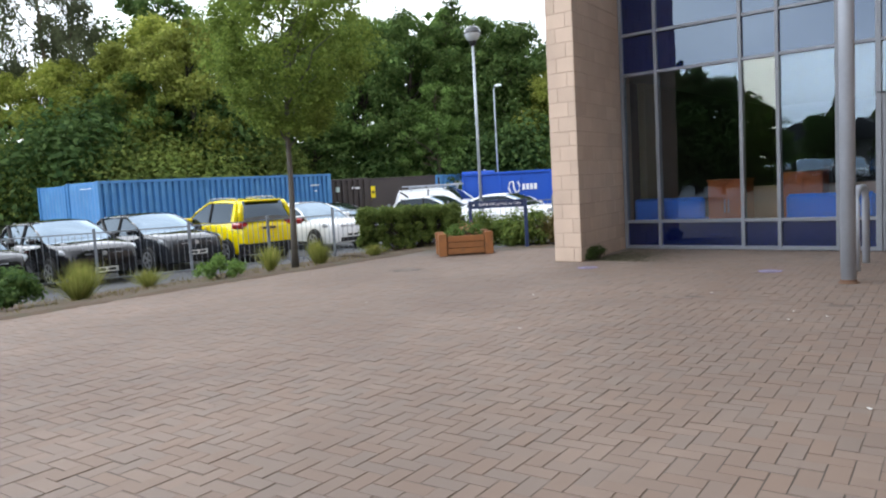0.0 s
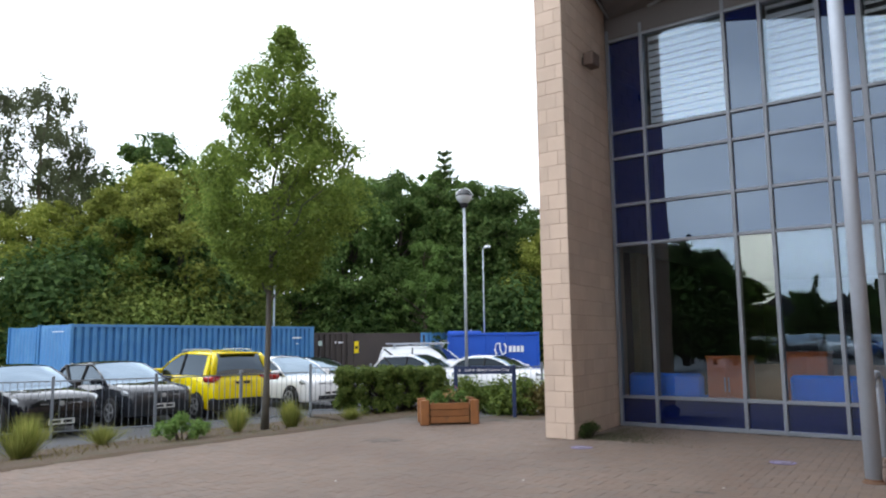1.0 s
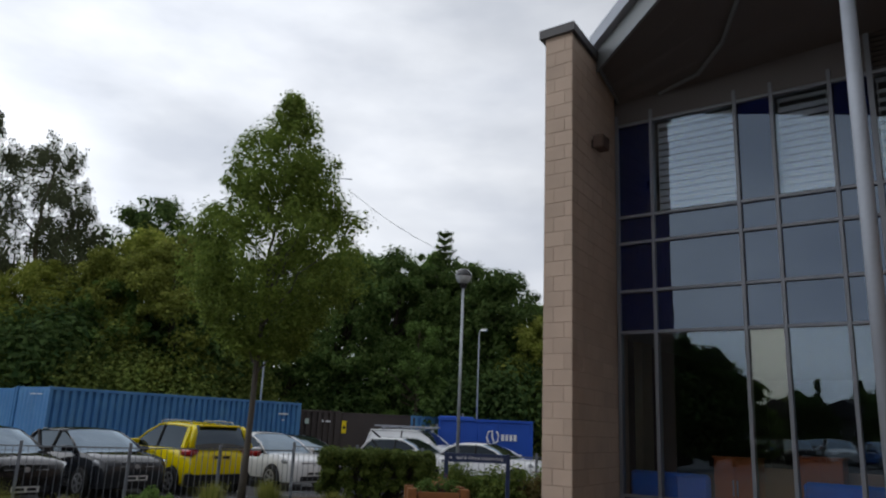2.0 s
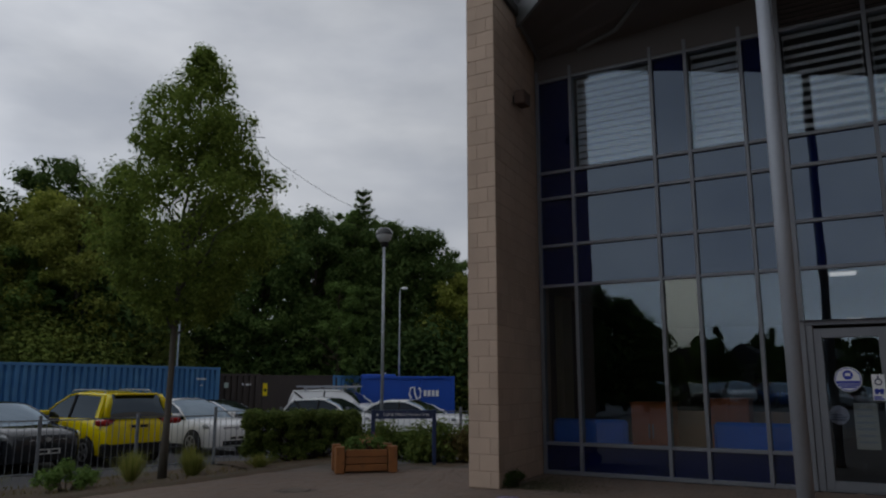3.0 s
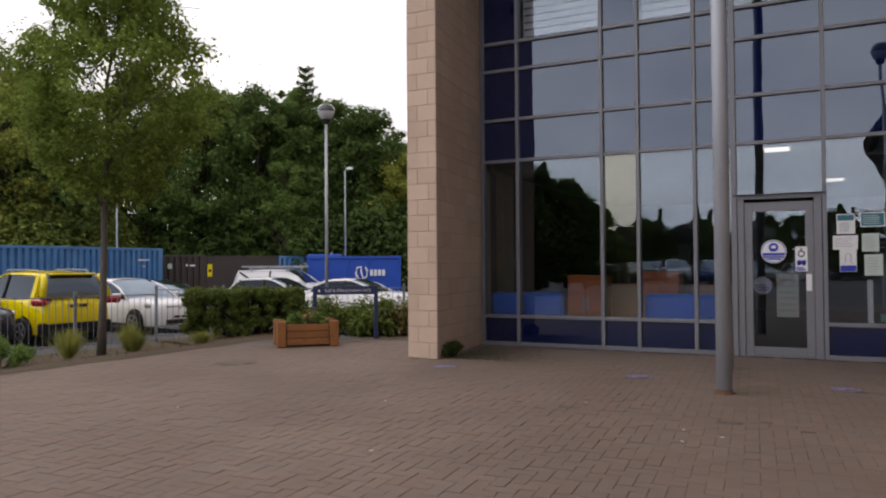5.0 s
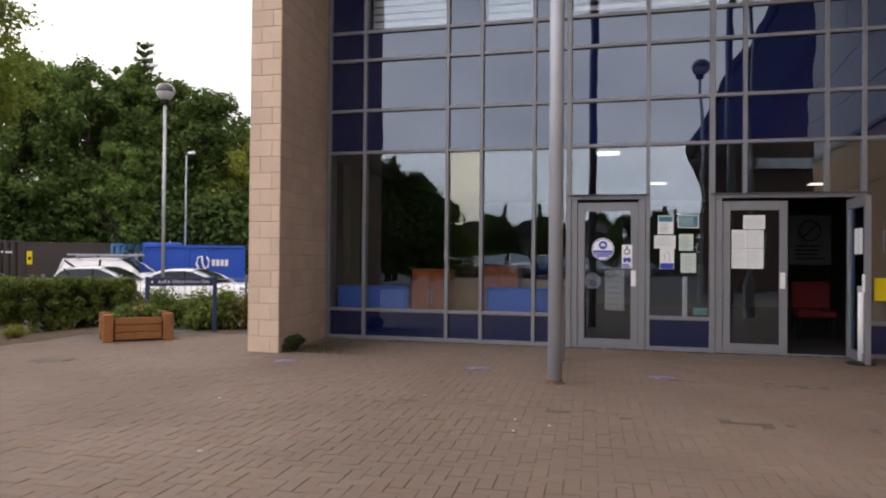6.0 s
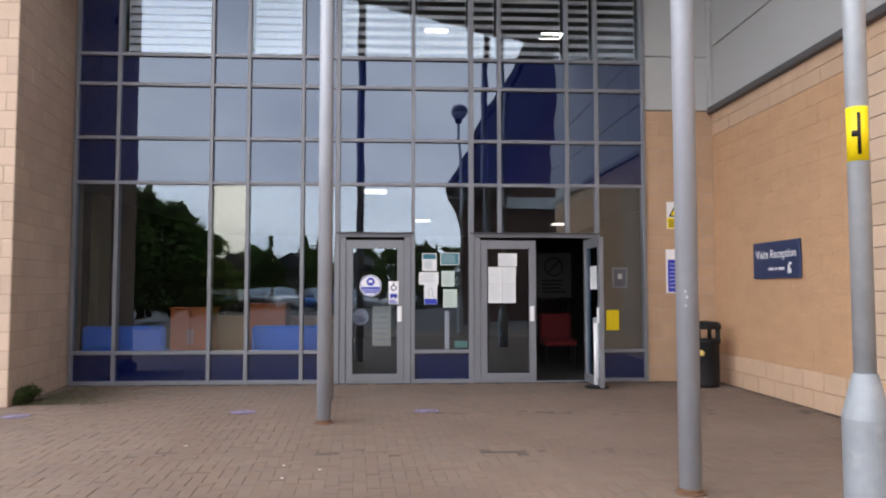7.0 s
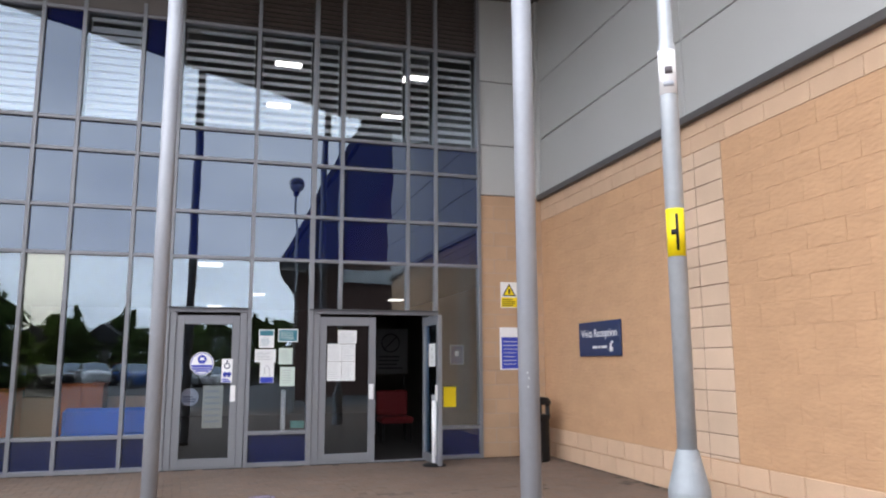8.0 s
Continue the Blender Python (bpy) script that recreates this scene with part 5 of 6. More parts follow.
lettering("title", "Staff & Official Visitors Only", 0.074, WHITE, sg, pose(0.03, -0.0215, 0.905, 90, 0, 0))
part("arrow", Shape().box(-0.50, -0.47, -0.0225, -0.0205, 0.885, 0.92), WHITE, sg)

# ---- fence ----
FENCE = [(-21.0, -15.0), (-16.9, -6.5), (-15.65, -4.4), (-14.8, -2.6), (-14.2, -0.8), (-13.75, 0.95), (-11.0, 2.35), (-8.8, 3.75), (-5.9, 5.4)]
fn = thing("fence", pose(0, 0, 0), "grey steel railing fence with thin upright bars", "fence", kind="structure")
nbar = 0
bar_me = Shape().box(-0.005, 0.005, -0.005, 0.005, 0, 1.12).mesh("bar", FENCE_GREY)
rest = Shape()
for (x0, y0), (x1, y1) in zip(FENCE, FENCE[1:]):
    L = math.hypot(x1 - x0, y1 - y0)
    n = max(1, round(L / 2.05))
    ang = math.degrees(math.atan2(y1 - y0, x1 - x0))
    for k in range(n):
        ax_, ay_ = x0 + (x1 - x0) * k / n, y0 + (y1 - y0) * k / n
        z0 = -0.44 if y0 < 0.5 else -0.34
        part("post", Shape().box(-0.03, 0.03, -0.03, 0.03, -0.1, 1.24, 0.004), FENCE_GREY, fn, at=pose(ax_, ay_, z0, 0, 0, ang))
        for z in (0.12, 1.14):
            part("rail", Shape().box(0.037, L / n - 0.037, -0.022, 0.022, z - 0.012, z + 0.012), FENCE_GREY, fn, at=pose(ax_, ay_, z0, 0, 0, ang))
        m = int(L / n / 0.125)
        for j in range(1, m):
            u = j / m * L / n
            c, s_ = math.cos(radians(ang)), math.sin(radians(ang))
            if ay_ > -7 and nbar < 290:
                part("bar", bar_me, None, fn, at=pose(ax_ + c * u, ay_ + s_ * u, z0 + 0.02, 0, 0, ang))
                nbar += 1
            else:
                bx_, by_ = ax_ + c * u, ay_ + s_ * u
                rest.box(bx_ - 0.007, bx_ + 0.007, by_ - 0.007, by_ + 0.007, z0 + 0.02, z0 + 1.14)
if rest.v:
    tagged(part("far_bars", rest, FENCE_GREY, fn), kind="stuff")

# ---- cars ----
def car(m, label, paint, L=4.05, W=1.73, H=1.46, rear=0.03, roof_rear=0.13, roof_front=0.47, screen=0.705, nose=0.83, rails=False, group="parked cars", panelled=False, cowl=0.0, plate=0.40):
    """A parked hatchback, nose towards +x: lofted body, glasshouse, roof, pillars, wheels, lights, plates and mirrors."""
    t = thing("car", m, label, "car", group)
    w = W / 2
    belt = 0.655 * H
    st_ = [(0.0, 0.36, 0.50 * H, 0.84), (0.012, 0.27, 0.57 * H, 0.92), (0.04, 0.23, belt - 0.01, 0.97), (0.14, 0.20, belt + 0.02, 0.995), (0.3, 0.19, belt + 0.015, 1.0), (0.5, 0.19, belt - 0.005, 1.0),
           (0.66, 0.19, belt - 0.02 + 0.8 * cowl, 1.0), (screen, 0.19, belt - 0.015 + cowl, 0.995), (0.84, 0.20, nose + 0.105, 0.985), (0.925, 0.20, nose + 0.055, 0.955), (0.962, 0.21, nose - 0.005, 0.91), (0.984, 0.22, nose - 0.055, 0.84), (0.996, 0.25, nose - 0.15, 0.76), (1.0, 0.30, nose - 0.25, 0.68)]
    prof = [(0, 0), (0.86, 0), (0.95, 0.05), (0.985, 0.22), (1.0, 0.48), (0.992, 0.70), (0.968, 0.88), (0.92, 0.965), (0.78, 1.0), (0.45, 1.025), (0, 1.035)]

    def ring(u, zb, zt, k):
        x, ww, d = (u - 0.5) * L, w * k, zt - zb
        half = [(ww * a, zb + d * b) for a, b in prof]
        return [(x, y, z) for y, z in half] + [(x, -y, z) for y, z in reversed(half[1:-1])]
    s = Shape()
    rings = [ring(*q) for q in st_]
    s.loft(rings, closed=True)
    s.add(rings[0], [tuple(range(len(rings[0])))])
    s.add(rings[-1], [tuple(reversed(range(len(rings[-1]))))])
    me = s.mesh("body", paint, True, True)
    me.set_sharp_from_angle(angle=radians(32))
    part("body", me, None, t)
    cab = [(rear, belt - 0.01), (roof_rear * 0.6 + rear * 0.4, H - 0.15), (roof_rear, H - 0.05), (0.26, H - 0.01), (0.40, H), (roof_front, H - 0.03), (roof_front * 0.5 + screen * 0.5, (H + belt) / 2 + 0.03), (screen, belt - 0.05 + cowl)]

    def half_ring(u, zt, lift=0.0):
        x = (u - 0.5) * L
        f = max(0.0, min(1.0, (zt - belt) / (H - belt)))
        wt = w * (0.94 - 0.19 * f)
        zb = belt - 0.03
        return [(x, w * 0.945, zb), (x, wt + lift, max(zb + 0.001, zt - 0.06 * f)), (x, wt * 0.88, zt - 0.014 * f + lift), (x, wt * 0.5, zt + 0.008 * f + lift), (x, 0, zt + 0.016 * f + lift)]
    full = [half_ring(*q) for q in cab]

    def across(r):
        return r + [(x, -y, z) for x, y, z in reversed(r[:-1])]
    for sgn in (1, -1):
        g = Shape()
        g.loft([[(x, y * sgn, z) for x, y, z in r[:2]] for r in full])
        part("side_panel" if panelled else "side_window", g, paint if panelled else CARGLASS, t, "" if panelled else "dark side windows")
    for a, b, nm, mt in ((5, 8, "windscreen", SCREEN), (0, 3, "rear_window", CARGLASS)):
        g = Shape()
        g.loft([across(r[1:]) for r in full[a:b]])
        part(nm, g, TAILGLASS if rails else mt, t, smooth=True)
    r = Shape()
    r.loft([across(half_ring(u, z, 0.010)[1:]) for u, z in cab[2:6]])
    part("roof", r.mesh("roof", paint, True), None, t)
    part("spoiler", Shape().box((roof_rear - 0.5) * L - 0.16, (roof_rear - 0.5) * L + 0.06, -w * 0.62, w * 0.62, H - 0.09, H - 0.035, 0.02), paint, t)
    thick = 0.075 if rails else 0.05
    for sgn in (1, -1):
        def sd(p):
            return (p[0], p[1] * sgn, p[2])
        for i, k, rad in ((5, 7, 0.026), (0, 2, thick)):
            part("pillar", Shape().tube([sd(full[q][1]) for q in range(i, k + 1)], rad, 8), paint, t, smooth=True)
        part("cant_rail", Shape().tube([sd(full[q][1]) for q in range(2, 6)], 0.027, 8), paint, t, smooth=True)
        part("pillar", Shape().tube([sd(full[4][0]), sd(full[4][1])], 0.04, 6), BLACK, t)
        part("pillar", Shape().tube([sd(full[3][0]), sd((full[2][1][0], full[2][1][1], full[2][1][2]))], 0.045, 6), BLACK, t) if not rails else part("pillar", Shape().tube([sd((full[2][0][0] + 0.06, full[2][0][1], full[2][0][2])), sd((full[2][1][0] + 0.10, full[2][1][1], full[2][1][2]))], 0.10, 8), paint, t)
        mx = (screen - 0.5) * L
        part("mirror", Shape().box(mx - 0.34, mx - 0.20, min(sgn * w * 0.93, sgn * (w + 0.18)), max(sgn * w * 0.93, sgn * (w + 0.18)), belt + 0.0, belt + 0.13, 0.035), paint, t)
        part("side_sill", Shape().box(-0.24 * L, 0.24 * L, sgn * w * 0.975 - 0.014, sgn * w * 0.975 + 0.014, 0.2, 0.29, 0.008), BLACK, t)
        part("door_handle", Shape().box(-0.10 * L, -0.10 * L + 0.17, sgn * w * 0.99 - 0.02, sgn * w * 0.99 + 0.022, belt - 0.16, belt - 0.13, 0.008), paint, t)
        part("headlight", Shape().box(-0.24, 0.08, -0.13, 0.15, -0.065, 0.06, 0.04).turned(pose(0.443 * L, sgn * w * 0.745, nose - 0.105, 0, 16, -sgn * 34)), LAMPGLASS, t)
        part("fog_light", Shape().box(-0.06, 0.04, -0.13, 0.13, -0.06, 0.06, 0.02).turned(pose(0.472 * L, sgn * w * 0.66, 0.39, 0, 0, -sgn * 26)), BLACK, t)
        part("tail_light", (Shape().box(-0.06, 0.30, -0.44, 0.20, -0.085, 0.085, 0.05) if rails else Shape().box(-0.05, 0.16, -0.20, 0.15, -0.07, 0.09, 0.03)).turned(pose(-0.472 * L, sgn * w * 0.77, belt - (0.11 if rails else 0.07), 0, 0, sgn * 27)), TAILRED, t)
        if rails:
            part("roof_rail", Shape().tube([((q - 0.5) * L, sgn * w * 0.68, z) for q, z in ((0.13, H - 0.03), (0.15, H + 0.03), (0.3, H + 0.045), (0.46, H + 0.035), (0.49, H - 0.02))], 0.018, 6), GREY_TEXT, t)
        for u in (0.185, 0.805):
            arch = Shape().lathe([(0.10, 0), (0.365, 0), (0.365, 0.02), (0.10, 0.02)], 24).turned(pose((u - 0.5) * L, sgn * (w * 0.985) + 0.01, 0.318, 90))
            part("wheel_arch", arch, BLACK, t)
            wh = part("wheel", Shape().lathe([(0.21, -0.10), (0.30, -0.10), (0.318, -0.075), (0.318, 0.075), (0.30, 0.10), (0.21, 0.10)], 24).turned(pose((u - 0.5) * L, sgn * (w * 0.94), 0.318, 90)), TYRE, t, "black rubber tyre", smooth=False)
            rim = Shape().lathe([(0.215, -0.012), (0.215, 0.012), (0.18, 0.014), (0.18, -0.01)], 20)
            for k in range(5):
                rim.add(*(lambda q: (q.v, q.f))(Shape().box(0.0, 0.2, -0.026, 0.026, -0.008, 0.012, 0.004).turned(pose(0, 0, 0, 0, 0, 72 * k))))
            part("rim", rim.turned(pose((u - 0.5) * L, sgn * (w * 0.94 + 0.10), 0.318, -sgn * 90)), ALLOY, wh, "silver alloy rim")
    part("grille", Shape().box(0.455 * L, 0.4935 * L, -w * 0.50, w * 0.50, nose - 0.19, nose - 0.085, 0.02), BLACK, t)
    part("grille_bar", Shape().box(0.47 * L, 0.4955 * L, -w * 0.48, w * 0.48, nose - 0.145, nose - 0.128, 0.004), ALLOY, t)
    part("lower_intake", Shape().box(0.46 * L, 0.5 * L + 0.006, -w * 0.55, w * 0.55, 0.25, 0.41, 0.03), BLACK, t)
    part("badge", Shape().lathe([(0.058, 0.0), (0.058, 0.02), (0.03, 0.026)], 14).turned(pose(0.492 * L, 0, nose - 0.135, 90, 0, 90)), ALLOY, t)
    pf = part("number_plate", Shape().box(0.5 * L + 0.007, 0.5 * L + 0.018, -0.26, 0.26, plate, plate + 0.11), PLATE_W, t)
    part("plate_print", Shape().box(0.5 * L + 0.0185, 0.5 * L + 0.021, -0.21, -0.02, plate + 0.025, plate + 0.085).box(0.5 * L + 0.0185, 0.5 * L + 0.021, 0.03, 0.21, plate + 0.025, plate + 0.085), BLACK, pf)
    zr = 0.84 if rails else 0.66
    pr = part("number_plate", Shape().box(-0.5 * L - 0.012, -0.5 * L + 0.06, -0.26, 0.26, zr, zr + 0.11), PLATE_Y, t)
    part("plate_print", Shape().box(-0.5 * L - 0.015, -0.5 * L - 0.0125, -0.21, -0.02, zr + 0.025, zr + 0.085).box(-0.5 * L - 0.015, -0.5 * L - 0.0125, 0.03, 0.21, zr + 0.025, zr + 0.085), BLACK, pr)
    part("rear_bumper", Shape().box(-0.5 * L - 0.015, -0.45 * L, -w * (0.99 if rails else 0.80), w * (0.99 if rails else 0.80), 0.22, 0.53 if rails else 0.47, 0.04), BLACK, t)
    return t


def paint(name, col):
    dark = max(col) < 0.1
    return surface(name, col, 0.11, 0.0, vary=0.05, scale=1.5, fine=20, bump=0.0, spec=0.15 if dark else 0.4, coat=0.7 if dark else 0.3)


P_BLACK, P_GREY, P_YEL = paint("black_car_paint", (0.009, 0.009, 0.011)), paint("dark_grey_car_paint", (0.018, 0.020, 0.025)), paint("yellow_car_paint", (0.78, 0.62, 0.0))
P_WHITE, P_SILVER, P_BLUE, P_RED = paint("white_car_paint", (0.78, 0.79, 0.80)), paint("silver_car_paint", (0.42, 0.44, 0.46)), paint("blue_car_paint", (0.04, 0.12, 0.35)), paint("red_car_paint", (0.35, 0.03, 0.03))
Z, FAR_Z = -0.46, -0.62
car(pose(-17.7, -6.45, Z, 0, 0, -4), "black hatchback at the end of the fence row", P_BLACK)
car(pose(-17.7, -4.12, Z, 0, 0, -2), "black hatchback parked nose to the fence", P_BLACK, L=4.1, W=1.75, cowl=0.07, plate=0.28)
car(pose(-18.0, -1.60, Z, 0, 0, -2), "dark grey hatchback parked nose to the fence", P_GREY, L=4.15, W=1.76, H=1.46, cowl=0.07)
car(pose(-17.72, 0.55, Z, 0, 0, 176), "bright yellow compact crossover parked tail to the fence", P_YEL, L=4.05, W=1.77, H=1.70, rear=0.012, roof_rear=0.07, nose=0.92, rails=True)
car(pose(-17.5, 3.58, Z, 0, 0, -6), "white hatchback parked nose to the fence", P_WHITE, L=4.0, W=1.72)
car(pose(-22.2, 9.2, FAR_Z, 0, 0, 0), "dark grey saloon parked before the containers", P_GREY, L=4.4, H=1.44)
car(pose(-19.1, 12.2, FAR_Z, 0, 0, 6), "white hatchback with dark windows parked in the far row", P_WHITE, L=4.3, H=1.50)
car(pose(-15.9, 13.1, FAR_Z, 0, 0, 6), "white coupe-shaped hatchback parked in the far row", P_WHITE, L=4.35, H=1.44, roof_rear=0.2)
vn = car(pose(-22.0, 16.0, FAR_Z, 0, 0, 14), "white van with a roof rack parked behind the cars", P_WHITE, L=4.4, W=1.8, H=1.80, rear=0.01, roof_rear=0.05, roof_front=0.60, screen=0.80, nose=1.0, panelled=True)
for x in (-1.4, -0.4, 0.5):
    part("rack_bar", Shape().box(x - 0.03, x + 0.03, -0.85, 0.85, 1.85, 1.90, 0.01), GREY_TEXT, vn)
for y in (-0.8, 0.8):
    part("rack_rail", Shape().box(-1.8, 0.8, y - 0.03, y + 0.03, 1.901, 1.97, 0.01), GREY_TEXT, vn)
    part("rack_foot", Shape().box(-1.4, -1.3, y - 0.03, y + 0.03, 1.74, 1.849), GREY_TEXT, vn)
    part("rack_foot", Shape().box(0.4, 0.5, y - 0.03, y + 0.03, 1.74, 1.849), GREY_TEXT, vn)
# cars of the car park behind the forecourt, seen in the glass
for i, (x, y, p_, lb) in enumerate(((-13.6, -40, P_WHITE, "white"), (-11.0, -40.3, P_GREY, "dark grey"), (-8.5, -40, P_WHITE, "white"), (-6.0, -40.2, P_BLUE, "blue"), (-3.4, -40, P_SILVER, "silver"), (-0.8, -40.1, P_WHITE, "white"), (-15.5, -51, P_BLUE, "blue"), (-12.0, -51, P_SILVER, "silver"), (-8.0, -51, P_RED, "red"), (-4.0, -51, P_WHITE, "white"), (0.0, -51, P_GREY, "dark grey"), (-18.5, -24, P_BLUE, "blue"), (-20.0, -20.5, P_SILVER, "silver"))):
    car(pose(x, y, -0.06, 0, 0, 60 + 7 * (i % 3)), lb + " hatchback parked in the rear car park", p_, group="rear car park cars")

# ---- containers ----
def container(m, label, L, W, H, mt, plain_from=0.0):
    t = thing("shipping_container", m, label, "container", "containers")
    part("core", Shape().box(0.06, L - 0.06, 0.135, W - 0.135, 0.1, H - 0.06), mt, t)
    for x in (0.0, L - 0.12):
        for y in (0.0, W - 0.12):
            part("corner_post", Shape().box(x, x + 0.12, y, y + 0.12, 0, H, 0.01), mt, t)
    for y in (0.0, W - 0.1):
        part("top_rail", Shape().box(0.121, L - 0.121, y, y + 0.1, H - 0.11, H - 0.005, 0.006), mt, t)
        part("bottom_rail", Shape().box(0.121, L - 0.121, y, y + 0.1, 0.02, 0.17, 0.006), mt, t)
    part("roof", Shape().box(0.08, L - 0.08, 0.105, W - 0.105, H - 0.06, H - 0.02), mt, t)
    for y, s_ in ((0.125, -1), (W - 0.125, 1)):
        q, x = [], 0.125 + plain_from
        while x < L - 0.3:
            q += [(x, 0), (x + 0.10, 0), (x + 0.13, 1), (x + 0.27, 1)]
            x += 0.30
        sh = Shape()
        sh.loft([[(xx, y + s_ * 0.115 * d, 0.171), (xx, y + s_ * 0.115 * d, H - 0.111)] for xx, d in q])
        part("corrugated_side", sh, mt, t)
    for x in (0.055, L - 0.055):
        q, y = [], 0.13
        while y < W - 0.35:
            q += [(y, 0), (y + 0.07, 0), (y + 0.14, 1), (y + 0.21, 1)]
            y += 0.28
        sh = Shape()
        sh.loft([[(x + (0.035 if x > 1 else -0.035) * d, yy, 0.171), (x + (0.035 if x > 1 else -0.035) * d, yy, H - 0.111)] for yy, d in q])
        part("corrugated_end", sh, mt, t)
    return t


def rot_at(x0, y0, x1, y1):
    return pose(x0, y0, -0.62, 0, 0, math.degrees(math.atan2(y1 - y0, x1 - x0)))


container(rot_at(-30.9, 2.0, -31.05, 8.05), "light blue shipping container behind the long one", 6.06, 2.44, 2.80, CONT_BLUE)
c1 = container(rot_at(-27.0, 1.45, -27.3, 13.6), "long light blue corrugated shipping container", 12.19, 2.44, 2.82, CONT_BLUE)
part("marking", Shape().box(10.75, 11.35, -0.014, -0.004, 2.24, 2.31).box(11.0, 11.15, -0.014, -0.004, 1.96, 2.02), PAPER, c1)
part("marking", Shape().box(-0.012, 0.02, 0.5, 0.8, 2.54, 2.57).box(-0.012, 0.02, 0.9, 1.3, 2.54, 2.57), PAPER, c1)
c2 = container(rot_at(-28.7, 14.2, -27.5, 16.3), "dark brown shipping container end", 2.6, 2.44, 2.55, CONT_BROWN)
part("notice", Shape().box(0.78, 0.98, -0.012, 0.02, 1.86, 2.12), PAPER_GREEN, c2)
part("marking", Shape().box(1.66, 1.74, -0.012, 0.02, 1.98, 2.08).box(1.84, 2.1, -0.012, 0.02, 1.98, 2.06), WHITE, c2)
c3 = container(rot_at(-27.45, 16.45, -25.5, 19.4), "dark brown corrugated shipping container", 4.2, 2.44, 2.5, CONT_BROWN)
part("plain_panel", Shape().box(0.14, 4.05, -0.006, 0.05, 0.2, 2.37), CONT_BROWN, c3)
part("notice", Shape().box(0.14, 0.37, -0.012, 0.02, 1.46, 2.08), YELLOW, c3)
part("notice_mark", Shape().box(0.19, 0.32, -0.016, -0.0125, 1.68, 1.82), BLACK, c3)
c4 = container(rot_at(-25.3, 19.6, -24.3, 21.1), "light blue shipping container end", 1.9, 2.44, 2.5, CONT_BLUE)
part("marking", Shape().box(1.1, 1.6, -0.012, 0.02, 2.0, 2.1).box(1.25, 1.45, -0.012, 0.02, 1.75, 1.85), WHITE, c4)

sk = thing("waste_container", rot_at(-22.2, 17.9, -18.7, 20.7), "bright blue steel waste container with a white logo", "waste container")
L = 4.6
part("body", Shape().box(0.05, L - 0.05, 0.05, 2.3, 0.1, 2.3, 0.02), CONT_DEEP, sk)
for x in (0.0, 0.9, 1.9, 2.9, L - 0.12):
    part("side_rib", Shape().box(x, x + 0.12, -0.01, 0.049, 0.1, 2.3, 0.01), CONT_DEEP, sk)
part("top_rail", Shape().box(0, L, -0.03, 0.1, 2.301, 2.42, 0.01), CONT_DEEP, sk)
part("compactor_hood", Shape().box(0.02, 1.7, 0.12, 2.25, 2.301, 2.52, 0.05), CONT_DEEP, sk)
part("warning_lamp", Shape().lathe([(0.05, 2.52), (0.05, 2.60), (0.0, 2.64)], 12, (1.2, 0.5, 0)), GREY_TEXT, sk)
part("logo_swirl", Shape().tube([(2.45, -0.014, 1.35), (2.35, -0.014, 1.55), (2.42, -0.014, 1.85), (2.6, -0.014, 1.9), (2.62, -0.014, 1.6), (2.72, -0.014, 1.32), (2.88, -0.014, 1.4), (2.92, -0.014, 1.7), (2.82, -0.014, 1.88)], 0.05, 6), WHITE, sk, "white swirl logo")
part("logo_print", Shape().box(3.06, 3.2, -0.012, 0.049, 1.45, 1.75).box(3.26, 3.40, -0.012, 0.049, 1.45, 1.75).box(3.46, 3.60, -0.012, 0.049, 1.45, 1.75).box(3.66, 3.80, -0.012, 0.049, 1.45, 1.75), WHITE, sk)

# ---- woodland ----
def dome(u):
    return math.sin(math.pi * min(1.0, 0.2 + 0.78 * u)) ** 0.6


def wood_kind(nm, lb, h, r, cb, mt, sd, **kw):
    return tree(nm, pose(0, 0, 0), lb, h, r, cb, mt, sd, **kw)


def conifer(name, label, h, r, seed):
    """A straight leader with whorls of thin branches, bare between them near the top."""
    rng = np.random.default_rng(seed)
    t = thing(name, pose(0, 0, 0), label, "tree")
    s = Shape()
    s.tube([(0, 0, -0.2), (0.02 * h * 0.3, 0, h * 0.5), (0, 0, h)], [0.22, 0.12, 0.015], 8)
    spots = []
    tiers = 26
    for k in range(tiers):
        z = h * (0.10 + 0.87 * (k / (tiers - 1)) ** 0.92)
        reach = r * (1 - 0.80 * k / (tiers - 1)) * rng.uniform(0.8, 1.15)
        for j in range(7 if k < 18 else 6):
            a = j * 2 * math.pi / (7 if k < 18 else 6) + k * 0.7 + rng.normal() * 0.2
            L = reach * rng.uniform(0.7, 1.15)
            lift = 0.35 * L if k > 16 else -0.1 * L
            tip = (L * math.cos(a), L * math.sin(a), z + lift)
            s.tube([(0, 0, z - 0.05), (tip[0] * 0.6, tip[1] * 0.6, z + lift * 0.35), tip], [0.035, 0.022, 0.008], 5)
            n = max(5, int(L / 0.13))
            for i in range(n):
                u = (i + 0.6) / n
                spots.append((tip[0] * u, tip[1] * u, z + lift * u ** 1.5 - 0.04, (0.13 + 0.10 * (1 - u)) * (1 if k < 18 else 0.9)))
    part("trunk", s, BARK_DARK, t, smooth=True)
    part("crown", leaves("crown", spots, 11, 0.07, LEAF_DARK, rng, 0.5, 0.7), None, t)
    return t


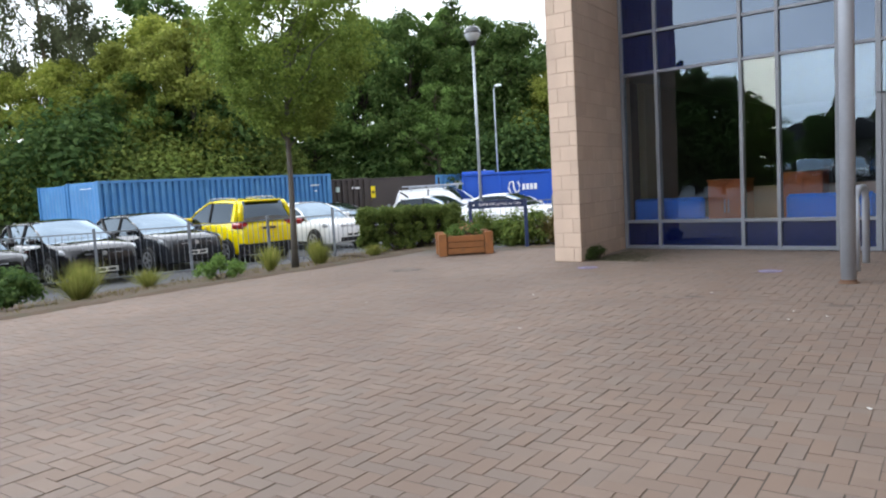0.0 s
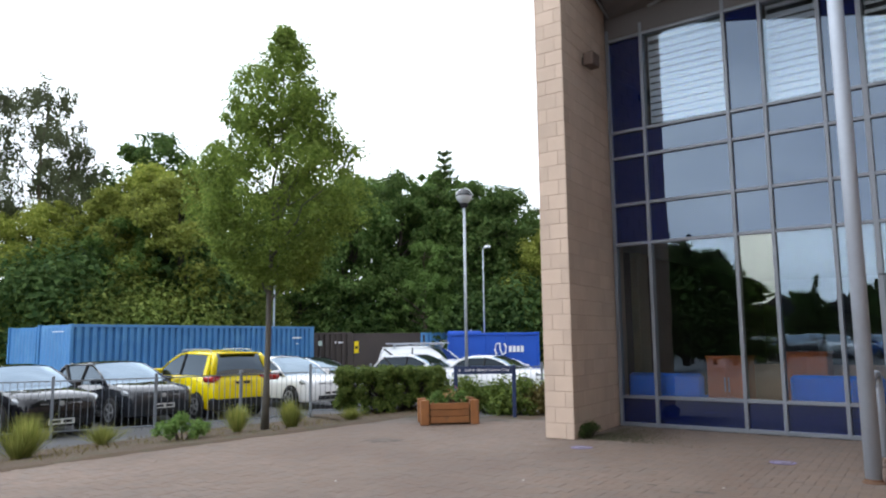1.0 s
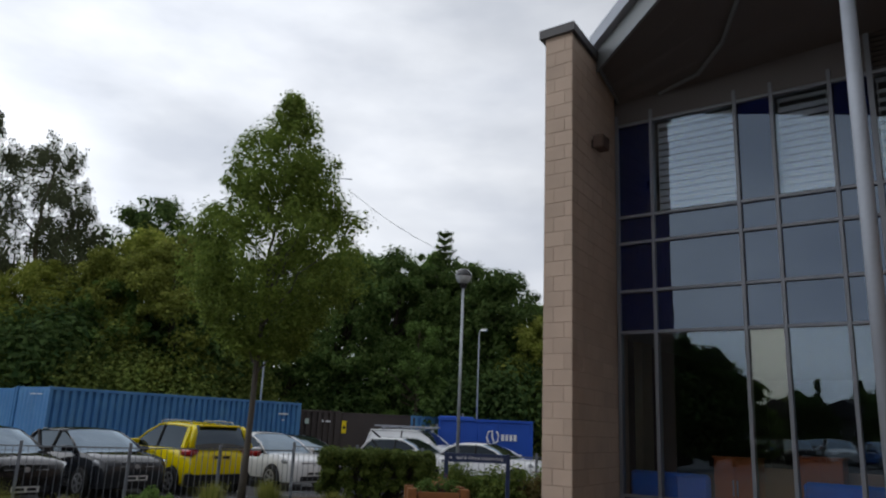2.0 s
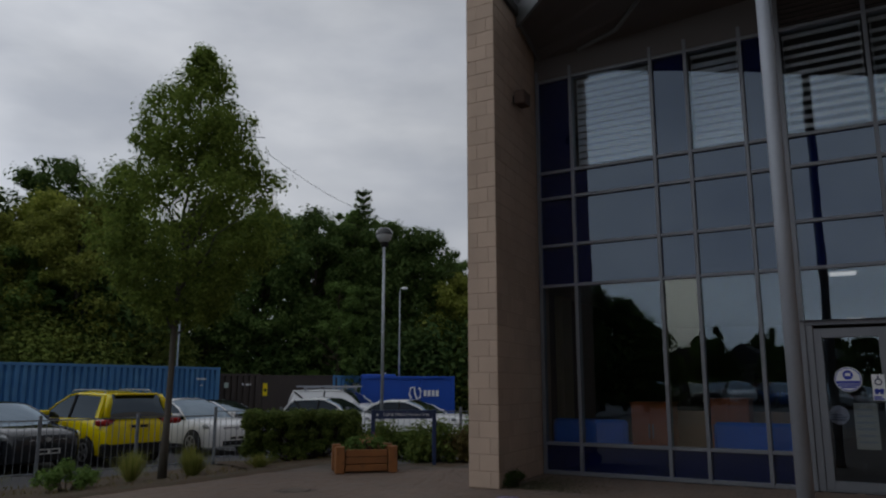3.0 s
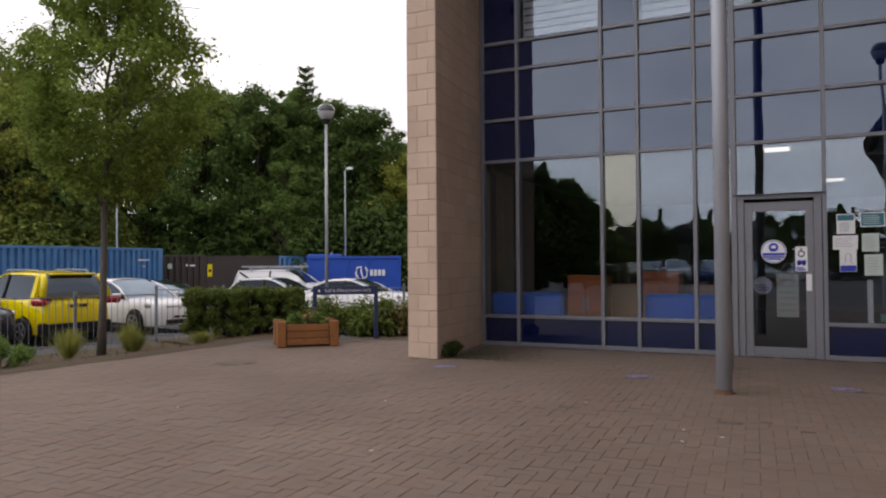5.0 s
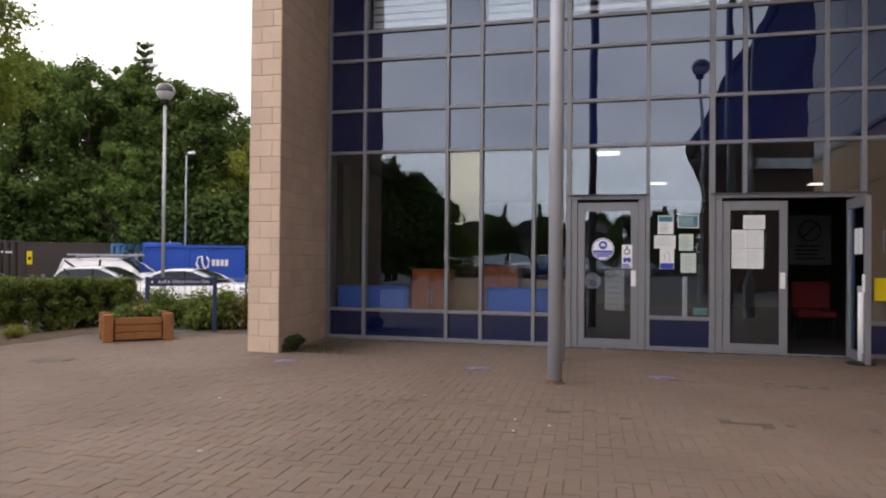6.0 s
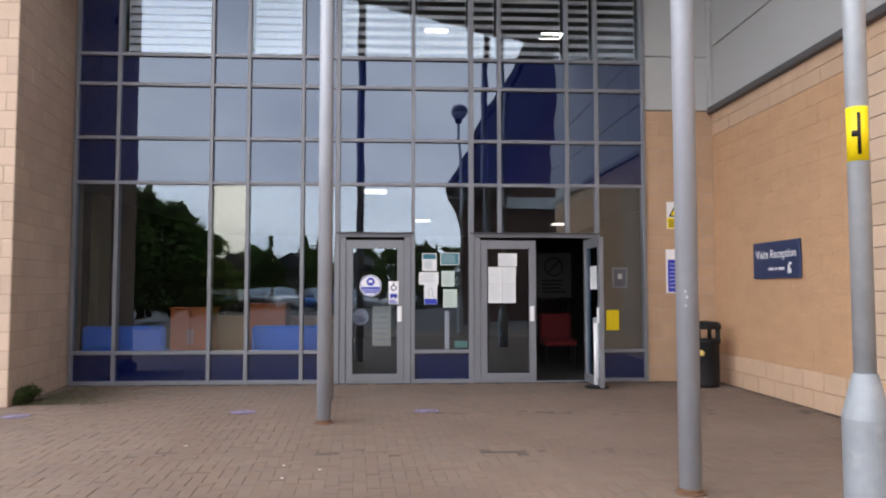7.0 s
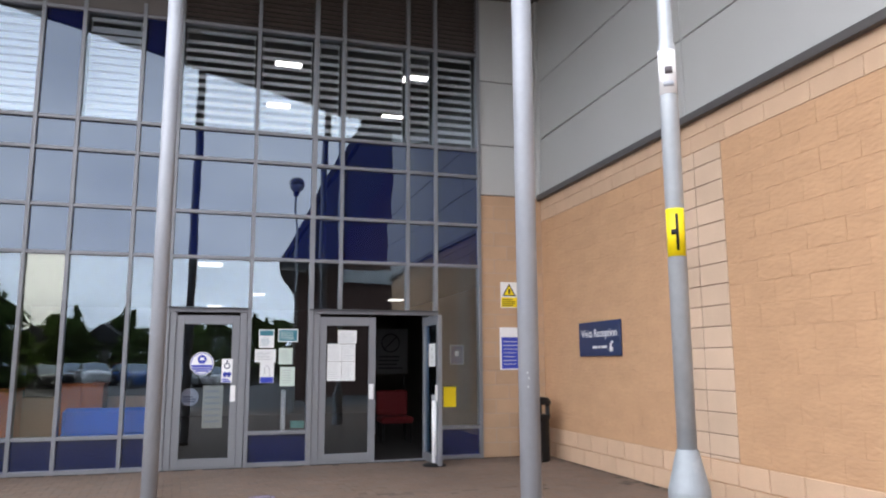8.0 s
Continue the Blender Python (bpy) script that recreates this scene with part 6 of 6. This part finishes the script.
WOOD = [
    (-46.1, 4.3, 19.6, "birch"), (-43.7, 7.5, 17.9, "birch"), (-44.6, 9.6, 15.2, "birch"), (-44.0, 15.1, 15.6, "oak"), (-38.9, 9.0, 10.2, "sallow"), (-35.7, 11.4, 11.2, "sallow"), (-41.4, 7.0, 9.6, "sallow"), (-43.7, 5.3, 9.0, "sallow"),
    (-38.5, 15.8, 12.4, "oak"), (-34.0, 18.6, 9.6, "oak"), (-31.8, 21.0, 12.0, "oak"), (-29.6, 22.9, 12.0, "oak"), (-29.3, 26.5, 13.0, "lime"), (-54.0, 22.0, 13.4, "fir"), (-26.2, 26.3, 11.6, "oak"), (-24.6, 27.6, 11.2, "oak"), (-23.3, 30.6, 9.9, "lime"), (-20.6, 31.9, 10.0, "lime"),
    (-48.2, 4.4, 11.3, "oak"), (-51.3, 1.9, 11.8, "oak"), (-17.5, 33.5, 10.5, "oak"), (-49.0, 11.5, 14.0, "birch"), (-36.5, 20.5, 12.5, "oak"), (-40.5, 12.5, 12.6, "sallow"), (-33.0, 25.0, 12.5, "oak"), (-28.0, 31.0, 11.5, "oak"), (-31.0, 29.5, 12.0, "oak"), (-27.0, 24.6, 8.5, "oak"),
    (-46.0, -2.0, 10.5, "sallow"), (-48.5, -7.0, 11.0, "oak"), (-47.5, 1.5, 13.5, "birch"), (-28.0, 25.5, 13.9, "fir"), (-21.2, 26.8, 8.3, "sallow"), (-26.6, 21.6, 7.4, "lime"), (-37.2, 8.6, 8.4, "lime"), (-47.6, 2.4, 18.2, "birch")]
KINDS = {
    "birch": wood_kind("birch_tree", "tall airy birch with drooping grey-green foliage", 16, 2.9, 4.0, LEAF_BIRCH, 41, clumps=640, per=40, leaf=0.066, trunk_r=0.2, droop=2.6, clump_r=0.36, open_crown=0.1, boughs=15, spread=0.5),
    "oak": wood_kind("woodland_tree", "dense dark green broadleaf tree on the bank", 12, 3.7, 2.2, LEAF_DARK, 42, clumps=320, per=74, leaf=0.122, trunk_r=0.25, profile=dome, clump_r=0.72, bark=BARK_DARK, boughs=32, spread=0.38),
    "sallow": wood_kind("sallow_tree", "yellow-green bushy sallow tree on the bank", 10, 3.3, 0.5, LEAF_YEL, 43, clumps=330, per=95, leaf=0.10, trunk_r=0.18, profile=dome, clump_r=0.62, bark=BARK_DARK, boughs=34, spread=0.38),
    "lime": wood_kind("lime_tree", "fresh green broadleaf tree behind the building", 10, 3.0, 1.0, LEAF_MID, 44, clumps=260, per=80, leaf=0.115, trunk_r=0.2, profile=dome, clump_r=0.55, boughs=22, spread=0.35),
    "fir": conifer("conifer_tree", "spiky dark conifer rising above the wood", 13, 2.9, 45),
    "rear": wood_kind("rear_tree", "dark green broadleaf tree beyond the rear car park", 12, 3.7, 0.8, LEAF_DARK, 46, clumps=240, per=27, leaf=0.285, trunk_r=0.25, profile=dome, clump_r=1.05, bark=BARK_DARK),
    "spire": wood_kind("rear_conifer", "dark conifer beyond the rear car park", 13, 2.4, 1.0, LEAF_DARK, 47, clumps=90, per=36, leaf=0.24, trunk_r=0.2, profile=lambda u: max(0.05, 1 - u) ** 0.9, clump_r=0.6, tip=0.3, open_crown=0.3, bark=BARK_DARK)}
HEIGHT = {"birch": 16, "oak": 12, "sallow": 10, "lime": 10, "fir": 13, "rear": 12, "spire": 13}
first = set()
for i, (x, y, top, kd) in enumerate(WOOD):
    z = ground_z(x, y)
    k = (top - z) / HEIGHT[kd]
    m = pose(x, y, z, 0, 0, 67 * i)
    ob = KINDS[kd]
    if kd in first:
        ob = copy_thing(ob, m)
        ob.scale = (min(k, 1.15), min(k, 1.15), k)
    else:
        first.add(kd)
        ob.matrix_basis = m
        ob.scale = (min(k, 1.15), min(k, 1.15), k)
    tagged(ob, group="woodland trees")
sh1 = bush("bank_shrub", pose(-39.2, 4.9, ground_z(-39.2, 4.9)), "rounded olive-green shrub on the wooded bank", 5.0, 4.0, 4.2, LEAF_OLIVE, 51, per=150, leaf=0.09, n=120, group="bank shrubs")
sh2 = bush("bank_shrub", pose(-30.6, 20.1, ground_z(-30.6, 20.1)), "green shrub at the wood's edge", 4.5, 3.5, 4.6, LEAF_BANK, 52, per=90, leaf=0.122, n=110, group="bank shrubs")
for i, (x, y, k, src) in enumerate(((-36.6, 7.4, 1.2, sh1), (-34.0, 10.0, 1.15, sh1), (-41.5, 2.6, 1.15, sh1), (-43.2, -0.5, 1.2, sh1), (-33.8, 13.6, 1.15, sh1), (-38.0, 6.0, 1.4, sh2), (-40.5, 9.5, 1.6, sh2), (-37.0, 13.2, 1.7, sh2), (-44.5, -4.0, 1.2, sh1), (-45.0, -9.0, 1.3, sh2), (-17.0, 29.0, 1.0, sh2), (-22.5, 25.2, 1.3, sh2), (-19.2, 27.4, 1.2, sh2), (-25.3, 23.6, 1.2, sh2), (-15.2, 28.6, 1.1, sh2), (-20.8, 26.4, 1.0, sh1))):
    ob = copy_thing(src, pose(x, y, ground_z(x, y), 0, 0, 50 * i))
    ob.scale = (k, k, k)
# trees behind the forecourt, seen in the glass
for i, (x, y, top, kd) in enumerate(((-15.6, -30.3, 7.9, "spire"), (-14.3, -30.6, 7.6, "spire"), (-17.8, -29.0, 7.2, "rear"), (-15.7, -28.6, 7.0, "rear"), (-13.9, -28.4, 6.7, "rear"), (-12.5, -29.0, 6.1, "rear"), (-11.6, -30.0, 4.8, "rear"),
        (-22, -61, 5.6, "rear"), (-18.6, -56, 5.0, "rear"), (-15.4, -63, 5.8, "rear"), (-13.0, -55.5, 5.2, "rear"), (-9.9, -63, 5.7, "rear"), (-7.6, -56, 4.6, "rear"), (-4.0, -63, 5.6, "rear"), (-1.2, -56, 5.2, "rear"), (1.6, -56.5, 5.6, "rear"), (4.6, -62, 5.9, "rear"), (7.5, -57, 5.2, "rear"), (10.5, -63, 6.0, "rear"),
        (-13.3, -60, 6.9, "spire"), (-10.3, -66, 6.9, "spire"), (-9.2, -66, 6.6, "spire"), (2.2, -66, 7.0, "spire"), (3.4, -66, 6.6, "spire"), (-26, -60, 6.0, "rear"), (-30, -58, 7.0, "rear"), (-36, -56, 8.0, "rear"))):
    k = (top + 0.07) / HEIGHT[kd]
    ob = KINDS[kd]
    if kd in first:
        ob = copy_thing(ob, pose(x, y, -0.07, 0, 0, 41 * i))
    else:
        first.add(kd)
        ob.matrix_basis = pose(x, y, -0.07, 0, 0, 41 * i)
    ob.scale = (max(k, 0.55), max(k, 0.55), k)
    tagged(ob, group="rear trees")

# ---- buildings behind the forecourt, seen in the glass ----
gb = thing("gabled_building", pose(0, 0, -0.07), "brick gabled building with a dark roof across the forecourt", "building")
y0 = -24.0
SKEW = Matrix(((1, -0.12, 0, 0.12 * y0), (0, 1, 0, 0), (0, 0, 1, 0), (0, 0, 0, 1)))
part("wall", Shape().add([(2.55, y0, 0), (14.0, y0, 0), (14.0, y0, 6.6), (8.3, y0, 16.9), (2.55, y0, 6.6), (2.55, y0 - 10, 0), (14.0, y0 - 10, 0), (14.0, y0 - 10, 6.6), (8.3, y0 - 10, 16.9), (2.55, y0 - 10, 6.6)],
                         [(0, 1, 2, 3, 4), (9, 8, 7, 6, 5), (0, 4, 9, 5), (1, 6, 7, 2), (0, 5, 6, 1)]).turned(SKEW), BRICK_RED, gb)
for sgn in (-1, 1):
    ex = 8.3 + sgn * 6.35
    part("roof", Shape().add([(8.3, y0 + 1.2, 17.6), (ex, y0 + 1.2, 5.95), (ex, y0 - 11, 5.95), (8.3, y0 - 11, 17.6), (8.3, y0 + 1.2, 18.1), (ex + sgn * 0.06, y0 + 1.2, 6.3), (ex + sgn * 0.06, y0 - 11, 6.3), (8.3, y0 - 11, 18.1)],
                             [(0, 1, 2, 3), (7, 6, 5, 4), (0, 4, 5, 1), (1, 5, 6, 2), (2, 6, 7, 3)]).turned(SKEW), ROOFTILE, gb)
    part("eaves_soffit", Shape().box(min(ex, ex - sgn * 1.0), max(ex, ex - sgn * 1.0), y0 - 10, y0 + 1.15, 5.85, 5.94).turned(SKEW), RENDER_PALE, gb, "grey boarded eaves")
    part("verge_board", Shape().add([(8.3, y0 + 0.9, 17.5), (ex, y0 + 0.9, 5.96), (ex - sgn * 2.1, y0 + 0.9, 5.96), (8.3, y0 + 0.9, 13.6), (8.3, y0 + 1.15, 17.5), (ex, y0 + 1.15, 5.96), (ex - sgn * 2.1, y0 + 1.15, 5.96), (8.3, y0 + 1.15, 13.6)],
                                    [(0, 1, 2, 3), (7, 6, 5, 4), (0, 4, 5, 1), (1, 5, 6, 2), (2, 6, 7, 3)]), ROOFTILE, gb, "dark tiled verge")
part("fascia_board", Shape().box(4.65, 7.7, y0, y0 + 0.3, 5.5, 6.0), PAPER, gb, "cream fascia board")
for x in (4.0, 10.2, 12.3):
    w_ = part("window", Shape().box(x, x + 1.3, y0, y0 + 0.05, 1.2, 2.6), WHITE, gb)
    part("pane", Shape().box(x + 0.08, x + 1.22, y0 + 0.051, y0 + 0.06, 1.28, 2.52), CARGLASS, w_)
for i, (x, y) in enumerate(((-16.2, -60.5), (-10.6, -61.5), (-4.4, -60.0))):
    hs = thing("house", pose(x, y, -0.07, 0, 0, 8 * (i - 1)), "pale rendered house beyond the rear car park", "house", "distant houses")
    part("wall", Shape().box(-2.1, 2.1, -4, 4, 0, 3.3), RENDER_PALE, hs)
    part("roof", Shape().add([(-2.35, -4.4, 3.2), (2.35, -4.4, 3.2), (2.35, 4.4, 3.2), (-2.35, 4.4, 3.2), (0, -4.4, 5.0), (0, 4.4, 5.0)], [(0, 1, 4), (2, 3, 5), (0, 4, 5, 3), (1, 2, 5, 4), (0, 3, 2, 1)]), ROOFTILE, hs)
    for x_ in (-1.7, 0.5):
        w_ = part("window", Shape().box(x_, x_ + 1.2, 4.0, 4.04, 1.0, 2.4), WHITE, hs)
        part("pane", Shape().box(x_ + 0.08, x_ + 1.12, 4.041, 4.05, 1.08, 2.32), CARGLASS, w_)

bush("rear_hedge", pose(-6.0, -53.0, -0.07), "long dark hedge along the rear car park", 40.0, 1.6, 1.9, LEAF_DARK, 61, per=70, leaf=0.14, boxy=True, category="hedge", n=420)

# ---- masonry blocks ----
def wall_blocks(parent, origin, along, out, length, z0, courses, mat, limit, bl=0.44, bh=0.215, pitch_l=0.45, pitch_h=0.225, proud=0.006, rough=0.0, seed=1, chamfer=0.005, lap=0.5):
    """Courses of blocks on a wall face, half-lapped; the first ones as pieces, the others joined."""
    o, a, n = Vector(origin), Vector(along).normalized(), Vector(out).normalized()
    rot = Matrix((a, n, Vector((0, 0, 1)))).transposed().to_4x4()
    r = random.Random(seed)
    cache, joined, count = {}, Shape(), 0
    for c in range(courses):
        x = -(pitch_l * lap) * (c % 2)
        while x < length - 0.01:
            x0, x1 = max(0.0, x), min(length, x + bl)
            x += pitch_l
            if x1 - x0 < 0.05:
                continue
            z = z0 + c * pitch_h
            d = proud + r.uniform(-0.4, 0.4) * rough
            key = (round(x1 - x0, 3), round(d, 3) if rough == 0 else round(d * 250))
            if count < limit:
                if key not in cache:
                    cache[key] = Shape().box(0, x1 - x0, -0.03, d, 0, bh, chamfer).mesh("block", mat)
                part("block", cache[key], None, parent, at=Matrix.Translation(o + a * x0 + Vector((0, 0, z))) @ rot)
                count += 1
            else:
                q = Shape().box(0, x1 - x0, -0.03, d, 0, bh, chamfer).turned(Matrix.Translation(o + a * x0 + Vector((0, 0, z))) @ rot)
                joined.add(q.v, q.f)
    if joined.v:
        tagged(part("further_blocks", joined, mat, parent), kind="stuff")


fin_ob, pier_ob, wing_ob = bpy.data.objects["wall_fin"], bpy.data.objects["wall_pier"], bpy.data.objects["wall_wing"]
wall_blocks(fin_ob, (-5.445, -2.05, 0), (1, 0, 0), (0, -1, 0), 0.465, 0.004, 33, BLOCK_PINK, 120, seed=2, pitch_l=0.345, bl=0.337)
dv = Vector((-0.205, 2.02, 0))
wall_blocks(fin_ob, (-4.98, -2.05, 0), dv, (2.02, 0.205, 0), dv.length, 0.004, 33, BLOCK_PINK, 170, seed=3)
wall_blocks(pier_ob, (3.545, 0.0, 0), (1, 0, 0), (0, -1, 0), 1.07, 0.004, 18, BLOCK_PIER, 80, seed=4)
part("top_course", Shape().box(3.545, 4.615, -0.006, 0.0, 4.06, 4.21, 0.002), BLOCK_PIER, pier_ob)
DARK_JOINT = surface("dark_mortar", (0.15, 0.10, 0.072), 0.95, vary=0.2, scale=5, fine=90, bump=0.2)
part("mortar_bed", Shape().box(4.624, 4.629, -4.735, -3.80, 0.456, 3.825), DARK_JOINT, wing_ob)
part("mortar_bed", Shape().box(3.546, 4.62, -0.0025, -0.0005, 0.004, 4.05), MORTAR, pier_ob)
# the wing: plinth courses, rough panels, smooth pilaster and a smooth top band
wall_blocks(wing_ob, (4.63, 0.0, 0), (0, -1, 0), (-1, 0, 0), 11.9, 0.004, 2, BLOCK_BAND, 24, seed=5, proud=0.02)
wall_blocks(wing_ob, (4.63, 0.0, 0), (0, -1, 0), (-1, 0, 0), 3.798, 0.456, 15, BLOCK_BUFF, 130, seed=6, proud=0.006, rough=0.0024, bh=0.2225, bl=0.4475, chamfer=0.002)
for ya, w_, sd in ((-3.80, 0.459, 7), (-4.271, 0.464, 17)):
    wall_blocks(wing_ob, (4.63, ya, 0), (0, -1, 0), (-1, 0, 0), w_, 0.456, 1, BLOCK_PALE, 1, seed=sd, proud=0.014, bh=0.034, bl=w_, pitch_l=w_ + 0.01, lap=0.0)
    wall_blocks(wing_ob, (4.63, ya, 0), (0, -1, 0), (-1, 0, 0), w_, 0.499, 14, BLOCK_PALE, 14, seed=sd + 1, proud=0.014, bh=0.216, bl=w_, pitch_l=w_ + 0.01, lap=0.0)
    wall_blocks(wing_ob, (4.63, ya, 0), (0, -1, 0), (-1, 0, 0), w_, 3.649, 1, BLOCK_PALE, 1, seed=sd + 2, proud=0.014, bh=0.176, bl=w_, pitch_l=w_ + 0.01, lap=0.0)
wall_blocks(wing_ob, (4.63, -4.738, 0), (0, -1, 0), (-1, 0, 0), 2.70, 0.456, 15, BLOCK_BUFF, 110, seed=8, proud=0.006, rough=0.0024, bh=0.2225, bl=0.4475, chamfer=0.002)
wall_blocks(wing_ob, (4.63, -7.438, 0), (0, -1, 0), (-1, 0, 0), 4.48, 0.456, 15, BLOCK_BUFF, 0, seed=18, proud=0.006, rough=0.0024, bh=0.2225, bl=0.4475, chamfer=0.002)
wall_blocks(wing_ob, (4.63, 0.0, 0), (0, -1, 0), (-1, 0, 0), 11.9, 3.831, 2, BLOCK_BAND, 10, seed=9, proud=0.012, bh=0.19, pitch_h=0.195, bl=0.6, pitch_l=0.604)

# ---- paving ----
pv = solid("pavement", Shape().box(-9.25, 4.63, -16.0, -0.06, -0.08, -0.0038).box(-6.9, -5.7, -0.06, 2.5, -0.08, -0.0038), JOINT, "brown-grey herringbone block paving", "pavement")
ang = radians(3.5)
ca, sa = math.cos(ang), math.sin(ang)
u_ = 0.1
inset = 0.002
verts, faces, near = [], [], []
rp = random.Random(8)


def paver(x0, y0, lx, ly):
    cx, cy = x0 + lx / 2, y0 + ly / 2
    wx, wy = cx * ca - cy * sa - 2.0, cx * sa + cy * ca - 6.0
    edge = -9.22 - 0.09 * math.sin(wy * 0.7) + (max(0.0, wy + 2.2) * 1.25 if wy > -2.2 else 0)
    if not (edge < wx < 4.58 and -15.9 < wy < -0.10):
        return
    if -7.56 < wx < -7.08 and -3.74 < wy < -3.32:
        return
    if (-3.2 < wx and abs(wy + 4.76 + 0.03 * wx) < 0.06) or (0.1 < wx and abs(wy + 2.72 + 0.03 * wx) < 0.06):
        return
    z = rp.uniform(-0.0032, 0.0022)
    if abs(wx + 0.6) < 1.1 and abs(wy + 7.2) < 1.2 and len(near) < 290:
        near.append((wx, wy, z, lx > ly))
        return
    k = len(verts)
    hx, hy = lx / 2 - 0.0021, ly / 2 - 0.0021
    tx, ty = rp.uniform(-0.004, 0.004), rp.uniform(-0.004, 0.004)
    for ex, ey, ez in ((hx, hy, -0.0045), (hx - inset, hy - inset, 0.0)):
        for sx, sy in ((-1, -1), (1, -1), (1, 1), (-1, 1)):
            qx, qy = sx * ex, sy * ey
            verts.append((wx + qx * ca - qy * sa, wy + qx * sa + qy * ca, z + ez + tx * qx + ty * qy))
    faces.extend([(k + 4, k + 5, k + 6, k + 7)] + [(k + i, k + (i + 1) % 4, k + 4 + (i + 1) % 4, k + 4 + i) for i in range(4)])


for i in range(-190, 190):
    for j in range(-60, 60):
        gx_, gy_ = (i + 2 * j) * u_, (i - 2 * j) * u_
        paver(gx_, gy_, 2 * u_, u_)
        paver(gx_, gy_ + u_, u_, 2 * u_)
me = bpy.data.meshes.new("pavers")
me.from_pydata(verts, [], faces)
me.materials.append(PAVER)
far_pavers = new("further_pavers", me)
far_pavers.parent = pv
tagged(far_pavers, kind="stuff")
one = Shape()
hx, hy = u_ - 0.0021, u_ / 2 - 0.0021
one.add([(sx * ex, sy * ey, ez) for ex, ey, ez in ((hx, hy, -0.0045), (hx - inset, hy - inset, 0.0)) for sx, sy in ((-1, -1), (1, -1), (1, 1), (-1, 1))],
        [(4, 5, 6, 7)] + [(i, (i + 1) % 4, 4 + (i + 1) % 4, 4 + i) for i in range(4)])
one_me = one.mesh("paver", PAVER)
for x, y, z, flat in near:
    part("paver", one_me, None, pv, at=pose(x, y, z, 0, 0, 3.5 + (0 if flat else 90)))

# straight channel courses set low across the paving
row_me = Shape().add([(sx * ex, sy * ey, ez) for ex, ey, ez in ((0.0975, 0.094, -0.004), (0.0955, 0.092, 0.0)) for sx, sy in ((-1, -1), (1, -1), (1, 1), (-1, 1))],
                     [(4, 5, 6, 7)] + [(i, (i + 1) % 4, 4 + (i + 1) % 4, 4 + i) for i in range(4)]).mesh("channel_block", PAVER)
for x0, yc in ((-3.1, -4.76), (0.2, -2.72)):
    for k in range(int((4.5 - x0) / 0.2)):
        x = x0 + 0.2 * k
        part("channel_block", row_me, None, pv, at=pose(x, yc - 0.03 * x, -0.003 - 0.001 * rp.random(), 0, 0, -1.7))

# a few pale crumbs and leaves on the paving
litter = Shape()
rl = random.Random(12)
for x, y in ((-1.2, -5.2), (-1.15, -5.6), (-0.9, -5.35), (-3.1, -6.8), (0.6, -7.4), (0.15, -7.1), (-2.2, -4.4), (-6.6, 0.2), (-0.2, -7.9), (1.2, -6.6), (-4.0, -5.1), (-5.6, -6.2)):
    a_ = rl.uniform(0, 180)
    q = Shape().box(-0.017, 0.017, -0.009, 0.009, 0.003, 0.006, 0.001).turned(pose(x, y, 0, 0, 0, a_))
    litter.add(q.v, q.f)
tagged(new("litter", litter.mesh("litter", surface("weathered_paper", (0.5, 0.48, 0.44), 0.8))), "small pale scraps of litter on the paving", "litter", kind="stuff")
